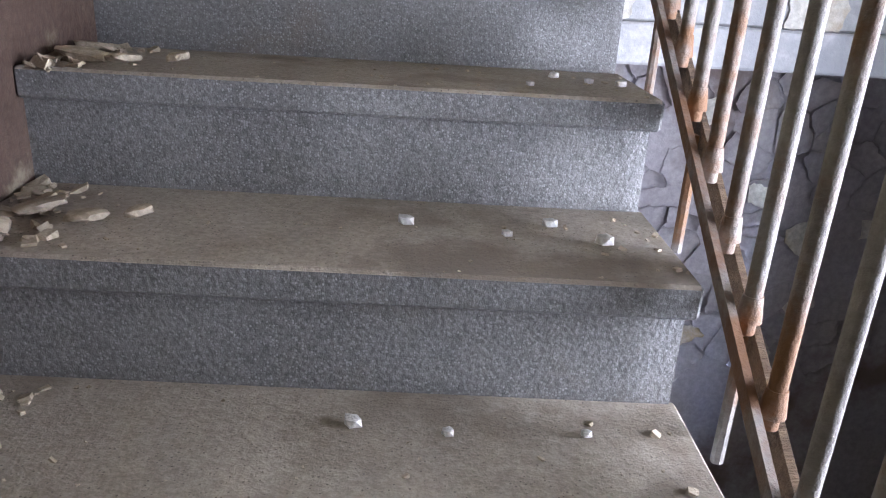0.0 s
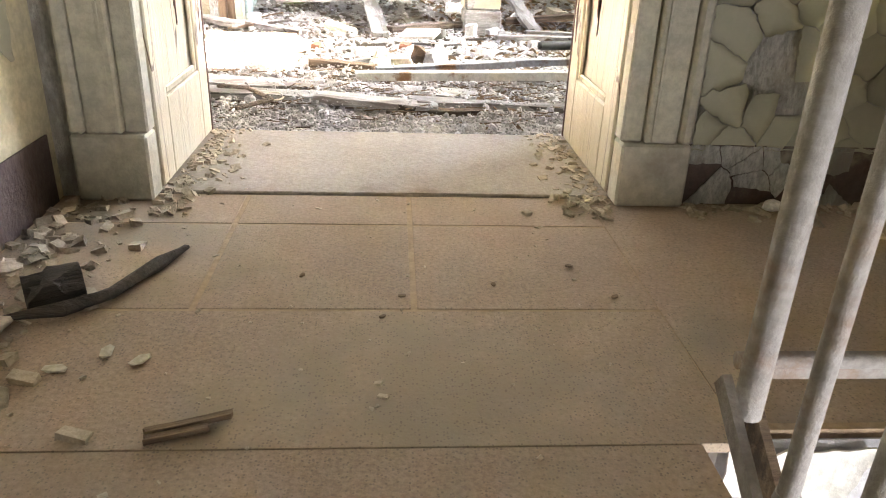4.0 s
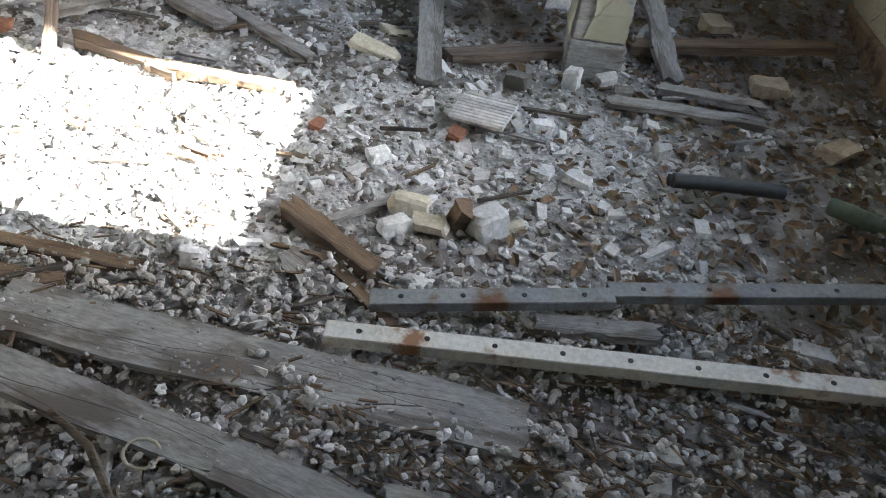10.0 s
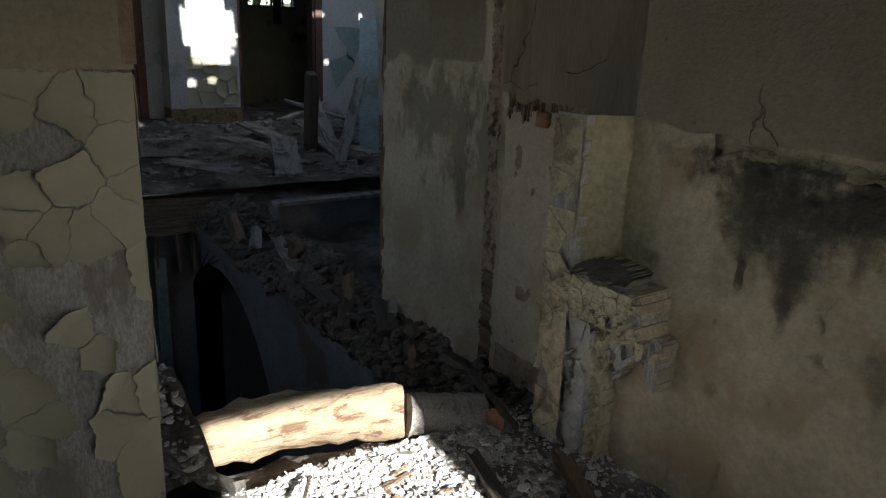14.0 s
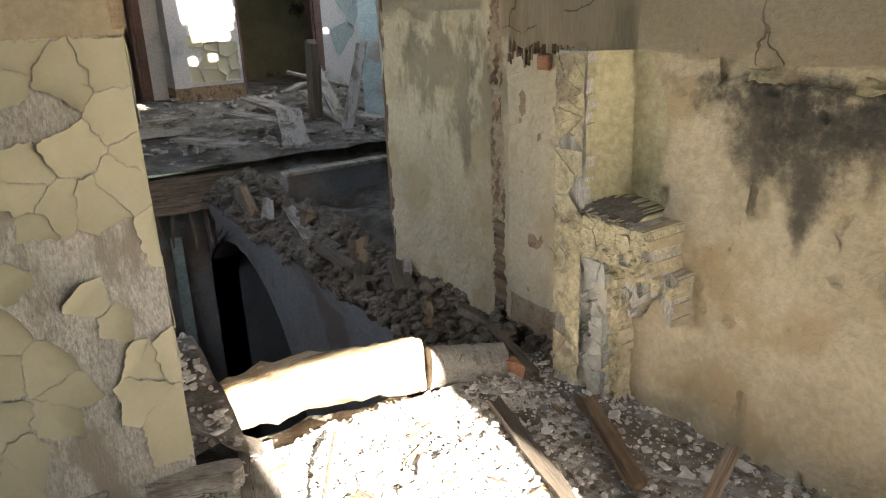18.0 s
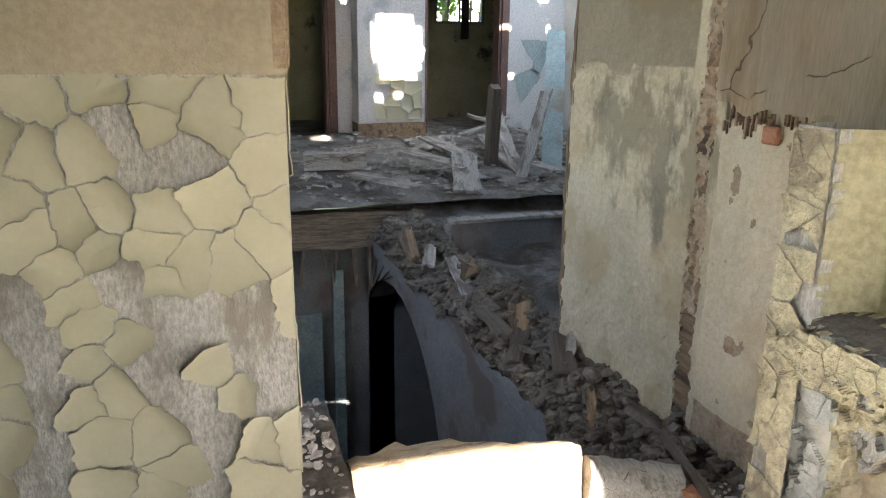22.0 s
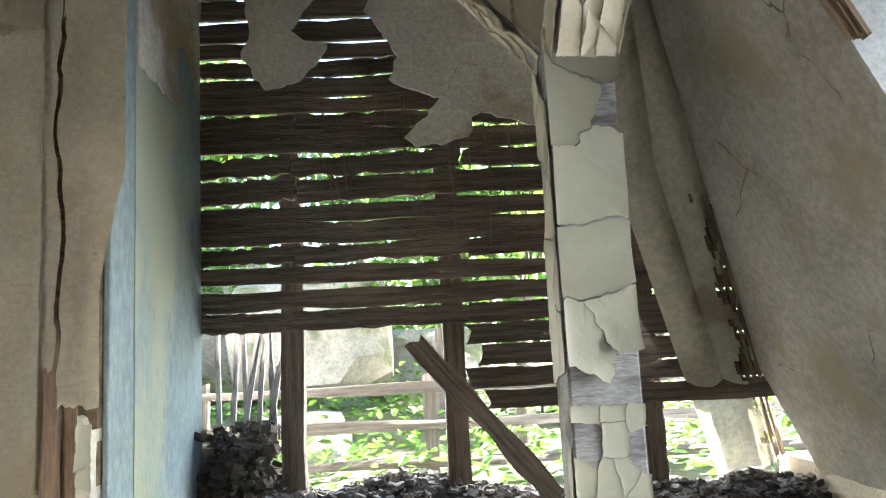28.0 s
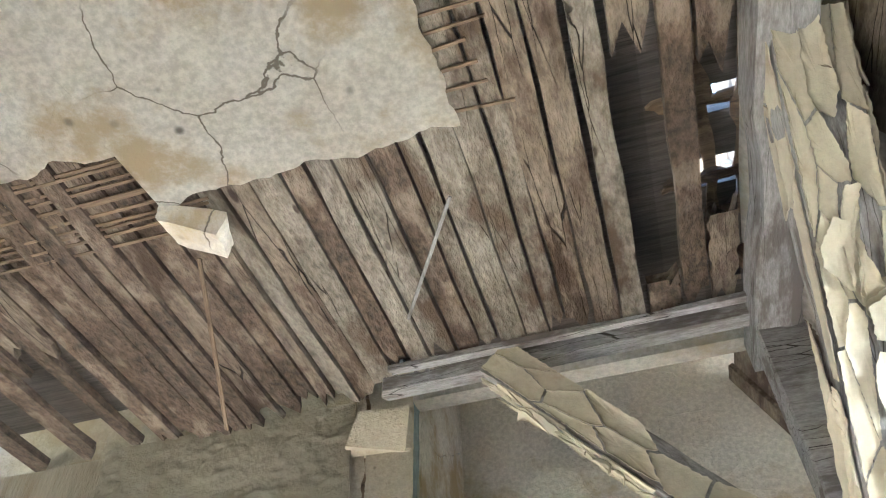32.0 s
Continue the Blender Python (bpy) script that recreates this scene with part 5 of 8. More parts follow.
def parapet_cell(x, z):
    """Which stone of the rough masonry shows at (x, z), and how near its joint is."""
    q = Vector((x * 3.6 + 0.35 * noise.noise((x * 5, z * 5, 1)), z * 5.5 + 0.35 * noise.noise((x * 5, z * 5, 9)), 0.0))
    near, points = noise.voronoi(q)
    return near[1] - near[0], points[0]


def parapet_y(x, z):
    gap, at = parapet_cell(x, z)
    y = 6.105 - 0.03 * min(1.0, gap / 0.16) - 0.03 * noise.noise(at * 3.0) + 0.012 * fbm(x, z, 6.0, 3)
    return y - (0.028 if layer(x * 0.3, z * 0.3, 21.0, 0.12) else 0.0)


crust("masonry_face", -0.785, 1.525, -0.05, 0.80, 0.012, parapet_y, (STONE, WORNRENDER), lambda x, z: 1 if layer(x * 0.3, z * 0.3, 21.0, 0.12) else 0, parapet, "rough stones with worn grey render")


LOW_EDGE = ((-0.95, 2.98), (-0.70, 2.87), (-0.66, 2.66), (-0.43, 2.58), (-0.24, 2.64), (-0.22, 3.0), (-0.04, 2.84), (-0.02, 2.46), (0.22, 2.30), (0.39, 2.42), (0.47, 2.28), (0.60, 2.26), (1.6, 2.2))


def plaster_left(x, z, r):
    """Whether the plaster still hangs at (x, z): above its torn lower edge, but for one hole."""
    x, z = x - 0.94, z + 2.1
    for (xa, za), (xb, zb) in zip(LOW_EDGE, LOW_EDGE[1:]):
        if xa <= x <= xb:
            return z > za + (zb - za) * (x - xa) / (xb - xa) + 0.03 and not (-0.37 < x < -0.19 and 2.74 < z < 3.07)
    return False


vp = structure(new("wall_lattice_plaster"), "cracked tan plaster hanging on the lattice wall", "wall")
flakes(vp, (-0.94, 6.165, 2.1), (1, 0, 0), (0, 0, 1), 1.9, 1.95, 0.15, HUNGPLASTER, plaster_left, 72, 0.005, "plaster_plate", 0.004, 0.997, 1.2, 0.012)
# hip of the slope: two bulging strips of painted board beside the post
def hip_y(z):
    return 5.36 + 0.632 * (2.686 - z)


hip = structure(new("ceiling_hip_strips"), "two bulging strips of cream paint along the hip", "ceiling")
for sa, sb in ((0.30, 0.15), (0.152, 0.0)):
    def strip_at(u, v, sa=sa, sb=sb):
        z = 2.74 - 1.84 * v
        wide = max(0.05, min(1.0, (0.08 + 0.4 * (2.64 - z)) / 0.305))
        q = (sa + (sb - sa) * u) * wide
        return (slope_x(z) - q - 0.004, hip_y(z) - 0.004 - (0.03 + 0.012 * math.sin(z * 4)) * wide * math.sin(math.pi * u) + 0.004 * fbm(u, z, 3.0, 6), z)
    ob = sheet(14, 70, strip_at, "strip", GREYPAINT, solid=0.006, keep=lambda u, v, sb=sb: not (sb == 0.0 and v > 0.42 and u > 0.6 - 0.5 * fbm(u * 2, v * 9, 2.0, 3)))
    ob.parent = hip
for k in range(4):
    timber("lath", (slope_x(1.95) - 0.025 * k, hip_y(1.95) + 0.012, 1.95), (slope_x(1.0) - 0.025 * k, hip_y(1.0) + 0.012, 1.0), 0.012, 0.012, ROT, "", "", 40 + k, 0.003, 0.01, 8, hip, up=(0, 1, 0))

structure(link("ceiling_veranda", boxes((-0.95, 1.8, 5.05, 6.35, 4.05, 4.1)), SLOPE), "plaster ceiling over the veranda strip", "ceiling")
# Added at the strip's east end only to block the low sun.
structure(link("wall_veranda_end", boxes((1.56, 1.70, 5.5, 6.14, 0.9, 4.05)), SLOPE), "plain plaster wall added to keep sun out of the veranda strip", "wall")
# Extended down and sideways to stop sky light leaking over the beam.
structure(link("wall_above_beam", boxes((-0.94, 1.7, 5.47, 5.55, 3.30, 4.05)), SLOPE), "plaster above the ceiling beam, extended to shut out the sky", "wall")

# ---- setting: rooms beyond the collapsed floor ----
FARX = -10.5
structure(sheet(60, 60, lambda u, v: (-10.6 + 4.1 * u, 2.5 + 6.5 * v, 0.13 - 0.03 * (4.1 * u - 2) + 0.05 * fbm(4 * u, 6 * v, 1.5, 8)), "floor_far", DUST, solid=0.2), "far room floor under rubble and dust", "floor")
far_wall = structure(link("wall_far", boxes((-10.7, FARX, 2.5, 4.55, 0, 3.6), (-10.7, FARX, 4.55, 5.48, 2.66, 3.6), (-10.7, FARX, 5.48, 6.82, 0, 3.6), (-10.7, FARX, 6.82, 7.92, 2.50, 3.6), (-10.7, FARX, 7.92, 10.5, 0, 3.6)), FARWALL), "whitish far wall with two door openings", "wall")
structure(link("pier_far", boxes((FARX, FARX + 0.35, 5.80, 6.0, 0.1, 3.6), (FARX, FARX + 0.28, 6.0, 6.72, 0.1, 3.6)), FARWALL), "wall pier with peeling lower paint", "wall")
structure(link("baseboard_far", boxes((FARX, FARX + 0.37, 5.79, 6.0, 0.1, 0.36), (FARX, FARX + 0.30, 6.0, 6.73, 0.1, 0.36)), ROT), "brown skirting round the pier", "baseboard")
flakes(far_wall, (FARX + 0.285, 6.02, 0.4), (0, 1, 0), (0, 0, 1), 0.66, 0.6, 0.15, PEEL, lambda x, z, r: r.random() < 0.8, 41, 0.05)
flakes(far_wall, (FARX + 0.002, 7.98, 0.5), (0, 1, 0), (0, 0, 1), 0.8, 0.95, 0.25, BLUE, lambda x, z, r: r.random() < 0.6, 42, 0.03)
# The opening is out of view and added for the south fill light.
structure(link("wall_far_south", boxes((-11.0, -5.4, 2.3, 2.5, -3.2, 3.6), (-3.6, -2.46, 2.3, 2.5, -3.2, 3.6), (-5.4, -3.6, 2.3, 2.5, -3.2, 0.9), (-5.4, -3.6, 2.3, 2.5, 2.6, 3.6)), WHITE), "plain wall of the far rooms with an added opening for fill light", "wall")
structure(link("wall_far_north", boxes((-10.7, -3.72, 8.9, 9.1, -3.2, 3.6)), WHITE), "plain wall of the far rooms", "wall")
back = structure(link("wall_back_room", boxes((-13.4, -13.2, 4.0, 7.84, 0, 3.6), (-13.4, -13.2, 8.76, 10.5, 0, 3.6), (-13.4, -13.2, 7.84, 8.76, 0, 1.72), (-13.4, -13.2, 7.84, 8.76, 2.85, 3.6)), DAMP), "dim back room wall with a barred window", "wall")
structure(link("wall_back_sides", boxes((-13.4, -10.7, 4.0, 4.1, 0, 3.6), (-13.4, -10.7, 10.4, 10.5, 0, 3.6), (-13.4, -10.7, 6.1, 6.2, 0, 3.6)), DAMP), "dim walls of the back rooms", "wall")
structure(link("floor_back_room", boxes((-13.4, -10.7, 4.0, 10.5, 0.0, 0.12)), DUST), "dim back room floor", "floor")
structure(link("ceiling_back_room", boxes((-13.4, -10.5, 2.3, 10.5, 3.6, 3.7)), WHITE), "dim back room ceiling", "ceiling")
# This floor's darkness is its colour, not missing light.
structure(link("floor_lower_storey", boxes((-11.0, -2.3, 2.3, 9.0, -3.35, -3.2)), BLACK), "floor of the storey below, coloured near black for its darkness", "floor")
structure(link("wall_lower_west", boxes((-7.2, -7.0, 2.3, 9.0, -3.2, -0.1)), SHADEDPAINT), "dim wall of the storey below", "wall")
structure(link("wall_lower_east", boxes((-2.5, -2.36, 2.3, 9.0, -3.2, -0.45)), SHADEDPAINT), "dim wall of the storey below", "wall")


def arch_wall(name, y, thick, x0, x1, z0, z1, cx, rad, spring, material):
    """A wall along x with a round-arched opening."""
    bm = bmesh.new()
    n = 16
    inner = [(cx - rad, z0)] + [(cx - rad * math.cos(math.pi * k / n), spring + rad * math.sin(math.pi * k / n)) for k in range(n + 1)] + [(cx + rad, z0)]
    outer = [(x0, z0)] + [(x0 + (x1 - x0) * k / n, z1) for k in range(n + 1)] + [(x1, z0)]
    rows = [[bm.verts.new((px, yy, pz)) for px, pz in pts] for yy in (y, y + thick) for pts in (inner, outer)]
    for i in range(len(inner) - 1):
        bm.faces.new((rows[0][i], rows[0][i + 1], rows[1][i + 1], rows[1][i]))
        bm.faces.new((rows[2][i + 1], rows[2][i], rows[3][i], rows[3][i + 1]))
        bm.faces.new((rows[0][i + 1], rows[0][i], rows[2][i], rows[2][i + 1]))
        bm.faces.new((rows[1][i], rows[1][i + 1], rows[3][i + 1], rows[3][i]))
    return link(name, bm, material)


# The arch and its moulding take the darkened paint in place of deeper shade.
structure(arch_wall("wall_lower_arch", 5.15, 0.25, -7.0, -2.5, -3.2, -0.22, -6.1, 1.25, -1.78, SHADEDPAINT), "arched wall of the storey below", "wall")
structure(link("cornice_lower", boxes((-7.0, -2.6, 5.09, 5.15, -0.31, -0.25), (-7.0, -2.6, 5.11, 5.15, -0.38, -0.31), (-7.0, -2.6, 5.13, 5.15, -0.42, -0.38)), SHADEDPAINT), "plaster moulding on the lower wall", "cornice")


def bank_z(x, v):
    """The heap along the wall: v runs from its lip over the hole to the wall."""
    return -0.22 + 0.20 * v ** 0.8 + 0.10 * fbm(x + 6.9, 0.5 * v, 2.2, 11) + 0.05 * fbm(x + 6.9, 0.5 * v, 8, 12)


def bank_y(x, v):
    return 5.055 + 0.355 * v - 0.05 * fbm(x, 0.0, 2.5, 13) * (1 - v) - 0.22 * (1 - v) * max(0.0, min(1.0, (x + 3.3) / 0.8))


# The bank's dark colour stands in for shade round the hole.
bank = sheet(150, 20, lambda u, v: (-6.6 + 4.3 * u, bank_y(-6.6 + 4.3 * u, v), bank_z(-6.6 + 4.3 * u, v)), "floor_bank", DARKENEDDUST, solid=0.08)
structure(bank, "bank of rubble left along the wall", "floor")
bank2 = sheet(50, 20, lambda u, v: (-4.0 + 1.65 * u, 2.6 + 1.44 * v - 0.2 * abs(fbm(1.6 * u, 0, 2, 7)) * (1 - u), -0.02 - 0.16 * v ** 3 * (1 - u) + 0.24 * v * math.exp(-((1.65 * u - 1.2) / 0.35) ** 2) + 0.10 * fbm(1.6 * u, 1.6 * v, 2.4, 13)), "floor_ledge", DUST, solid=0.18)
structure(bank2, "broken ledge of floor beside the hole", "floor")
bank3 = sheet(40, 40, lambda u, v: (-6.9 + 3.3 * u, 5.35 + 3.4 * v, 0.0 - 0.25 * u + 0.10 * fbm(3.3 * u, 3.4 * v, 1.6, 14)), "floor_beyond", DUST, solid=0.15)
# Never in view: added to block sun entering from the east.
structure(link("wall_far_east", boxes((-3.1, -2.95, 5.52, 9.1, -0.4, 3.7), (-2.6, -2.52, 2.3, 5.6, 3.46, 3.62)), WHITE), "unseen wall and strip added to keep sun out of the far rooms", "wall")
timber("torn_edge", (-3.70, 5.40, 0.0), (-3.70, 5.40, 3.40), 0.035, 0.12, ROT, "", "", 77, 0.008, 0.02, 60, wall_north, up=(0, 1, 0))
# Added and raised at its south end to block sun below the log.
edge3 = sheet(26, 50, lambda u, v: (-2.82 + 0.5 * u, 3.80 + 1.36 * v, -0.07 + 0.30 * max(0.0, 1 - v * 4) - 0.35 * (1 - u) ** 3 + 0.05 * fbm(u * 0.5, v * 1.3, 5.0, 17)), "floor_edge", DUST, solid=0.25)
structure(edge3, "broken floor edge added to stop sun passing under the log", "floor")
structure(bank3, "littered floor beyond the wall's end", "floor")


# roof over the far rooms: the sun falls through its holes
def roof_hole(y, z, w, h, x=FARX):
    """The hole in the roof at 3.6 through which the sun reaches the far wall at (y, z), w wide and h high."""
    tan_el = math.tan(radians(SUN_EL))
    d = (3.6 - z) / tan_el
    return (x + d - 0.5 * h / tan_el, x + d + 0.5 * h / tan_el, y - w / 2 - d * SUN_WAY.y, y + w / 2 - d * SUN_WAY.y)


HOLES = [roof_hole(6.34, 1.35, 0.66, 0.85, FARX + 0.28), roof_hole(6.25, 2.75, 0.42, 0.5, FARX + 0.28), roof_hole(7.35, 2.85, 0.26, 0.4), roof_hole(7.62, 2.62, 0.07, 0.1), roof_hole(7.1, 2.9, 0.08, 0.12),
         roof_hole(8.3, 2.78, 0.14, 0.2), roof_hole(8.52, 2.82, 0.05, 0.08), roof_hole(8.55, 2.05, 0.18, 0.18), roof_hole(7.98, 1.6, 0.16, 0.08), roof_hole(5.55, 2.45, 0.1, 0.12), roof_hole(5.72, 2.4, 0.12, 0.16),
         roof_hole(5.65, 2.95, 0.16, 0.3), roof_hole(5.7, 1.9, 0.07, 0.07), roof_hole(8.65, 1.6, 0.05, 0.1), roof_hole(8.1, 0.95, 0.06, 0.06), roof_hole(6.1, 0.55, 0.09, 0.09), roof_hole(6.36, 0.58, 0.1, 0.07)]
HOLES += [(-4.9, -4.75, 6.4, 6.5), (-5.3, -5.22, 6.3, 6.6), (-2.9, -2.62, 4.95, 5.2), (-2.85, -2.75, 5.5, 5.6)]
hr2 = random.Random(23)
HOLES = [(x0 + (x1 - x0) * a, x0 + (x1 - x0) * b, y0 + (y1 - y0) * c, y0 + (y1 - y0) * d) for x0, x1, y0, y1 in HOLES for a, b, c, d in
         [(hr2.uniform(0, 0.06), hr2.uniform(0.9, 1.0), hr2.uniform(0.05, 0.14), hr2.uniform(0.84, 0.93)), (hr2.uniform(0.1, 0.3), hr2.uniform(0.6, 0.9), -0.03, hr2.uniform(0.95, 1.05)),
          (hr2.uniform(0.05, 0.3), hr2.uniform(0.6, 0.95), hr2.uniform(0.05, 0.2), hr2.uniform(0.75, 0.95))]]
xs = sorted({-10.9, -2.5} | {v for h in HOLES for v in h[:2]})
ys = sorted({2.3, 9.1} | {v for h in HOLES for v in h[2:]})
bm = bmesh.new()
for xa, xb in zip(xs, xs[1:]):
    for ya, yb in zip(ys, ys[1:]):
        cx, cy = (xa + xb) / 2, (ya + yb) / 2
        if xb - xa > 1e-4 and yb - ya > 1e-4 and not any(h[0] < cx < h[1] and h[2] < cy < h[3] for h in HOLES):
            f = [bm.verts.new(p) for p in ((xa, ya, 3.6), (xb, ya, 3.6), (xb, yb, 3.6), (xa, yb, 3.6))]
            bm.faces.new(f)
bmesh.ops.remove_doubles(bm, verts=bm.verts, dist=0.001)
structure(link("ceiling_far", bm, GREYWOOD), "holed roof boarding over the far rooms", "ceiling")


# ground: low in front, a bank rising behind the house
gb = bmesh.new()
gx = [-200, -60, -30, -15, -13.5, -13.45, -3.05, -3.0] + [-2.4 + 0.8 * k for k in range(19)] + [16, 30, 60, 200]
gy = [-200, -40, -10, 6.44, 6.5] + [7 + 0.7 * k for k in range(25)] + [26, 32, 45, 80, 300]
grid = [[gb.verts.new((x, y, -3.5 if y < 6.45 or (-13.47 < x < -3.02 and y < 10.7) else min(9.0, 0.42 + 0.10 * (y - 6.5) + (0.18 * fbm(x, y, 0.5, 3) if y < 30 else 0)))) for y in gy] for x in gx]
for i in range(len(gx) - 1):
    for j in range(len(gy) - 1):
        gb.faces.new((grid[i][j], grid[i + 1][j], grid[i + 1][j + 1], grid[i][j + 1]))
structure(link("ground", gb, GROUND, smooth=True), "mossy forest ground rising behind the house", "ground")


# ---- things: door and stair hall ----
def door_leaf(name, x, side, label):
    """An open panelled leaf standing in the reveal; side: +1 when its face looks to -x."""
    d = thing(name, (x, 2.60, 0.008), label, "door", group="leaves of the double door")
    s, L, H, T = side, 0.435, 2.18, 0.042

    def bx(y0, y1, z0, z1, t0=0.0, t1=T, bevel=0.003):
        xa, xb = sorted((s * t0, s * t1))
        return boxes((xa, xb, y0, y1, z0, z1), bevel=bevel)

    part("stile", bx(0.0, 0.085, 0, H), DOORPAINT, d)
    part("stile", bx(L - 0.075, L, 0, H), DOORPAINT, d)
    part("bottom_rail", bx(0.0855, L - 0.0755, 0, 0.17), DOORPAINT, d)
    part("middle_rail", bx(0.0855, L - 0.0755, 1.0, 1.12), DOORPAINT, d)
    part("top_rail", bx(0.0855, L - 0.0755, H - 0.12, H), DOORPAINT, d)
    for z0, z1 in ((0.1705, 0.9995), (1.1205, H - 0.1205)):
        a, b = 0.0855, L - 0.0755
        w = (b - a) / 3
        for k, (c0, c1) in enumerate(((a, a + w * 0.75), (a + w * 0.75 + 0.003, a + w * 1.9), (a + w * 1.9 + 0.002, b))):
            p = part("panel_board", bx(c0, c1, z0, z1, 0.014 + 0.0015 * k, 0.028 + 0.0015 * k, 0), DOORPAINT, d)
        for y0 in (a, b - 0.016):
            part("moulding", bx(y0, y0 + 0.016, z0, z1, 0.005, 0.0139, 0.003), DOORPAINT, d)
        part("moulding", bx(a + 0.0165, b - 0.0165, z0, z0 + 0.016, 0.005, 0.0139, 0.003), DOORPAINT, d)
    part("edge_strip", bx(L + 0.0005, L + 0.008, 0, H, -0.002, T - 0.014, 0.001), REDWOOD, d, "bare brown edge")
    part("rebate", bx(L + 0.0005, L + 0.006, 0, H, T - 0.013, T + 0.004, 0.001), DOORPAINT, d)
    for y0, z0, z1, w in ((0.19, 0.42, 0.99, 0.006), (0.262, 0.30, 0.62, 0.003), (L - 0.03, 0.25, 0.6, 0.004)):
        t0 = 0.0125 if 0.09 < y0 < L - 0.08 else -0.0015
        bm = bmesh.new()
        beam(bm, (s * (t0 + 0.001), y0, z0), (s * (t0 + 0.001), y0 + 0.008, z1), 0.003, w, int(y0 * 900), 0.003, 14, up=(0, 1, 0), ragged=0.012)
        part("bare_crack", bm, REDWOOD, d, "brown strip where the paint has split")
    for z in (0.35, 1.7):
        bm = bmesh.new()
        rod(bm, (s * 0.035, -0.006, z), (s * 0.035, -0.006, z + 0.12), 0.008)
        part("hinge", bm, METAL, d)
    return d


door_leaf("door_leaf", 0.456, 1, "open cream door leaf, cracked glossy paint")
door_leaf("door_leaf", -0.476, -1, "open cream door leaf with split lower panel")
frame_thing = thing("door_frame", (0, 2.55, 0), "grey-green painted door casing with plinth blocks", "door frame", kind="structure")
for s, x0 in ((1, 0.46), (-1, -0.48)):
    def casing(a, b, y0, y1, z0, z1, nm, bev=0.004, s=s, x0=x0):
        xa, xb = sorted((x0 + s * a, x0 + s * b))
        return part(nm, boxes((xa, xb, y0, y1, z0, z1), bevel=bev), GREYPAINT, frame_thing)
    casing(0.0, 0.045, 0.0, 0.045, 0.135, 2.25, "jamb_front")
    casing(0.046, 0.115, -0.012, 0.045, 0.135, 2.36, "architrave")
    casing(0.1155, 0.142, -0.024, 0.045, 0.135, 2.38, "outer_bead", 0.007)
    casing(0.0, 0.146, -0.018, 0.045, 0.0, 0.1345, "plinth_block", 0.005)
    casing(0.058, 0.064, -0.016, -0.0125, 0.14, 2.3, "bead", 0.001)
    casing(0.0445, 0.05, 0.05, 0.5, 0.0, 2.25, "jamb_lining", 0)
part("head_casing", boxes((-0.48, 0.46, 0.0, 0.045, 2.2505, 2.36), bevel=0.004), GREYPAINT, frame_thing)

rail = thing("stair_railing", (0.372, EDGE, 0), "grey painted iron stair railing, rust showing through", "railing")
SL = RISE / RUN
bm = bmesh.new()
beam(bm, (-0.022, 0.10, 0.105), (-0.022, -2.2, 0.105 - 2.3 * SL), 0.010, 0.024, 1, 0.001, 12)
part("lower_bar", bm, RAILPAINT, rail)
bm = bmesh.new()
beam(bm, (0.018, 0.10, 0.065), (0.018, -2.2, 0.065 - 2.3 * SL), 0.010, 0.034, 2, 0.001, 12)
part("channel_bar", bm, ROT, rail, "rust-brown channel bar")
bm = bmesh.new()
beam(bm, (0.004, 0.12, 0.98), (0.004, -2.2, 0.98 - 2.3 * SL), 0.045, 0.02, 3, 0.0, 4)
part("handrail", bm, RAILPAINT, rail)
for k in range(22):
    y = 0.085 - 0.101 * k
    z = 0.10 - (0.10 - y) * SL
    bm = bmesh.new()
    r = 0.016 if k == 0 else 0.0105
    rod(bm, (0.004, y, z - 0.02), (0.004, y, z + 0.885), r, 16)
    part("corner_post" if k == 0 else "baluster", bm, RAILPAINT, rail)
    if k:
        bm = bmesh.new()
        rod(bm, (0.004, y, z - 0.004), (0.004, y, z + 0.03), 0.016, 14, 0.012)
        part("weld", bm, RAILPAINT, rail)
for k in range(7):
    bm = bmesh.new()
    y = -0.05 - RUN * k
    rod(bm, (0.012, y, -RISE * (k + 1) - 0.04), (0.012, y, 0.06 - (0.10 - y) * SL), 0.009, 8)
    part("bracket", bm, RAILPAINT, rail)
bm = bmesh.new()
rod(bm, (0.0, 0.12, 0.115), (2.0, 0.12, 0.115), 0.010, 16)
part("landing_bar", bm, RAILPAINT, rail)
bm = bmesh.new()
beam(bm, (0.03, 0.135, 0.09), (2.0, 0.135, 0.09), 0.010, 0.014, 4, 0.0, 6)
part("landing_channel", bm, RAILPAINT, rail)
for k in range(1, 16):
    bm = bmesh.new()
    rod(bm, (0.13 * k + 0.25, 0.12, 0.11), (0.13 * k + 0.25, 0.12, 0.98), 0.0105, 16)
    part("baluster", bm, RAILPAINT, rail)

# litter on the stairs and landing
hr = random.Random(30)


def stair_floor(y):
    return 0.0 if y >= EDGE else -RISE * math.ceil((EDGE - y) / RUN - 1e-6)


spots, sizes = [], []
for k in range(900):
    y = hr.uniform(-0.6, 2.56)
    x = XL + abs(hr.gauss(0, 0.09 if y > EDGE else 0.07)) + 0.01
    if x < XR:
        spots.append((x, y, stair_floor(y))), sizes.append(hr.choice((0.008, 0.012, 0.02, 0.03)))
chips("rubble_stairs_wall", spots, sizes, CHIPTAN, "plaster crumbs swept against the stair wall", 0.5, 31)
spots, sizes = [], []
for k in range(260):
    y = hr.uniform(-0.6, 2.56)
    spots.append((hr.uniform(XL + 0.05, XR - 0.02), y, stair_floor(y))), sizes.append(hr.choice((0.004, 0.006, 0.006, 0.010)))
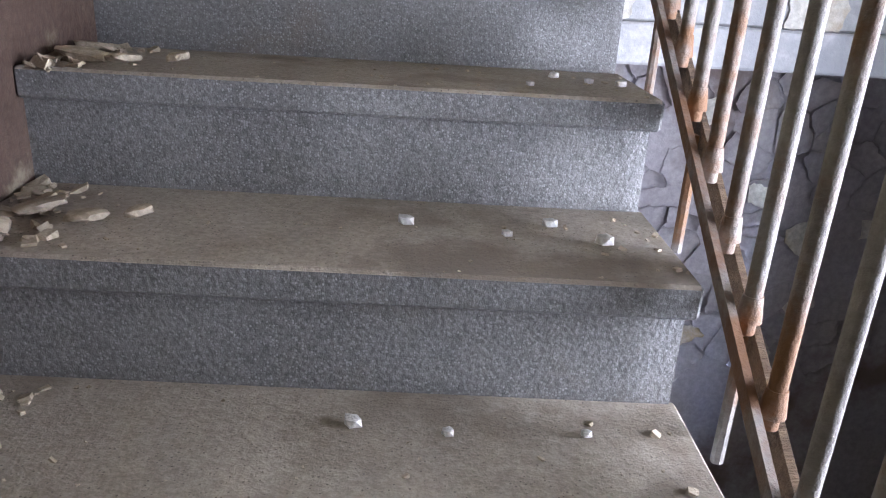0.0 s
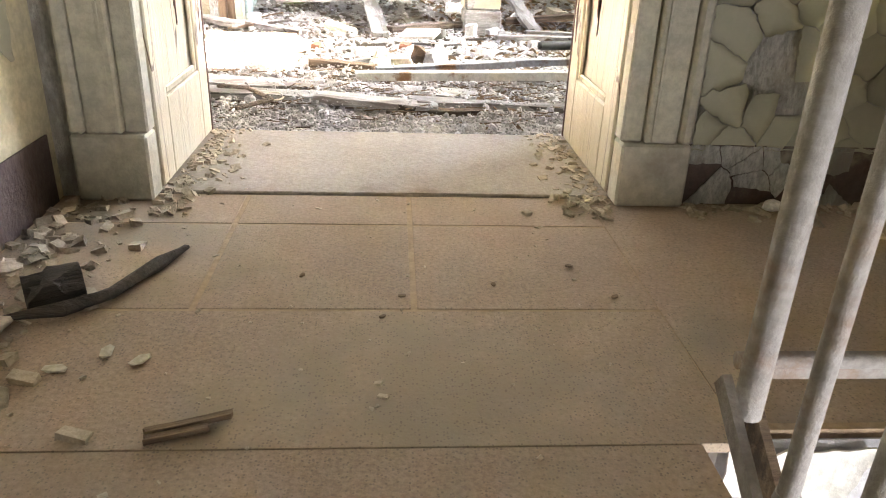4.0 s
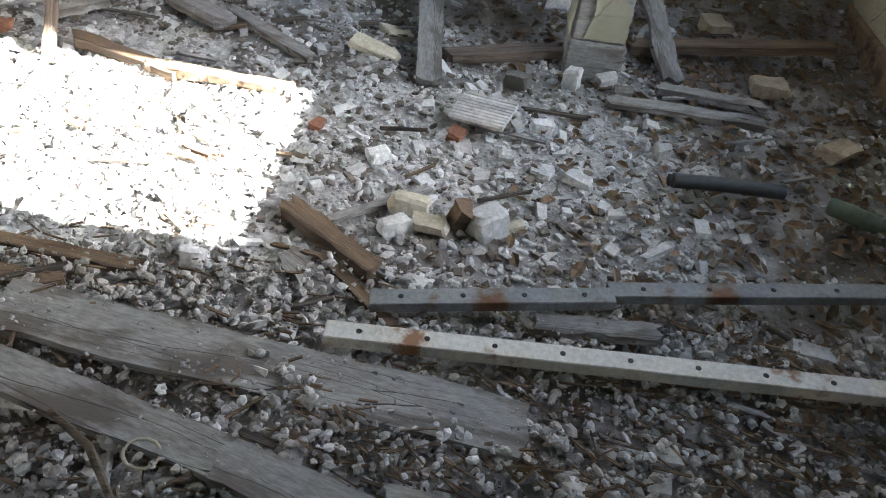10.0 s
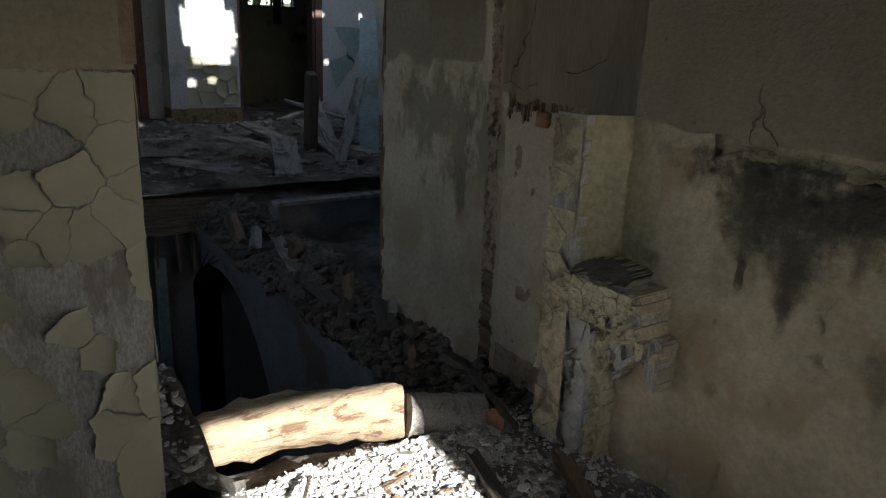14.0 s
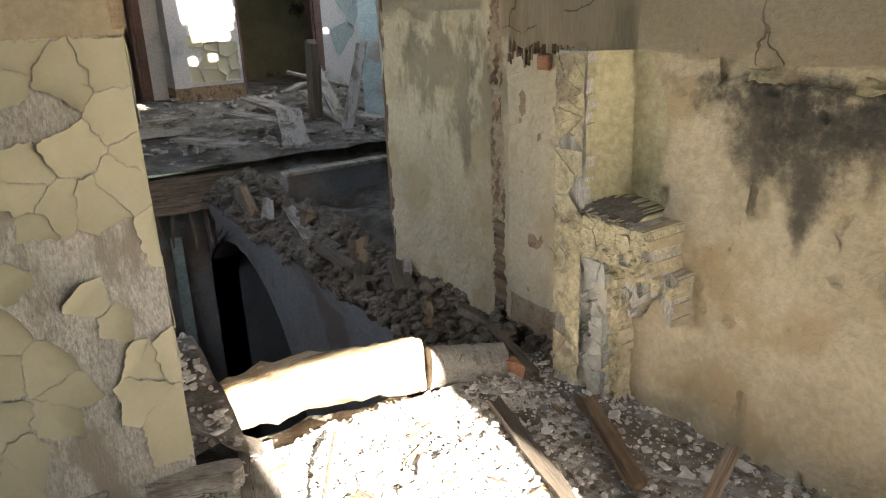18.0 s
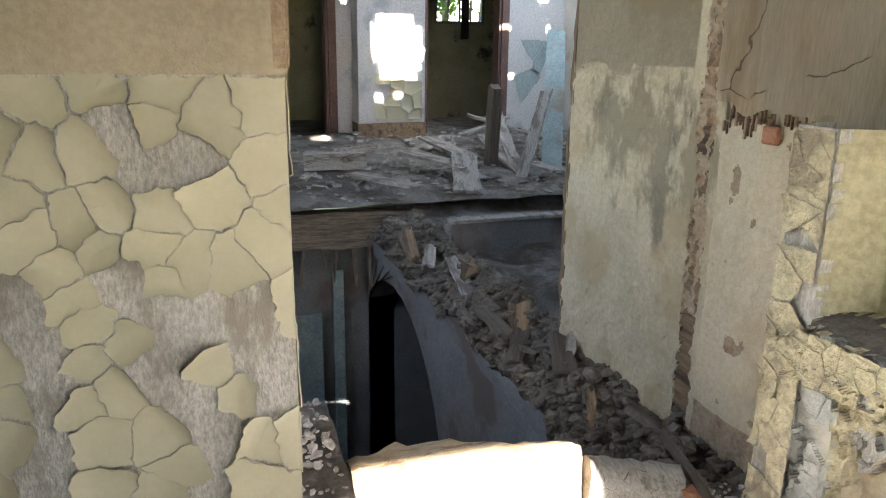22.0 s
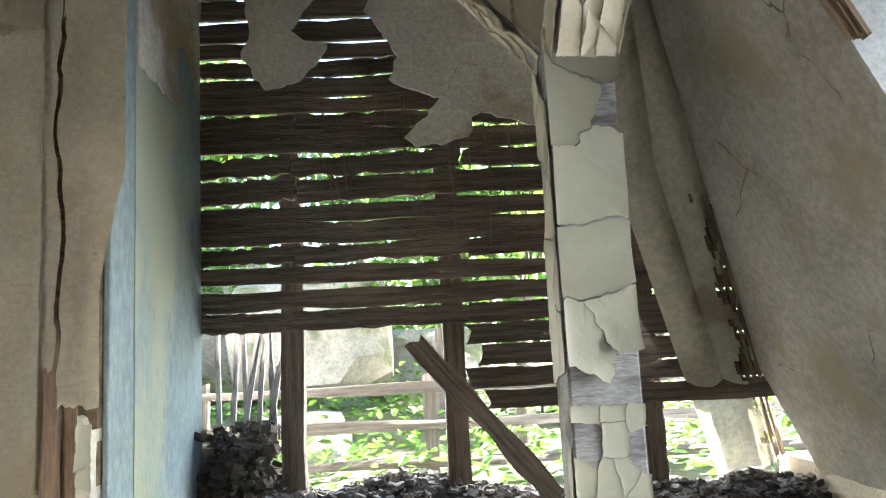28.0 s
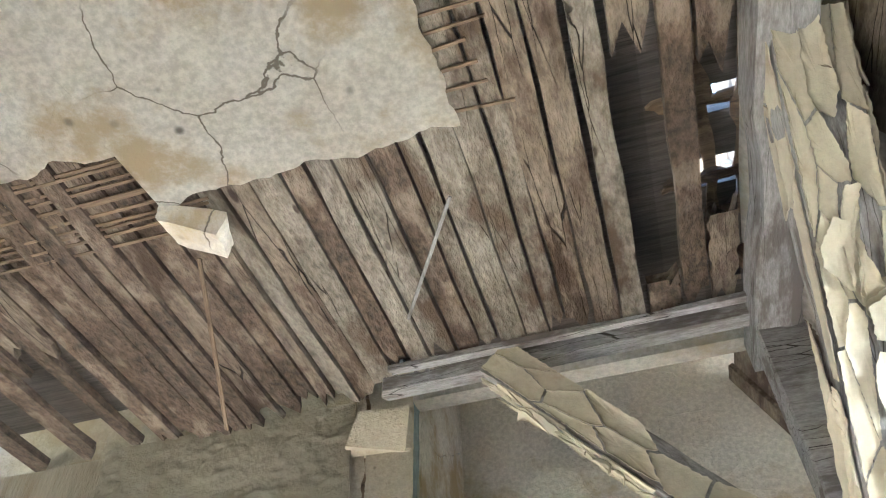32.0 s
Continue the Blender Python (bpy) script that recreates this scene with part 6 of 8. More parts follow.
for k in range(120):
    spots.append((XR - abs(hr.gauss(0, 0.05)) - 0.01, hr.uniform(-0.6, EDGE), 0)), sizes.append(hr.choice((0.006, 0.01, 0.014)))
    spots[-1] = (spots[-1][0], spots[-1][1], stair_floor(spots[-1][1]))
for k in range(420):
    s = hr.choice((-1, 1))
    y = hr.uniform(2.45, 3.05)
    spots.append(((0.45 if s > 0 else -0.47) - s * abs(hr.gauss(0, 0.05)), y, 0.003)), sizes.append(hr.choice((0.008, 0.014, 0.022)))
for k in range(120):
    spots.append((hr.uniform(0.6, 1.6), 2.55 - abs(hr.gauss(0, 0.06)), 0)), sizes.append(hr.choice((0.012, 0.02, 0.03)))
chips("rubble_stairs", spots, sizes, CHIPTAN, "small plaster crumbs on steps and threshold", 0.5, 32)
for k, (x, y, s) in enumerate(((0.332, 1.563, 0.022), (0.345, 1.50, 0.02), (0.195, 1.271, 0.024), (-0.05, 0.98, 0.03), (0.17, 1.0, 0.03), (0.24, 0.93, 0.035), (0.10, 0.95, 0.02), (-0.10, 0.73, 0.03), (0.02, 0.72, 0.02), (0.20, 0.73, 0.018), (0.25, 1.22, 0.02), (0.3, 1.2, 0.025), (0.14, 1.16, 0.018))):
    lump("plaster_pebble", (x, y, stair_floor(y) + 0.3 * s), (s, s * 0.8, s * 0.7), CHIP, "pale plaster pebble lying on a dusty step", "pebble", k, "pebbles on the steps", parts=1)
for k, (x, y, s, a) in enumerate(((-0.50, 1.50, 0.06, 20), (-0.58, 1.46, 0.05, 60), (-0.60, 1.18, 0.10, 10), (-0.52, 1.15, 0.07, 50), (-0.45, 1.2, 0.05, 80), (-0.62, 1.28, 0.08, 0), (-0.58, 0.95, 0.09, 30), (-0.50, 0.92, 0.07, 70), (-0.61, 0.86, 0.08, 15), (-0.44, 0.95, 0.05, 40), (-0.6, 1.9, 0.07, 20), (-0.55, 2.02, 0.06, 75), (-0.62, 2.2, 0.08, 35))):
    lump("plaster_flake", pose(x, y, stair_floor(y) + 0.012, hr.uniform(-8, 8), hr.uniform(-8, 8), a), (s, s * 0.7, 0.018), CHIPTAN, "broken piece of tan plaster by the stair wall", "plaster piece", 40 + k, "plaster pieces by the stair wall", 0.5)
lump("mortar_clod", pose(-0.505, 2.12, 0.02, 5, 0, 30), (0.10, 0.07, 0.07), DIRTWOOD, "grey clod of crumbling mortar on the landing", "clod", 71, rough=0.9, parts=3)
st = tagged(tube("branch", [(-0.55, 2.04, 0.012), (-0.47, 2.06, 0.016), (-0.42, 2.12, 0.012), (-0.385, 2.22, 0.012), (-0.355, 2.29, 0.010)], [0.004, 0.010, 0.008, 0.010, 0.005], DIRTWOOD, None, 8, 0.4, 3), "curved broken branch lying on the landing tiles", "branch")
for k, (a, b) in enumerate((((-0.28, 1.80), (-0.19, 1.83)), ((-0.275, 1.787), (-0.21, 1.806)))):
    timber("wood_splinter", (*a, 0.006), (*b, 0.007), 0.009, 0.007, ROT, "thin brown wood splinter on the landing", "splinter", k, 0.001, 0.003, 3)
for k, (x, y) in enumerate(((-0.43, 1.93), (-0.52, 1.91), (-0.33, 1.95), (-0.38, 1.97))):
    lump("paint_chip", pose(x, y, 0.004, 0, 0, 30 * k), (0.04, 0.02, 0.008), YELLOWCHIP, "yellowish paint chip lying on the landing", "paint chip", 80 + k, "paint chips on the landing", parts=1)
for k, (x, y) in enumerate(((0.012, 2.13), (-0.017, 2.066), (0.16, 2.17), (0.3, 2.24), (0.35, 2.13), (-0.15, 2.2))):
    lump("dirt_crumb", pose(x, y, 0.003, 0, 0, 50 * k), (0.016, 0.009, 0.007), ROT, "dark crumb of dirt on the tiles", "crumb", 90 + k, "crumbs on the landing", parts=1)
lump("white_pebble", (0.79, 2.51, 0.015), (0.045, 0.035, 0.03), CHIP, "white plaster pebble against the plinth", "pebble", 99, parts=2)

# ---- things: timbers of the ruined room ----
post = thing("post", (0.465, 5.20, 0.0), "cream painted timber post with peeling paint", "post")
part("shaft", boxes((-0.088, 0.088, -0.077, 0.077, 0.09, 2.30), bevel=0.006), GREYWOOD, post, "bare grey wood under the paint")
part("upper_shaft", boxes((-0.07, 0.07, -0.06, 0.06, 2.3005, 3.17), bevel=0.006), GREYWOOD, post, "bare grey upper timber")
bm = boxes((-0.10, 0.10, -0.09, 0.09, -0.12, 0.0895), bevel=0.01)
part("plinth", bm, GREYWOOD, post, "bare split foot")
flakes(post, (0.374, 5.122, 0.1), (1, 0, 0), (0, 0, 1), 0.182, 1.25, 0.075, PEEL, lambda x, z, r: r.random() < 0.72, 51, 0.012, aspect=0.7, fill=0.97)
plates(post, (0.374, 5.122, 1.36), (1, 0, 0), (0, 0, 1), 0.182, 0.94, ((0.05, 0.12), (0.14, 0.17), (0.09, 0.34), (0.08, 0.52), (0.16, 0.60), (0.06, 0.74), (0.14, 0.84)), ((0.0, 0.02), (0.18, 0.05), (0.19, 0.70)), PEEL, 53, 0.03)
flakes(post, (0.374, 5.278, 0.1), (0, -1, 0), (0, 0, 1), 0.156, 2.2, 0.11, PEEL, lambda x, z, r: r.random() < 0.75, 52, 0.010, aspect=0.7, fill=0.97)
br = thing("brace", (0.40, 5.15, 2.2), "diagonal timber brace with cream paint curling off", "brace", group="braces of the post")


def painted_timber(nm, a, b, w, h, parent, seed, up=(0, 0, 1)):
    ob = timber(nm, a, b, w, h, GREYWOOD, "", "", seed, 0.008, 0.01, 12, parent, up=up)
    d = (Vector(b) - Vector(a))
    side = d.cross(Vector(up)).normalized()
    top = side.cross(d).normalized()
    L = d.length
    flakes(parent, Vector(a) - side * w / 2 - top * (h / 2 + 0.002), d.normalized(), side, L, w, w * 0.24, PEELTAN, lambda x, z, r: r.random() < 0.85, seed + 60, 0.03, aspect=4.0)
    flakes(parent, Vector(a) - side * w / 2 - top * (h / 2 + 0.002), d.normalized(), side, L, w, w * 0.36, PEELTAN, lambda x, z, r: r.random() < 0.35, seed + 65, 0.04, lift=0.010, fill=0.85, aspect=2.4)
    flakes(parent, Vector(a) - side * (w / 2 + 0.002) + top * (h / 2), d.normalized(), -top, L, h, h * 0.4, PEELTAN, lambda x, z, r: r.random() < 0.9, seed + 61, 0.022, aspect=3.0)
    flakes(parent, Vector(a) + side * (w / 2 + 0.002) - top * (h / 2), d.normalized(), top, L, h, h * 0.4, PEELTAN, lambda x, z, r: r.random() < 0.9, seed + 62, 0.022, aspect=3.0)
    return ob


painted_timber("timber", (0.42, 5.20, 2.28), (-0.40, 5.16, 3.16), 0.10, 0.13, br, 5)
br2 = thing("brace", (0.465, 5.1, 2.2), "diagonal timber brace with long strips of peeling paint", "brace", group="braces of the post")
painted_timber("timber", (0.465, 5.11, 2.24), (0.50, 4.18, 3.16), 0.15, 0.13, br2, 8)
cb = thing("ceiling_beam", (0, 5.18, 3.1), "long grey beam under the ends of the ceiling boards", "beam")
timber("timber", (-0.80, 5.20, 3.17), (0.62, 5.16, 3.165), 0.06, 0.05, GREYWOOD, "", "", 12, 0.006, 0.02, 12, cb)
timber("plate", (-0.75, 5.12, 3.185), (0.40, 5.09, 3.17), 0.03, 0.02, GREYWOOD, "", "", 13, 0.003, 0.01, 8, cb)
timber("eaves_beam", (0.47, 3.05, 3.14), (0.47, 5.35, 3.13), 0.12, 0.12, GREYWOOD, "thick grey beam carrying the sloping ceiling", "beam", 14, 0.012, 0.02, 14)
rp = thing("rotten_post", (-0.865, 5.42, -0.1), "split brown rotten door post beside the blue wall", "post")
for k, (x0, x1, y0, z1) in enumerate(((-0.938, -0.893, 5.305, 1.62), (-0.892, -0.852, 5.315, 1.45), (-0.850, -0.812, 5.30, 1.36))):
    timber("timber", ((x0 + x1) / 2, y0 + 0.05, -0.1), ((x0 + x1) / 2, y0 + 0.05, z1), x1 - x0, 0.10, GREYPAINT if k == 2 else ROT, "", "", 70 + k, 0.0022, 0.03, 16, rp, up=(0, 1, 0))
flakes(rp, (-0.850, 5.299, 0.0), (1, 0, 0), (0, 0, 1), 0.04, 1.36, 0.06, PEEL, lambda x, z, r: r.random() < 0.6, 74, 0.008, aspect=0.6, fill=0.97)
def crack_x(z):
    return -0.905 + 0.02 * fbm(z, 0.0, 2.5, 5) + 0.010 * fbm(z, 0.0, 11, 6)


def strip_edge(x0, x1, z0, z1):
    """A plaster strip between two ragged edges x0(z) and x1(z)."""
    ob = sheet(10, 90, lambda u, v: (x0(z0 + (z1 - z0) * v) + (x1(z0 + (z1 - z0) * v) - x0(z0 + (z1 - z0) * v)) * u, 5.302 + 0.003 * fbm(u * 0.1, z0 + (z1 - z0) * v, 5.0, 2), z0 + (z1 - z0) * v - (0.03 * fbm(u, 0, 3.0, 8) if v == 0 else 0)), "cracked_plaster", BEIGE, solid=-0.02)
    ob.parent = rp
    ob.matrix_parent_inverse = rp.matrix_world.inverted()
    ob["label"] = "plaster strip still clinging to the post"


strip_edge(lambda z: crack_x(z) + 0.007 + 0.006 * abs(fbm(z, 1, 7, 9)), lambda z: -0.797 + 0.064 * max(0.0, min(1.0, (z - 1.72) / 0.3)) + 0.006 * fbm(z, 2, 6, 9), 1.40, 3.35)
strip_edge(lambda z: -0.947, lambda z: crack_x(z) - 0.004, 1.50, 3.35)
strip_edge(lambda z: -0.90 + 0.01 * fbm(z, 3, 5, 1), lambda z: -0.845 + 0.012 * fbm(z, 3, 5, 2), 2.45, 3.12)
part("core", boxes((-0.07, 0.052, -0.085, 0.10, 1.3, 3.35)), ROT, rp)
part("side_facing", boxes((0.054, 0.072, -0.06, 0.115, 0.0, 4.1), bevel=0.003), BLUE, rp, "blue painted side facing")

# plaster left hanging by the ceiling's corner
shard("hanging_plaster", pose(-1.02, 4.33, HEADROOM - 0.05, 10, 15, 20), (0.20, 0.15, 0.07), CEILWHITE, "lump of white plaster hanging from broken laths", "plaster piece", 140)
timber("hanging_lath", (-1.06, 4.42, HEADROOM - 0.06), (-1.22, 4.95, HEADROOM - 0.25), 0.012, 0.006, ROT, "loose lath hanging under the ceiling boards", "lath", 141, 0.001, 0.002, 5)
timber("hanging_lath", (-0.35, 4.45, HEADROOM - 0.02), (-0.6, 4.85, HEADROOM - 0.05), 0.010, 0.006, GREYWOOD, "loose lath hanging under the ceiling boards", "lath", 142, 0.001, 0.002, 5)
shard("wall_top_plaster", pose(-0.83, 5.29, 3.06, 0, 8, 0), (0.26, 0.05, 0.18), BEIGE, "pale plaster piece at the wall's top corner", "plaster piece", 143)

# ---- things: lattice wall of the veranda ----
lattice = structure(new("wall_lattice"), "outer wall of dark rotten boards with gaps of daylight", "wall")
lr = random.Random(9)
z, k = 1.60, 0
while z < 4.0:
    h = lr.uniform(0.06, 0.092)
    g = lr.choice((0.006, 0.008, 0.012, 0.016, 0.024))
    cuts = [-0.80, -0.43 + lr.uniform(-0.02, 0.02), 0.22 + lr.uniform(-0.03, 0.03), 1.50] if lr.random() < 0.6 else [-0.80, 1.50]
    for a, b in zip(cuts, cuts[1:]):
        tl = lr.uniform(-0.01, 0.01)
        timber("board", (a, 6.21, z + h / 2 - tl), (b - 0.006, 6.21, z + h / 2 + tl), h, 0.022, DARKWOOD, "", "", k, 0.006, 0.006, 22, lattice, up=(0, 1, 0))
        k += 1
    z += h + g
for x, z0 in ((-0.455, 0.85), (0.17, 0.85), (0.92, 0.85)):
    timber("stud", (x, 6.27, z0), (x, 6.27, 4.0), 0.085, 0.07, DARKWOOD, "", "", k, 0.006, 0.0, 10, lattice, up=(0, 1, 0))
    k += 1
for z in (1.30, 1.385, 1.47, 1.555):
    timber("board", (0.25 + 0.03 * math.sin(z * 40), 6.22, z), (1.50, 6.22, z), 0.078, 0.022, DARKWOOD, "", "", k, 0.006, 0.02, 10, lattice, up=(0, 1, 0))
    k += 1
for j in range(46):
    x = lr.uniform(-0.35, 0.45)
    z0 = lr.uniform(2.2, 3.0)
    timber("reed", (x, 6.185, z0), (x + lr.uniform(-0.02, 0.06), 6.18, z0 - lr.uniform(0.1, 0.45)), 0.004, 0.004, ROT, "", "", j, 0.0005, 0, 3, lattice, up=(0, 1, 0))
timber("fallen_strut", (0.02, 6.12, 1.53), (0.48, 6.0, 0.98), 0.075, 0.06, DARKWOOD, "dark strut fallen across the lattice opening", "strut", 91, 0.006, 0.02, 10, up=(0, 1, 0))
timber("sill_beam", (-0.78, 6.10, 0.85), (1.5, 6.10, 0.81), 0.12, 0.07, DIRTWOOD, "dark rotten sill beam lying on the parapet", "beam", 92, 0.02, 0.03, 22)
timber("lower_rail", (-0.78, 6.05, 0.745), (1.5, 6.05, 0.70), 0.05, 0.045, DARKWOOD, "thin dark weathered rail along the parapet", "rail", 93, 0.006, 0.01, 16)
spots, sizes = [], []
cr = random.Random(44)
for j in range(2200):
    x = cr.uniform(-0.78, 1.5)
    spots.append((x, cr.uniform(6.06, 6.42), 0.90 + max(0, 0.16 - 0.35 * abs(x + 0.62)) * cr.random() + 0.02 * cr.random())), sizes.append(cr.choice((0.012, 0.02, 0.03, 0.045)))
chips("rubble_sill", spots, sizes, SOIL, "dark mouldered debris heaped on the sill", 0.6, 45)
spots, sizes = [], []
for j in range(420):
    spots.append((cr.uniform(-0.78, -0.52), cr.uniform(6.1, 6.4), cr.uniform(0.95, 1.25))), sizes.append(cr.choice((0.02, 0.03, 0.05)))
heap = sheet(70, 14, lambda u, v: (-0.80 + 2.3 * u, 6.08 + 0.36 * v, 0.86 + math.sin(math.pi * v) ** 0.6 * (0.07 + 0.26 * math.exp(-((u * 2.3 - 0.06) / 0.20) ** 2) + 0.09 * math.exp(-((u * 2.3 - 0.75) / 0.3) ** 2) + 0.05 * fbm(2.3 * u, 0.4 * v, 5.0, 41))), "debris_heap", SOIL)
sp2, sz2 = [], []
for j in range(2600):
    u, v = cr.random(), cr.random()
    sp2.append((-0.80 + 2.3 * u, 6.08 + 0.36 * v, 0.87 + math.sin(math.pi * v) ** 0.6 * (0.07 + 0.26 * math.exp(-((u * 2.3 - 0.06) / 0.20) ** 2) + 0.09 * math.exp(-((u * 2.3 - 0.75) / 0.3) ** 2) + 0.05 * fbm(2.3 * u, 0.4 * v, 5.0, 41)))), sz2.append(cr.choice((0.008, 0.014, 0.02, 0.035)))
chips("litter_sill", sp2, sz2, DIRTCHIP, "rotten wood crumbs and mortar on the sill heap", 0.7, 47)
structure(heap, "dark mouldered earth heaped along the sill", "debris")
chips("rubble_sill_heap", spots, sizes, SOIL, "heap of dark debris in the sill corner", 0.8, 46)
for j in range(7):
    x = -0.75 + 0.035 * j
    timber("fallen_lath", (x, 6.3, 1.05 + 0.02 * j), (x - 0.03 + 0.05 * (j % 3), 6.38, 1.62), 0.02, 0.012, GREYWOOD, "broken lath leaning in the opening's corner", "lath", 150 + j, 0.002, 0.005, 4, group="laths in the corner", up=(0, 1, 0))
pipe = thing("water_pipe", (-0.70, 5.95, 0.0), "bent white painted water pipe by the blue wall", "pipe")
p1 = tube("pipe", [(0, 0, 0), (0, -0.0, 0.45), (-0.0, 0.0, 0.50), (0.05, 0.02, 0.60), (0.09, 0.06, 0.665), (0.16, 0.08, 0.66), (0.34, 0.08, 0.60)], 0.014, GREYPAINT, pipe, 10)
p2 = tube("pipe", [(-0.03, -0.2, 0.02), (0.06, -0.1, 0.14), (0.12, -0.04, 0.16), (0.4, 0.02, 0.14)], 0.014, GREYPAINT, pipe, 10)
bm = bmesh.new()
rod(bm, (0, 0, 0.47), (0, 0, 0.53), 0.02)
part("joint", bm, METAL, pipe)
sl = lump("stone_slab", pose(-0.42, 6.0, 0.30, 80, 0, 5), (0.42, 0.36, 0.11), STONE, "grey stone slab leaning against the parapet", "slab", 61, rough=0.15, parts=3)

# ---- things: rubble on the room's floor ----


def scatter(n, x0, x1, y0, y1, sizes, dens=None, lift=0.0, seed=1):
    g = random.Random(seed)
    sp, sz = [], []
    while len(sp) < n:
        x, y = g.uniform(x0, x1), g.uniform(y0, y1)
        if dens and g.random() > dens(x, y):
            continue
        s = g.choice(sizes)
        sp.append((x, y, floor_z(x, y) + lift * s)), sz.append(s)
    return sp, sz


# The sun patch: whiter, dirt-free rubble here adds to its brightness.
def in_sun(x, y):
    return -2.35 < x < -0.45 and 3.95 < y < 4.72


def white_density(x, y):
    d = 0.35 + 0.65 * max(0.0, 1 - abs(y - 4.5) / 0.9)
    if x > 0.7:
        d *= 0.35
    if y < 3.75:
        d *= 0.75
    if -2.4 < x < -0.4 and 3.9 < y < 4.75:
        d = max(d, 1.2)
    return d * (0.55 + 0.8 * max(0.0, fbm(x, y, 2.5, 21) + 0.3))


sp, sz = scatter(27000, -2.35, 1.5, 3.1, 6.0, (0.005, 0.006, 0.007, 0.009, 0.009, 0.012, 0.012, 0.016, 0.022, 0.032), white_density, 0, 51)
chips("rubble_white", sp, sz, CHIP, "broken white plaster chips strewn over the floor", 0.7, 51, stones=True)
sp, sz = scatter(520, -2.3, 1.4, 3.2, 5.9, (0.03, 0.036, 0.045, 0.06), white_density, 0.1, 52)
chips("rubble_white_coarse", sp, sz, CHIP, "larger broken plaster pieces on the floor", 0.42, 52)
sp, sz = scatter(14000, -2.6, 1.52, 3.07, 6.05, (0.004, 0.006, 0.008, 0.012, 0.018, 0.028), lambda x, y: 0.3 if y < 3.34 else 0.8 if y < 3.9 else 0.0 if in_sun(x, y) else 0.5, 0, 53)
chips("rubble_dirt", sp, sz, DIRTCHIP, "brown grit and mortar crumbs over the floor", 0.6, 53)
sp, sz = scatter(500, -2.3, 1.5, 3.1, 6.0, (0.02, 0.03, 0.045), lambda x, y: 0.0 if in_sun(x, y) else 0.4 + 0.5 * (y > 5.0), 0.2, 54)
chips("rubble_dirt_coarse", sp, sz, DIRTCHIP, "dark lumps of rotten wood and mortar", 0.5, 54, stones=True)


def leaves(name, spots, size, material, label, seed):
    """Dry leaves: small bent blades, one mesh of stuff."""
    g = random.Random(seed)
    vs, fs = [], []
    for p in spots:
        m = Matrix.Translation(p) @ Euler((g.uniform(-0.6, 0.6), g.uniform(-0.6, 0.6), g.uniform(0, 6.28))).to_matrix().to_4x4()
        s = size * g.uniform(0.6, 1.3)
        c = g.uniform(0.1, 0.5) * s
        k = len(vs)
        vs += [m @ Vector(v) for v in ((-s, 0, c * 0.4), (-0.3 * s, -0.5 * s, c), (0.5 * s, -0.4 * s, c * 0.8), (s, 0, 0), (0.5 * s, 0.4 * s, c), (-0.3 * s, 0.5 * s, c * 0.8), (0, 0, 0))]
        fs += [(k, k + 1, k + 6), (k + 1, k + 2, k + 6), (k + 2, k + 3, k + 6), (k + 3, k + 4, k + 6), (k + 4, k + 5, k + 6), (k + 5, k, k + 6)]
    me = bpy.data.meshes.new(name)
    me.from_pydata([tuple(v) for v in vs], [], fs)
    me.materials.append(material)
    return tagged(new(name, me), label, "leaves", kind="stuff")


g = random.Random(77)
sp = []
while len(sp) < 1500:
    x, y = g.uniform(0.1, 1.5), g.uniform(3.1, 5.9)
    if g.random() < (x - 0.1) / 1.2 + (0.3 if y > 5.2 else 0):
        sp.append((x, y, floor_z(x, y) + 0.012))
leaves("leaf_litter", sp, 0.024, LEAFLITTER, "dry brown leaves drifted along the east side", 78)

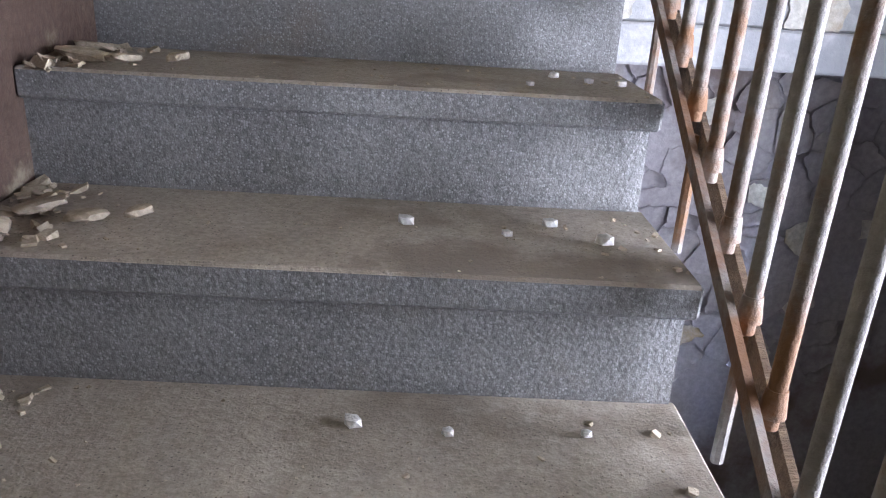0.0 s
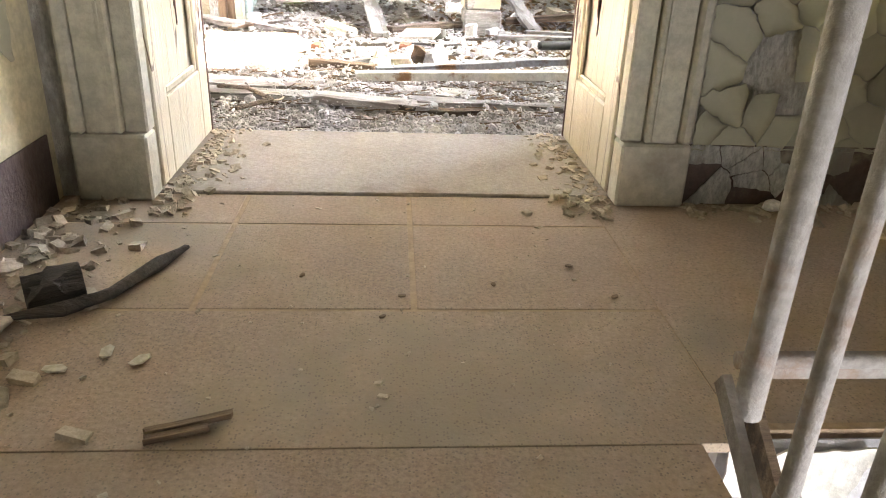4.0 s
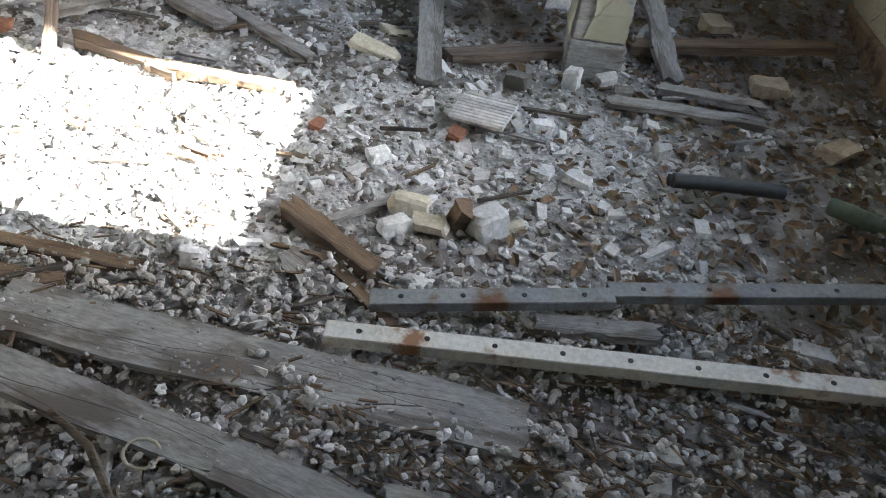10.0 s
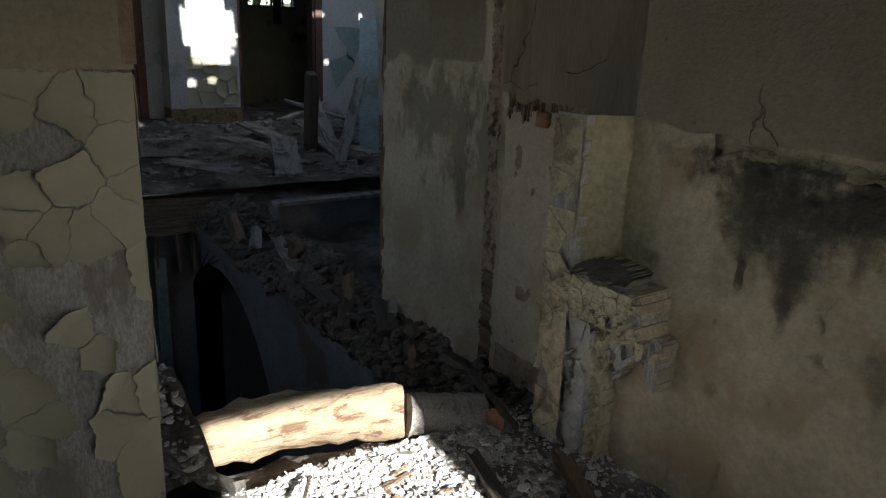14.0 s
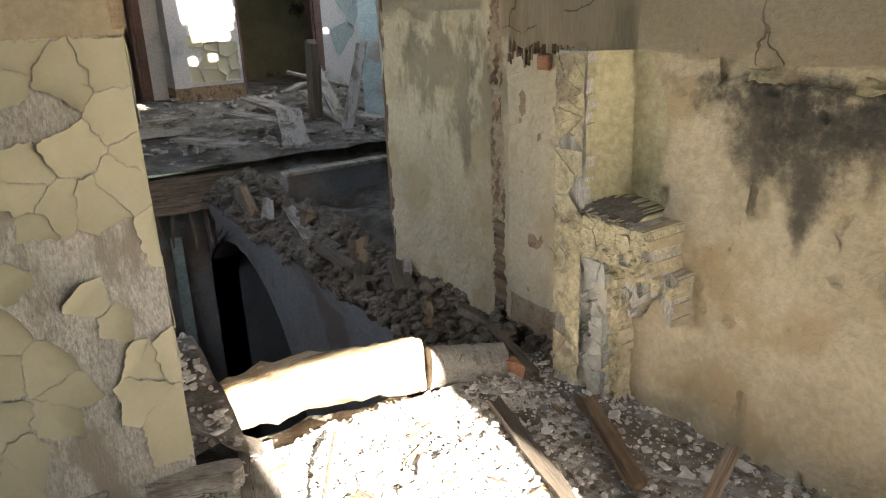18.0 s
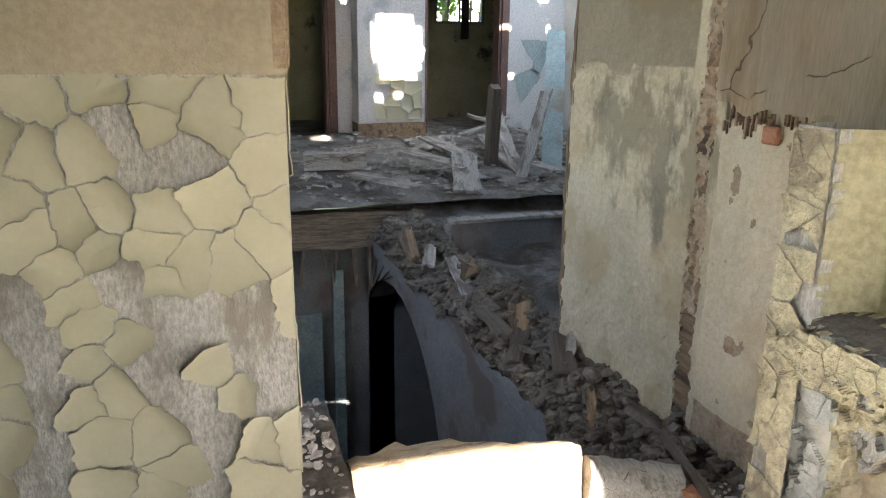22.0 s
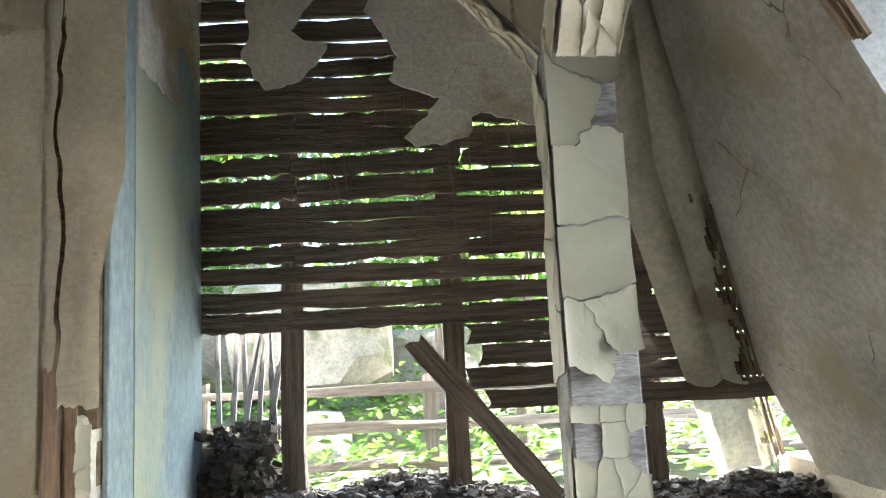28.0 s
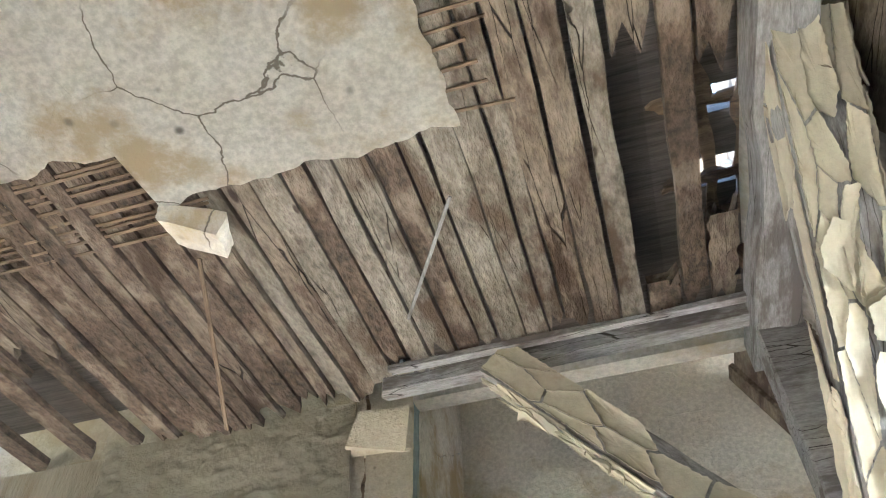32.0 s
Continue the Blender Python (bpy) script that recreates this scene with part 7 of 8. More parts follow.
PLANKS = (
    # x0, y0, x1, y1, width, thickness, material, lift0, lift1, words
    (-0.78, 3.70, 0.27, 3.605, 0.13, 0.02, GREYWOOD, 0.018, 0.018, "long grey floor plank half buried in dust"),
    (-0.98, 3.62, -0.22, 3.43, 0.085, 0.022, GREYWOOD, 0.03, 0.03, "dark grey floor plank with nail marks"),
    (-0.24, 3.43, 0.13, 3.335, 0.085, 0.022, GREYWOOD, 0.03, 0.028, "sagging end of a broken floor plank"),
    (0.06, 3.395, 0.78, 3.36, 0.065, 0.022, GREYWOOD, 0.035, 0.03, "grey floor plank with splintered end"),
    (0.02, 3.33, 0.25, 3.30, 0.05, 0.015, ROT, 0.02, 0.02, "splintered plank piece beside a gap"),
    (-0.62, 3.22, 0.5, 3.20, 0.14, 0.018, GREYWOOD, 0.01, 0.01, "dusty floor plank by the threshold"),
    (-0.33, 4.17, -0.06, 3.955, 0.05, 0.035, ROT, 0.02, 0.03, "splintered brown batten on white rubble"),
    (-0.21, 4.08, -0.05, 3.97, 0.03, 0.02, GREYWOOD, 0.02, 0.02, "thin dark wood splinter on the rubble"),
    (-0.27, 4.10, 0.0, 4.31, 0.025, 0.015, GREYWOOD, 0.03, 0.02, "grey wood splinter lying across the rubble"),
    (-0.20, 4.00, 0.02, 3.80, 0.03, 0.02, ROT, 0.015, 0.015, "rotten wood splinter half buried in rubble"),
    (-0.16, 3.90, -0.28, 3.98, 0.06, 0.02, GREYWOOD, 0.01, 0.02, "short grey wood piece on rubble"),
    (0.28, 3.88, 0.58, 3.91, 0.05, 0.02, GREYWOOD, 0.03, 0.03, "weathered batten under the steel channel"),
    (-0.07, 4.89, -0.135, 5.47, 0.085, 0.02, GREYWOOD, 0.025, 0.12, "short grey plank leaning on the debris"),
    (-0.41, 5.57, -0.05, 5.71, 0.07, 0.03, REDWOOD, 0.16, 0.2, "reddish painted plank on the debris heap"),
    (-0.20, 5.58, 0.1, 5.76, 0.06, 0.03, ROT, 0.14, 0.2, "brown rotten plank on the debris heap"),
    (-0.02, 5.08, 0.36, 5.20, 0.07, 0.03, DARKWOOD, 0.02, 0.03, "dark plank lying before the post"),
    (0.66, 5.56, 0.745, 5.13, 0.08, 0.02, GREYWOOD, 0.15, 0.02, "grey plank leaning beside the post"),
    (0.52, 4.93, 1.02, 4.92, 0.06, 0.02, GREYWOOD, 0.02, 0.02, "weathered plank on the leaf litter"),
    (0.70, 5.05, 1.05, 5.03, 0.05, 0.025, GREYWOOD, 0.03, 0.03, "weathered plank beside the post"),
    (0.62, 5.30, 1.35, 5.42, 0.07, 0.03, ROT, 0.05, 0.08, "long rotten plank among dry leaves"),
    (-0.65, 5.45, 0.2, 5.52, 0.05, 0.04, GREYWOOD, 0.08, 0.1, "thin grey batten on the debris"),
    (0.30, 5.66, 0.95, 5.60, 0.06, 0.03, ROT, 0.16, 0.14, "brown plank on the debris heap"),
    (-1.19, 4.82, -0.80, 4.70, 0.05, 0.03, ROT, 0.03, 0.03, "splintered brown beam at the sunlit edge"),
    (-0.93, 4.73, -0.48, 4.70, 0.045, 0.025, SPLITLOG, 0.03, 0.03, "pale batten at the edge of the sun"),
    (-2.15, 4.86, -1.45, 4.66, 0.05, 0.03, DIRTWOOD, 0.02, 0.03, "charred batten along the sunlit patch"),
    (-1.95, 5.10, -1.52, 4.91, 0.06, 0.025, ROT, 0.03, 0.03, "broken plank beside the stained wall"),
    (-1.36, 4.92, -1.20, 5.06, 0.05, 0.02, GREYWOOD, 0.03, 0.03, "short grey plank piece on rubble"),
    (-0.80, 5.17, -0.45, 4.92, 0.05, 0.02, GREYWOOD, 0.03, 0.03, "weathered batten by the rotten post"),
    (-1.02, 5.19, -0.78, 5.06, 0.10, 0.02, GREYWOOD, 0.03, 0.03, "pale grey plank piece by the rotten post"),
    (-2.2, 3.66, -1.45, 3.70, 0.16, 0.025, GREYWOOD, 0.04, 0.04, "wide grey plank by the partition wall"),
    (-2.42, 4.08, -1.38, 3.78, 0.11, 0.03, GREYWOOD, 0.05, 0.04, "broken grey plank beside the sunlit patch"),
    (-1.97, 4.00, -1.14, 3.92, 0.06, 0.025, ROT, 0.03, 0.03, "thin plank at the edge of the sun"),
    (-2.30, 3.74, -2.21, 3.97, 0.07, 0.06, GREYWOOD, 0.06, 0.06, "squared timber end by the partition wall"),
    (-1.00, 3.90, -0.58, 3.87, 0.04, 0.02, ROT, 0.02, 0.02, "rotten batten by the sunlit patch"),
    (-1.05, 3.80, -0.70, 3.79, 0.05, 0.02, ROT, 0.01, 0.01, "splintered board half buried in grit"),
    (-1.56, 4.14, -1.72, 4.05, 0.05, 0.02, ROT, 0.03, 0.03, "brown wood piece in the sun"),
    (-1.57, 4.60, -1.38, 4.66, 0.10, 0.03, SPLITLOG, 0.03, 0.03, "pale broken board in the sun"),
    (-1.50, 4.30, -1.38, 4.12, 0.03, 0.02, ROT, 0.02, 0.02, "small wood piece on sunlit rubble"),
    (-2.05, 3.45, -1.3, 3.35, 0.12, 0.02, GREYWOOD, 0.03, 0.03, "grey plank in the dark corner"),
    (-1.3, 3.5, -0.75, 3.25, 0.10, 0.02, GREYWOOD, 0.03, 0.03, "grey plank near the doorway"),
    (1.0, 3.55, 1.35, 4.0, 0.05, 0.02, ROT, 0.02, 0.03, "rotten batten by the low wall"),
)
for k, (x0, y0, x1, y1, w, h, m, l0, l1, words) in enumerate(PLANKS):
    timber("plank", (x0, y0, floor_z(x0, y0) + l0), (x1, y1, floor_z(x1, y1) + l1), w, h, m, words, "plank", 200 + k, 0.004, 0.022, 12, group="planks in the rubble")
sr = random.Random(91)
for k in range(70):
    x, y, a, L = sr.uniform(-2.2, 1.3), sr.uniform(3.2, 5.7), sr.uniform(-0.9, 0.9), sr.uniform(0.06, 0.24)
    x1, y1 = x + L * math.cos(a), y + L * math.sin(a) * 0.6
    timber("wood_splinter", (x, y, floor_z(x, y) + 0.02), (x1, y1, floor_z(x1, y1) + 0.025), sr.uniform(0.006, 0.018), sr.uniform(0.005, 0.012), sr.choice((ROT, GREYWOOD, DIRTWOOD)), "thin broken splinter of wood in the rubble", "splinter", 300 + k, 0.002, 0.01, 4, group="splinters in the rubble")
for k in range(60):
    x, y, a, L = sr.uniform(-2.25, -0.5), sr.uniform(3.98, 4.7), sr.uniform(-1.5, 1.5), sr.triangular(0.025, 0.15, 0.04)
    x1, y1 = x + L * math.cos(a), y + L * math.sin(a)
    timber("wood_splinter", (x, y, floor_z(x, y) + 0.015), (x1, y1, floor_z(x1, y1) + 0.02), sr.uniform(0.006, 0.022), sr.uniform(0.004, 0.01), sr.choice((ROT, SPLITLOG, SPLITLOG, LEAFLITTER)), "small splinter of tan wood on sunlit rubble", "splinter", 500 + k, 0.002, 0.01, 4, group="splinters in the rubble")
timber("upright_stick", (-1.22, 4.69, -0.04), (-1.26, 4.95, 0.24), 0.03, 0.022, DARKWOOD, "dark stick standing up out of the rubble", "stick", 401, 0.003, 0.01, 6, up=(0, 1, 0))
sp, sz = scatter(17000, -1.2, 1.4, 3.07, 4.0, (0.003, 0.004, 0.005, 0.007, 0.010), lambda x, y: 1.0 if y < 3.4 else 0.5, 0, 57)
sp = [(x, y, z + (0.028 if y < 3.29 else 0.042 if k % 5 == 0 else 0.010)) for k, (x, y, z) in enumerate(sp)]
chips("grit", sp, sz, DIRTCHIPPALE, "fine pale grit over planks and dust", 0.8, 57)
# Extra white crumbs only inside the sun patch, to lighten it.
sp, sz = scatter(22000, -2.35, -0.4, 3.92, 4.75, (0.004, 0.006, 0.009, 0.014, 0.024), None, 0.5, 59)
chips("white_crumbs", sp, sz, CHIP, "fine white plaster crumbs added to brighten the sun patch", 0.3, 59)
sp, sz = scatter(4600, -1.3, 1.4, 3.08, 4.0, (0.008, 0.011, 0.015, 0.02, 0.03), lambda x, y: 0.5 + 0.7 * fbm(x, y, 3.0, 31), 0.4, 60)
chips("rubble_mortar", sp, sz, DIRTCHIPPALE, "broken mortar pieces among the floor planks", 0.95, 60, stones=True)
sp, sz = scatter(2600, -1.3, 1.4, 3.08, 4.0, (0.008, 0.012, 0.016, 0.024), lambda x, y: 0.5 + 0.9 * fbm(x, y, 4.0, 33), 0.9, 61)
chips("rubble_pale_pieces", sp, sz, CHIP, "pale plaster pieces among the floor planks", 0.8, 61, stones=True)
fibres = random.Random(58)
sp = bmesh.new()
for k in range(1100):
    x, y, a, L = fibres.uniform(-1.3, 1.3), fibres.triangular(3.1, 4.1, 3.6), fibres.gauss(-0.25, 0.55), fibres.uniform(0.012, 0.08)
    z = floor_z(x, y) + fibres.uniform(0.012, 0.03)
    beam(sp, (x, y, z), (x + L * math.cos(a), y + L * math.sin(a), z + fibres.uniform(-0.008, 0.012)), fibres.uniform(0.002, 0.007), 0.003, k, 0.0, 1)
tagged(link("wood_fibres", sp, ROT), "short rotten wood fibres strewn among the planks", "debris", kind="stuff")
tagged(tube("twig", [(-2.24, 4.29, 0.03), (-2.1, 4.21, 0.05), (-1.95, 4.12, 0.04), (-1.78, 4.03, 0.03)], 0.006, DARKWOOD, None, 6, 0.2, 5), "thin crooked twig on the sunlit rubble", "twig")
tagged(tube("twig", [(-0.55, 3.46, 0.03), (-0.45, 3.40, 0.04), (-0.36, 3.30, 0.03), (-0.45, 3.22, 0.02)], 0.007, DARKWOOD, None, 6, 0.2, 6), "crooked dark twig near the doorway", "twig")


def channel(a, b, w, h, material, label, nm, holes=6):
    """A thin-walled U-shaped strip lying open side down, with dark discs for screw holes."""
    a, b = Vector(a), Vector(b)
    ob = thing(nm, Matrix.Translation(a) @ (b - a).to_track_quat("X", "Z").to_matrix().to_4x4(), label, "metal strip")
    L = (b - a).length
    part("web", boxes((0, L, -w / 2, w / 2, h - 0.003, h), bevel=0.001), material, ob)
    for s in (-1, 1):
        y0, y1 = sorted((s * w / 2, s * (w / 2 - 0.003)))
        part("flange", boxes((0, L, y0, y1, 0, h - 0.0035)), material, ob)
    for k in range(holes):
        x = L * (k + 0.5) / holes
        bm = bmesh.new()
        # A raised disc whose dark colour stands for the hole's depth.
        rod(bm, (x, 0.0, h), (x, 0.0, h + 0.0012), 0.006, 10)
        part("screw_hole", bm, BLACK, ob)
    return ob


channel((-0.135, 3.745, 0.0), (1.10, 3.80, 0.02), 0.045, 0.03, WHITEMETAL, "long white enamelled metal strip with rust spots", "metal_strip", 9)
channel((-0.065, 3.855, 0.0), (0.46, 3.955, 0.02), 0.045, 0.025, METAL, "grey steel channel with slotted holes", "metal_strip", 4)
channel((0.45, 3.97, 0.02), (1.36, 4.15, 0.03), 0.045, 0.025, METAL, "long grey steel channel lying on leaves", "metal_strip", 6)
t = thing("rubber_tube", (0.66, 4.475, 0.02), "short black rubber tube on the rubble", "tube")
tb = tube("sleeve", [(0, 0, 0), (0.15, 0.01, 0.004), (0.31, 0.02, 0)], 0.021, BLACKRUBBER, t, 12)
tb2 = tube("end_cap", [(-0.012, -0.001, 0), (0.001, 0, 0)], 0.017, BLACK, t, 12)
bt = thing("glass_bottle", (1.08, 4.46, 0.025), "dull green glass bottle lying in the leaves", "bottle")
tube("body", [(0, 0, 0), (0.01, -0.005, 0), (0.12, -0.06, 0)], [0.02, 0.026, 0.026], BOTTLE, bt, 12)
tube("neck", [(0.121, -0.0605, 0), (0.135, -0.068, 0), (0.155, -0.078, 0)], [0.024, 0.012, 0.012], BOTTLE, bt, 12)
cor = thing("corrugated_sheet", pose(0.12, 4.68, 0.03, 6, -4, -18), "broken piece of corrugated grey fibre board", "sheet")
for k in range(9):
    bm = bmesh.new()
    rod(bm, (-0.085, -0.06 + 0.015 * k, 0.0), (0.085, -0.06 + 0.015 * k, 0.0), 0.0085, 6)
    part("rib", bm, CHIP, cor)
part("backing", boxes((-0.083, 0.083, -0.065, 0.065, -0.012, -0.004)), CHIP, cor)
for k, (x, y, sx, sy, sz2, a, m, w) in enumerate((
        (-0.03, 4.235, 0.13, 0.07, 0.05, 5, YELLOWCHIP, "pale yellow brick piece"), (-0.06, 4.15, 0.09, 0.07, 0.05, 30, CHIP, "broken white brick piece"), (0.03, 4.16, 0.11, 0.06, 0.04, -10, YELLOWCHIP, "cream painted plaster block"),
        (0.165, 4.19, 0.10, 0.09, 0.09, 40, CHIP, "upright broken white block"), (0.10, 4.19, 0.05, 0.08, 0.10, 15, ROT, "charred wooden block"), (0.24, 4.23, 0.06, 0.03, 0.03, 20, YELLOWCHIP, "yellow plaster splinter"),
        (0.52, 5.08, 0.08, 0.06, 0.06, 25, CHIP, "white plaster block"), (0.40, 5.02, 0.07, 0.06, 0.08, 60, CHIP, "white plaster block"), (0.57, 5.0, 0.07, 0.06, 0.05, 0, STONE, "grey stone"), (0.22, 4.98, 0.12, 0.05, 0.06, -30, STONE, "grey stone"),
        (0.92, 3.93, 0.13, 0.06, 0.03, -5, CHIP, "flat white plaster slab"), (1.22, 4.12, 0.16, 0.07, 0.05, 0, CHIP, "long pale plaster block"), (0.88, 3.50, 0.10, 0.06, 0.05, 15, CHIP, "pale plaster block"), (0.75, 3.30, 0.09, 0.07, 0.05, 50, STONE, "grey stone"),
        (-0.64, 3.50, 0.12, 0.05, 0.03, -5, CHIP, "cream plaster piece"), (-0.45, 3.46, 0.07, 0.06, 0.05, 60, CHIP, "white plaster piece"), (-0.48, 3.93, 0.06, 0.05, 0.06, 10, CHIP, "white plaster piece"), (0.50, 3.17, 0.08, 0.06, 0.05, 20, CHIP, "white plaster piece"),
        (-0.26, 5.04, 0.20, 0.07, 0.03, -5, YELLOWCHIP, "yellow curved plaster slab"), (-0.22, 5.22, 0.14, 0.12, 0.03, 20, YELLOWCHIP, "yellow plaster slab"), (-0.55, 5.62, 0.2, 0.14, 0.12, 0, MOSS, "mossy green stone"), (-0.25, 5.86, 0.22, 0.15, 0.13, 20, MOSS, "mossy green stone"),
        (0.1, 5.9, 0.2, 0.16, 0.14, 50, STONE, "grey stone"), (0.72, 5.42, 0.14, 0.09, 0.08, 10, CHIP, "pale plaster block"), (0.95, 5.55, 0.16, 0.1, 0.07, 30, YELLOWCHIP, "yellow plaster slab"), (1.1, 5.2, 0.18, 0.12, 0.05, 5, CHIPTAN, "tan plaster slab"),
        (1.25, 4.85, 0.17, 0.1, 0.04, 40, CHIPTAN, "tan plaster slab"), (1.38, 4.5, 0.15, 0.12, 0.04, 10, CHIPTAN, "tan plaster slab"), (0.35, 5.55, 0.13, 0.1, 0.09, 0, CHIP, "pale plaster block"), (-0.75, 5.3, 0.09, 0.07, 0.07, 15, CHIP, "white plaster block"),
        (-2.3, 5.08, 0.12, 0.09, 0.07, 25, BRICK, "pinkish brick piece"), (-1.45, 4.86, 0.06, 0.05, 0.04, 25, BRICK, "pinkish brick piece"), (0.05, 4.60, 0.07, 0.05, 0.04, 70, BRICK, "pinkish brick piece"), (-0.35, 4.55, 0.06, 0.05, 0.04, 70, BRICK, "pinkish brick piece"),
        (0.66, 4.66, 0.07, 0.06, 0.05, 10, CHIP, "white plaster block"), (0.40, 4.46, 0.10, 0.05, 0.04, -20, CHIP, "white plaster block"), (0.30, 4.70, 0.08, 0.05, 0.05, 0, CHIP, "white plaster block"), (-0.15, 4.45, 0.08, 0.06, 0.04, 35, CHIP, "white plaster block"),
        (0.2, 4.52, 0.05, 0.04, 0.04, 0, CHIP, "white plaster block"), (-1.9, 4.35, 0.05, 0.04, 0.04, 0, YELLOWCHIP, "yellow plaster piece"), (-1.2, 4.45, 0.06, 0.05, 0.03, 0, YELLOWCHIP, "yellow plaster piece"))):
    shard("rubble_block", pose(x, y, floor_z(x, y) + 0.3 * sz2 + 0.006, sr.uniform(-14, 14), sr.uniform(-14, 14), a), (sx * 0.95, sy * 0.95, sz2), m, w + " lying in the rubble", "rubble block", 500 + k, "blocks in the rubble")
hoop = thing("metal_ring", pose(-0.375, 3.42, 0.01, 15, 0, 0), "small yellowed metal ring on the rubble", "ring")
tube("ring", [(0.032 * math.cos(a * 0.5236), 0.026 * math.sin(a * 0.5236), 0) for a in range(13)], 0.003, YELLOWCHIP, hoop, 6)

# ---- things: round the collapsed floor ----
lg = thing("fallen_log", (-2.66, 4.10, 0.0), "thick rounded timber fallen across the hole's edge", "log")
lr = random.Random(19)
log_trunk = tube("trunk", [(0.17 * u * u, -0.04 + 0.71 * u, 0.005 + 0.012 * math.sin(3 * u)) for u in (k / 22 for k in range(23))], [0.088 + 0.016 * min(1.0, k / 6) + lr.uniform(-0.004, 0.004) for k in range(23)], SPLITLOG, lg, 22, 0.03, 4)
for v in log_trunk.data.vertices:
    off = v.co - Vector((0.17 * ((v.co.y + 0.04) / 0.71) ** 2, v.co.y, 0.005))
    v.co += off * (0.16 * noise.fractal(v.co * 9.0, 1.0, 2.0, 4) + 0.10 * noise.noise((v.co.x * 4, v.co.y * 30, v.co.z * 12)))
tube("trunk_end", [(0.185 + 0.10 * u, 0.685 + 0.28 * u, 0.0 - 0.04 * u) for u in (k / 10 for k in range(11))], [0.088 + lr.uniform(-0.006, 0.006) for k in range(11)], GREYWOOD, lg, 18, 0.08, 6)
timber("far_joist", (-6.72, 3.6, -0.14), (-6.62, 5.55, -0.16), 0.16, 0.30, DARKWOOD, "dark broken joist along the edge of the hole", "joist", 601, 0.02, 0.08, 16)
jr = random.Random(60)
for k in range(9):
    y = 4.1 + 0.14 * k
    timber("hanging_splinter", (-6.66, y, -0.28), (-6.64 + jr.uniform(-0.05, 0.05), y + jr.uniform(-0.05, 0.05), -0.4 - jr.uniform(0.05, 0.4)), 0.05, 0.02, DARKWOOD, "splintered board end hanging over the hole", "splinter", 610 + k, 0.008, 0.05, 5, group="splinters over the hole", up=(0, 1, 0))
for k in range(18):
    x = -6.2 + 3.8 * jr.random()
    v = 0.25 + 0.6 * jr.random()
    y = bank_y(x, v)
    a = jr.uniform(-1.0, 0.9)
    L = jr.uniform(0.2, 0.6)
    z = bank_z(x, v) + 0.05
    timber("broken_board", (x, y, z), (x + L * math.cos(a), y - abs(L * math.sin(a)) * 0.5, z - jr.uniform(-0.05, 0.22)), jr.uniform(0.03, 0.11), 0.02, jr.choice((GREYWOOD, DIRTWOOD, ROT)), "broken dusty board sliding towards the hole", "board", 630 + k, 0.008, 0.04, 6, group="boards by the hole")
sp, sz = [], []
for k in range(5200):
    x = -6.5 + 4.2 * jr.random()
    v = jr.random()
    sp.append((x, bank_y(x, v), bank_z(x, v) + 0.01)), sz.append(jr.choice((0.015, 0.02, 0.03, 0.045, 0.07)))
for k in range(26):
    x, v = -5.8 + 3.3 * jr.random(), jr.random()
    shard("plaster_slab", pose(x, bank_y(x, v), bank_z(x, v) + 0.02, jr.uniform(-30, 30), jr.uniform(-25, 25), jr.uniform(0, 180)), (jr.uniform(0.08, 0.22), jr.uniform(0.06, 0.14), jr.uniform(0.02, 0.05)), DARKENEDDUST, "dusty plaster slab sliding towards the hole", "slab", 660 + k, "slabs by the hole")
chips("rubble_bank", sp, sz, DARKENEDDUST, "dusty rubble sliding along the wall to the hole", 0.7, 64, stones=True)
sp, sz = [], []
for k in range(3000):
    u, v = jr.random(), jr.random() ** 0.5
    sp.append((-4.0 + 1.65 * u, 2.6 + 1.42 * v - 0.2 * abs(fbm(1.6 * u, 0, 2, 7)) * (1 - u), -0.02 - 0.16 * v ** 3 * (1 - u) + 0.24 * v * math.exp(-((1.65 * u - 1.2) / 0.35) ** 2) + 0.10 * fbm(1.6 * u, 1.6 * v, 2.4, 13) + 0.005)), sz.append(jr.choice((0.012, 0.018, 0.025, 0.04)))
chips("rubble_ledge", sp, sz, DIRTCHIPPALE, "dusty brick rubble on the broken ledge", 0.7, 65, stones=True)
sp, sz = [], []
for k in range(1500):
    u, v = jr.random(), jr.random()
    sp.append((-10.5 + 3.9 * u, 3.5 + 5.3 * v, 0.13 - 0.03 * (4.1 * u - 2) + 0.05 * fbm(4 * u, 6 * v, 1.5, 8) + 0.01)), sz.append(jr.choice((0.02, 0.03, 0.05, 0.09)))
chips("rubble_far", sp, sz, DIRTCHIPPALE, "dusty rubble strewn over the far floor", 0.4, 66)
FAR_BOARDS = ((-8.2, 5.9, 0.25, -7.2, 6.2, 0.22, 0.22), (-7.6, 6.3, 0.3, -6.7, 6.0, 0.1, 0.25), (-9.2, 6.4, 0.28, -7.9, 6.5, 0.2, 0.2), (-7.4, 5.1, 0.18, -6.6, 5.5, 0.18, 0.14), (-7.9, 7.0, 0.2, -6.9, 7.0, 0.2, 0.12),
              (-8.6, 6.9, 0.35, -7.3, 6.9, 0.05, 0.14), (-8.9, 7.2, 0.6, -7.6, 6.9, 0.1, 0.12), (-8.0, 7.4, 0.9, -7.3, 6.8, 0.05, 0.12), (-9.6, 7.1, 0.5, -8.9, 7.9, 0.25, 0.1), (-9.7, 7.7, 0.45, -9.2, 6.9, 0.3, 0.1))
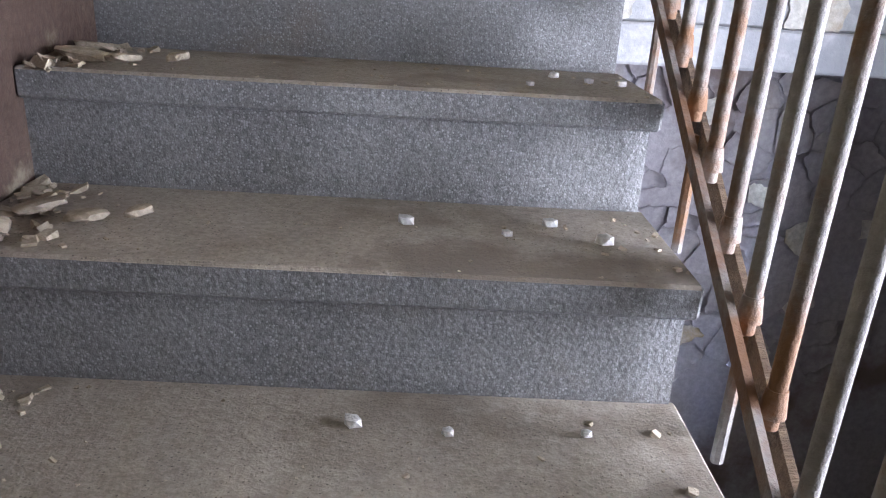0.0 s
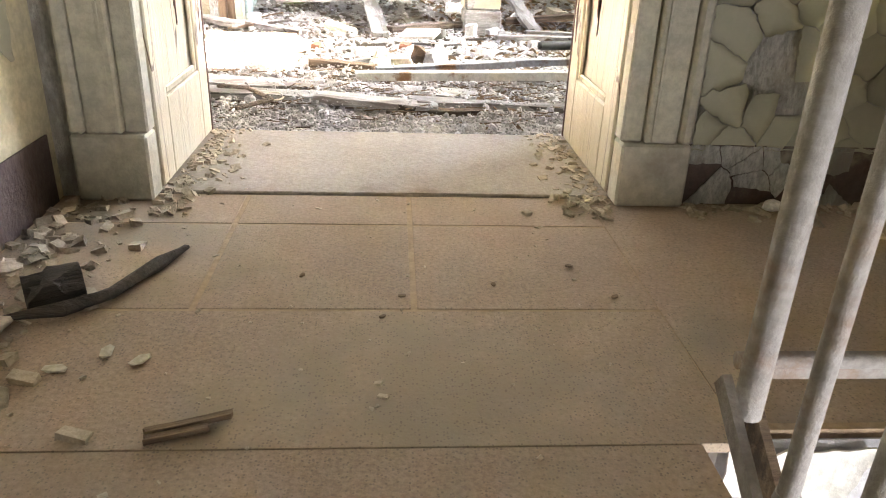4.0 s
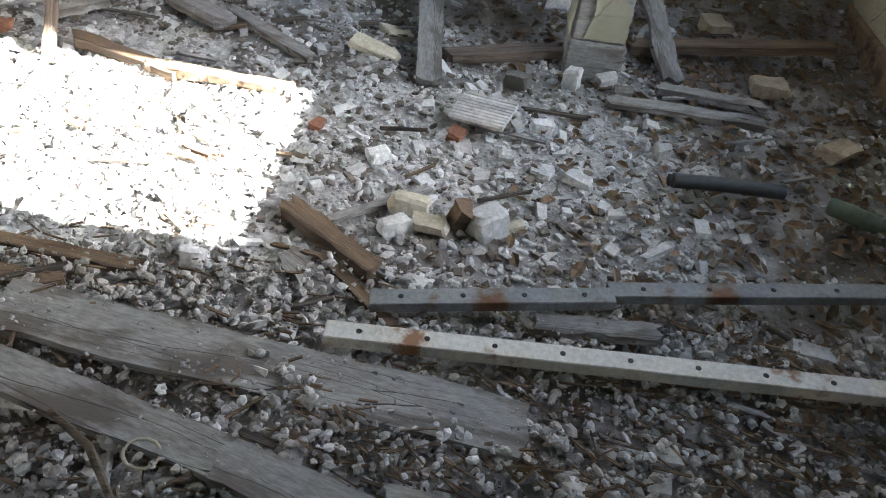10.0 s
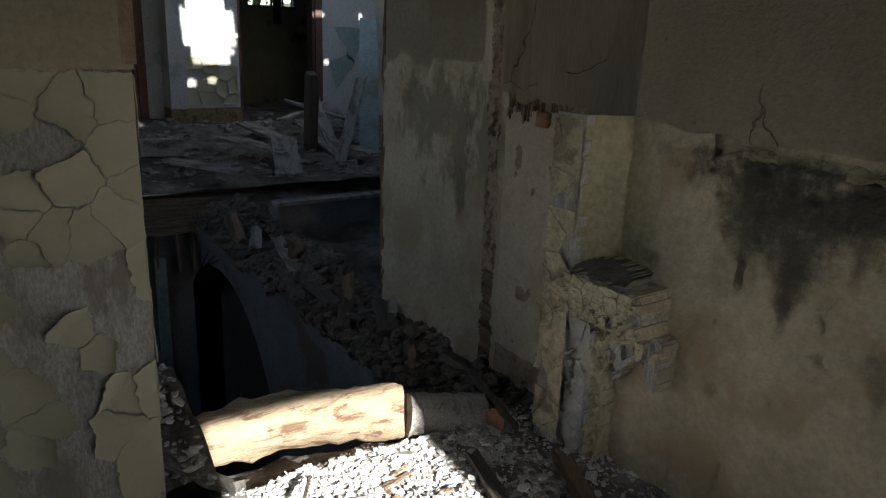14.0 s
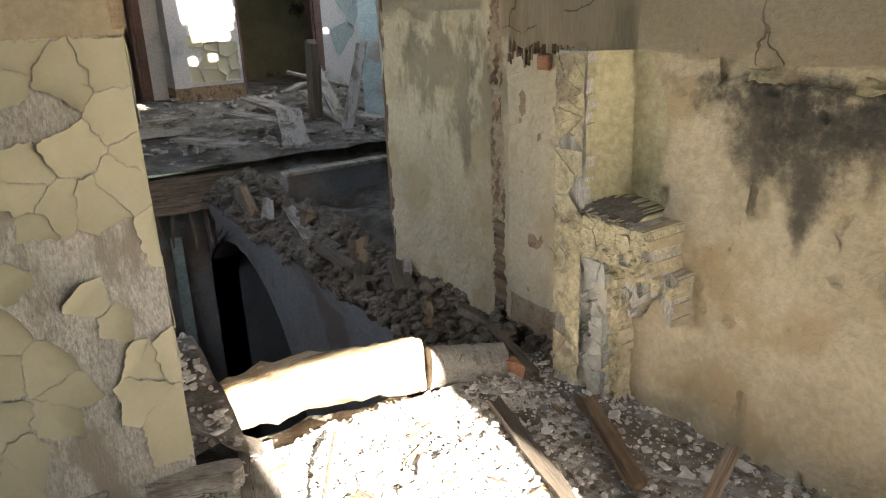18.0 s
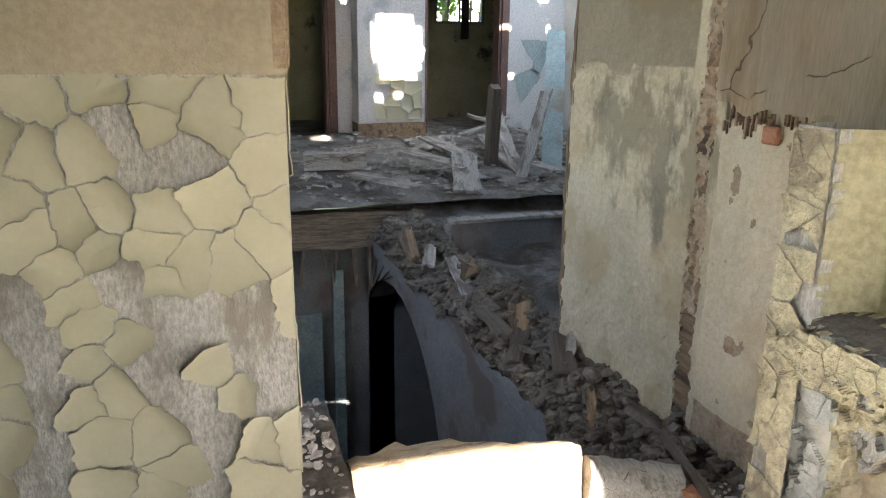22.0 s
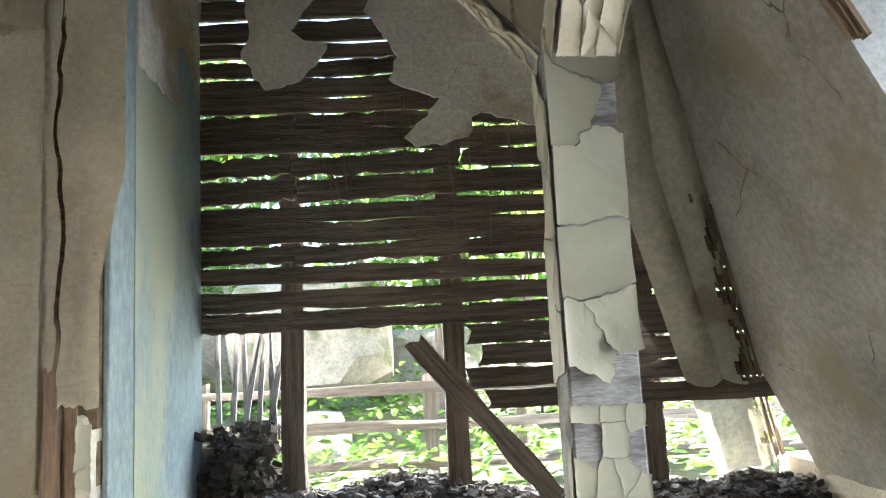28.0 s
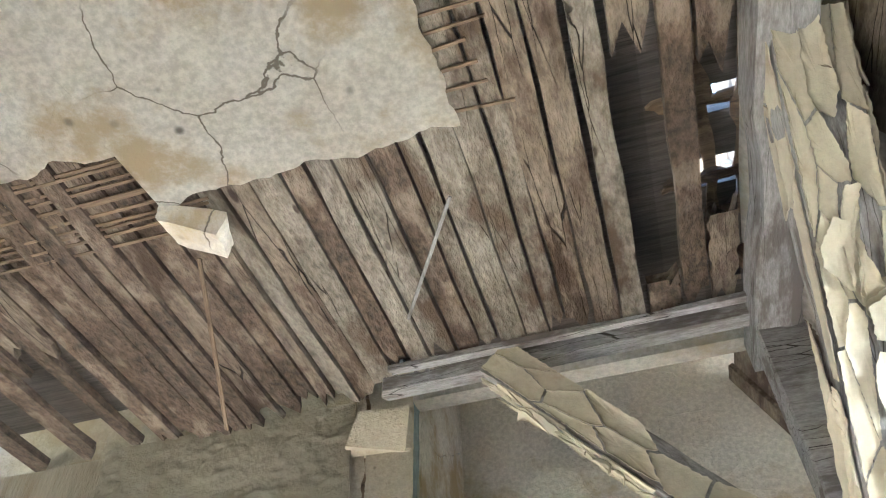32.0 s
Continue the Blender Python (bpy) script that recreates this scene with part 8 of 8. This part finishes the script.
for k, (x0, y0, z0, x1, y1, z1, w) in enumerate(FAR_BOARDS):
    timber("fallen_board", (x0, y0, z0), (x1, y1, z1), w, 0.03, GREYWOOD, "long dusty board fallen in the far room", "board", 700 + k, 0.006, 0.03, 8, group="fallen boards in the far room")
timber("leaning_board", (-7.6, 7.3, 0.0), (-8.9, 7.95, 1.55), 0.22, 0.03, BLUEWOOD, "bluish board leaning in the far room", "board", 720, 0.004, 0.03, 8)
timber("standing_post", (-7.9, 6.72, -0.2), (-7.9, 6.75, 0.95), 0.16, 0.1, DIRTWOOD, "short broken post standing in the far room", "post", 721, 0.008, 0.03, 8, up=(0, 1, 0))
timber("timber_block", (-8.0, 4.75, 0.22), (-7.95, 5.35, 0.22), 0.14, 0.16, GREYWOOD, "grey timber block lying on the far floor", "timber", 722, 0.008, 0.02, 6)
bpf = thing("partition_screen", (-5.6, 5.9, -0.2), "grey broken panel standing at the hole's end", "panel")
part("board", boxes((0, 0.04, -0.45, 0.6, -0.2, 0.3), bevel=0.006), SHADEDPAINT, bpf)
part("top_rail", boxes((-0.03, 0.07, -0.47, 0.62, 0.3005, 0.33), bevel=0.004), GREYWOOD, bpf)
for nm, y0, y1, z1 in (("door_frame", 4.55, 5.48, 2.66), ("door_frame", 6.82, 7.92, 2.50)):
    df = thing(nm, (FARX, (y0 + y1) / 2, 0.1), "dark brown wooden door frame in the far wall", "door frame", group="door frames of the far wall")
    h = (y1 - y0) / 2
    for s in (-1, 1):
        ya, yb = sorted((s * h, s * (h + 0.11)))
        part("jamb", boxes((0.0, 0.04, ya, yb, 0.0, z1), bevel=0.006), REDWOOD, df)
        ya, yb = sorted((s * h, s * (h - 0.03)))
        part("lining", boxes((-0.2, 0.0, ya, yb, 0.0, z1 - 0.1)), REDWOOD, df)
    part("head", boxes((0.0, 0.04, -h + 0.0005, h - 0.0005, z1 - 0.10, z1), bevel=0.006), REDWOOD, df)
win = thing("window_1", (-13.25, 8.30, 1.72), "barred window of the dim back room", "window", kind="structure")
part("window_frame", boxes((0, 0.05, -0.46, -0.41, 0, 1.13), (0, 0.05, 0.41, 0.46, 0, 1.13), (0, 0.05, -0.41, 0.41, 0, 0.05), (0, 0.05, -0.41, 0.41, 1.08, 1.13)), BLUEWOOD, win)
for k in range(3):
    part("glazing_bar", boxes((0.01, 0.04, -0.22 + 0.21 * k, -0.19 + 0.21 * k, 0.0505, 1.0795)), DARKWOOD, win)
part("cross_bar", boxes((0.041, 0.06, -0.41, 0.41, 0.6, 0.63)), DARKWOOD, win)
part("rag", boxes((0.08, 0.10, 0.02, 0.16, -0.25, 1.1)), BLACK, win, "dark hanging rag")
timber("hanging_timber", (-9.9, 6.78, 2.9), (-9.8, 6.9, 1.95), 0.04, 0.03, ROT, "loose lath hanging by the far door", "lath", 730, 0.003, 0.01, 4, up=(0, 1, 0))
lgf = thing("door_leaf", (-6.95, 4.3, -3.2), "green painted door leaf in the dark storey below", "door")
part("panel", boxes((0, 0.04, -0.4, 0.4, 0, 2.2), bevel=0.004), BLUEWOOD, lgf)
part("stile", boxes((0.0405, 0.06, 0.5, 0.6, 0, 2.6), bevel=0.004), BLUEWOOD, lgf)

# ---- outside ----
fence = thing("fence", (0.2, 8.3, 0.6), "weathered rail fence behind the house", "fence")
for k, z in enumerate((0.18, 0.42, 0.66)):
    timber("rail", (-1.6, 8.3, 0.62 + z), (3.2, 8.25, 0.58 + z), 0.06, 0.05, DIRTWOOD, "", "", 800 + k, 0.012, 0.01, 14, fence, up=(0, 1, 0))
for k in range(4):
    timber("post", (-1.4 + 1.5 * k, 8.33, 0.2), (-1.4 + 1.5 * k, 8.33, 1.35), 0.09, 0.09, DIRTWOOD, "", "", 810 + k, 0.006, 0.01, 6, fence, up=(0, 1, 0))
for k, (x, y, z, s) in enumerate(((-1.0, 11.0, 1.7, 1.5), (0.3, 12.5, 1.3, 1.3), (-2.4, 12.5, 1.9, 2.4), (-0.9, 9.4, 0.8, 0.7), (1.7, 10.5, 0.9, 0.9))):
    lump("boulder", (x, y, z), (s * 1.3, s, s), STONE, "grey mossy boulder on the bank", "boulder", 820 + k, "boulders on the bank", 0.4, 3)
spots, sizes = [], []
orr = random.Random(83)
for k in range(500):
    spots.append((orr.uniform(-1.5, 2.5), orr.uniform(6.5, 8.2), 0.47 + 0.06 * orr.random())), sizes.append(orr.choice((0.05, 0.08, 0.12, 0.18)))
chips("rubble_outside", spots, sizes, CHIP, "stones and fallen laths outside the wall", 0.5, 84)


def tree(x, y, z, height, lean, nleaf, seed, leaf=0.06, spread=1.0):
    """A tree: tapered trunk, limbs that fork, and leaves round the twigs."""
    r = random.Random(seed)
    tr = thing("tree", (x, y, z), "leafy young tree on the bank behind the house", "tree", group="trees behind the house")
    top = Vector((lean, r.uniform(-0.2, 0.2), height))
    stem = [Vector((0, 0, -0.2)), top * 0.3 + Vector((r.uniform(-0.1, 0.1), 0, 0)), top * 0.6 + Vector((r.uniform(-0.15, 0.15), 0, 0)), top]
    tube("trunk", stem, [0.09, 0.075, 0.05, 0.02], BARK, tr, 9, 0.12, seed)
    tips = []
    for k in range(11):
        t = r.uniform(0.2, 0.98)
        base = stem[1].lerp(stem[3], t)
        a = r.uniform(0, 6.28)
        L = r.uniform(0.5, 1.3) * spread
        tip = base + Vector((math.cos(a) * L, math.sin(a) * L, r.uniform(0.0, 0.7)))
        tube("limb", [base, base.lerp(tip, 0.5) + Vector((0, 0, 0.12)), tip], [0.03, 0.02, 0.007], BARK, tr, 6, 0.1, seed + k)
        tips += [base.lerp(tip, q) for q in (0.4, 0.6, 0.8, 1.0)]
    vs, fs = [], []
    for k in range(nleaf):
        c = r.choice(tips) + Vector((r.gauss(0, 0.24), r.gauss(0, 0.24), r.gauss(0, 0.2))) * spread
        m = Euler((r.uniform(0, 6.28), r.uniform(0, 6.28), r.uniform(0, 6.28))).to_matrix()
        s = leaf * r.uniform(0.6, 1.3)
        i = len(vs)
        vs += [c + m @ Vector(v) * s for v in ((-1, 0, 0), (0, -0.55, 0.12), (1, 0, 0), (0, 0.55, 0.12))]
        fs += [(i, i + 1, i + 2), (i, i + 2, i + 3)]
    me = bpy.data.meshes.new("crown")
    me.from_pydata([tuple(v) for v in vs], [], fs)
    me.materials.append(LEAF)
    cr_ob = new("crown", me)
    cr_ob.parent = tr
    return tr


for k, (x, y, h, n) in enumerate(((0.2, 10.2, 3.4, 2600), (0.9, 9.6, 2.6, 2200), (1.9, 10.8, 3.2, 2600), (-0.5, 12.5, 4.0, 2600), (2.8, 12.0, 3.6, 2600), (-2.2, 10.6, 3.4, 2400), (1.0, 13.5, 4.5, 3000), (4.0, 10.0, 3.4, 2400), (-3.8, 13.0, 4.0, 2600), (-14.8, 8.6, 3.4, 2000), (-15.4, 9.6, 3.6, 2000))):
    tree(x, y, 0.42 + 0.10 * (y - 6.5), h, 0.5 - 0.25 * (k % 4), n, 900 + k, 0.07, 1.0 if k < 9 else 1.3)
sp = []
for k in range(9000):
    x, y = orr.uniform(-7, 8), orr.uniform(14.5, 17.5)
    sp.append((x, y, 1.0 + 2.0 * orr.random() ** 1.2))
leaves("woodland_foliage", sp, 0.13, LEAF, "dense sunlit foliage of the wood behind", 85)
sp = []
for k in range(3500):
    x, y = orr.uniform(-3, 4), orr.uniform(7.4, 12.0)
    sp.append((x, y, 0.5 + 0.1 * (y - 6.5) + 0.35 * orr.random() ** 2))
leaves("undergrowth", sp, 0.05, LEAF, "green undergrowth on the bank", 86)
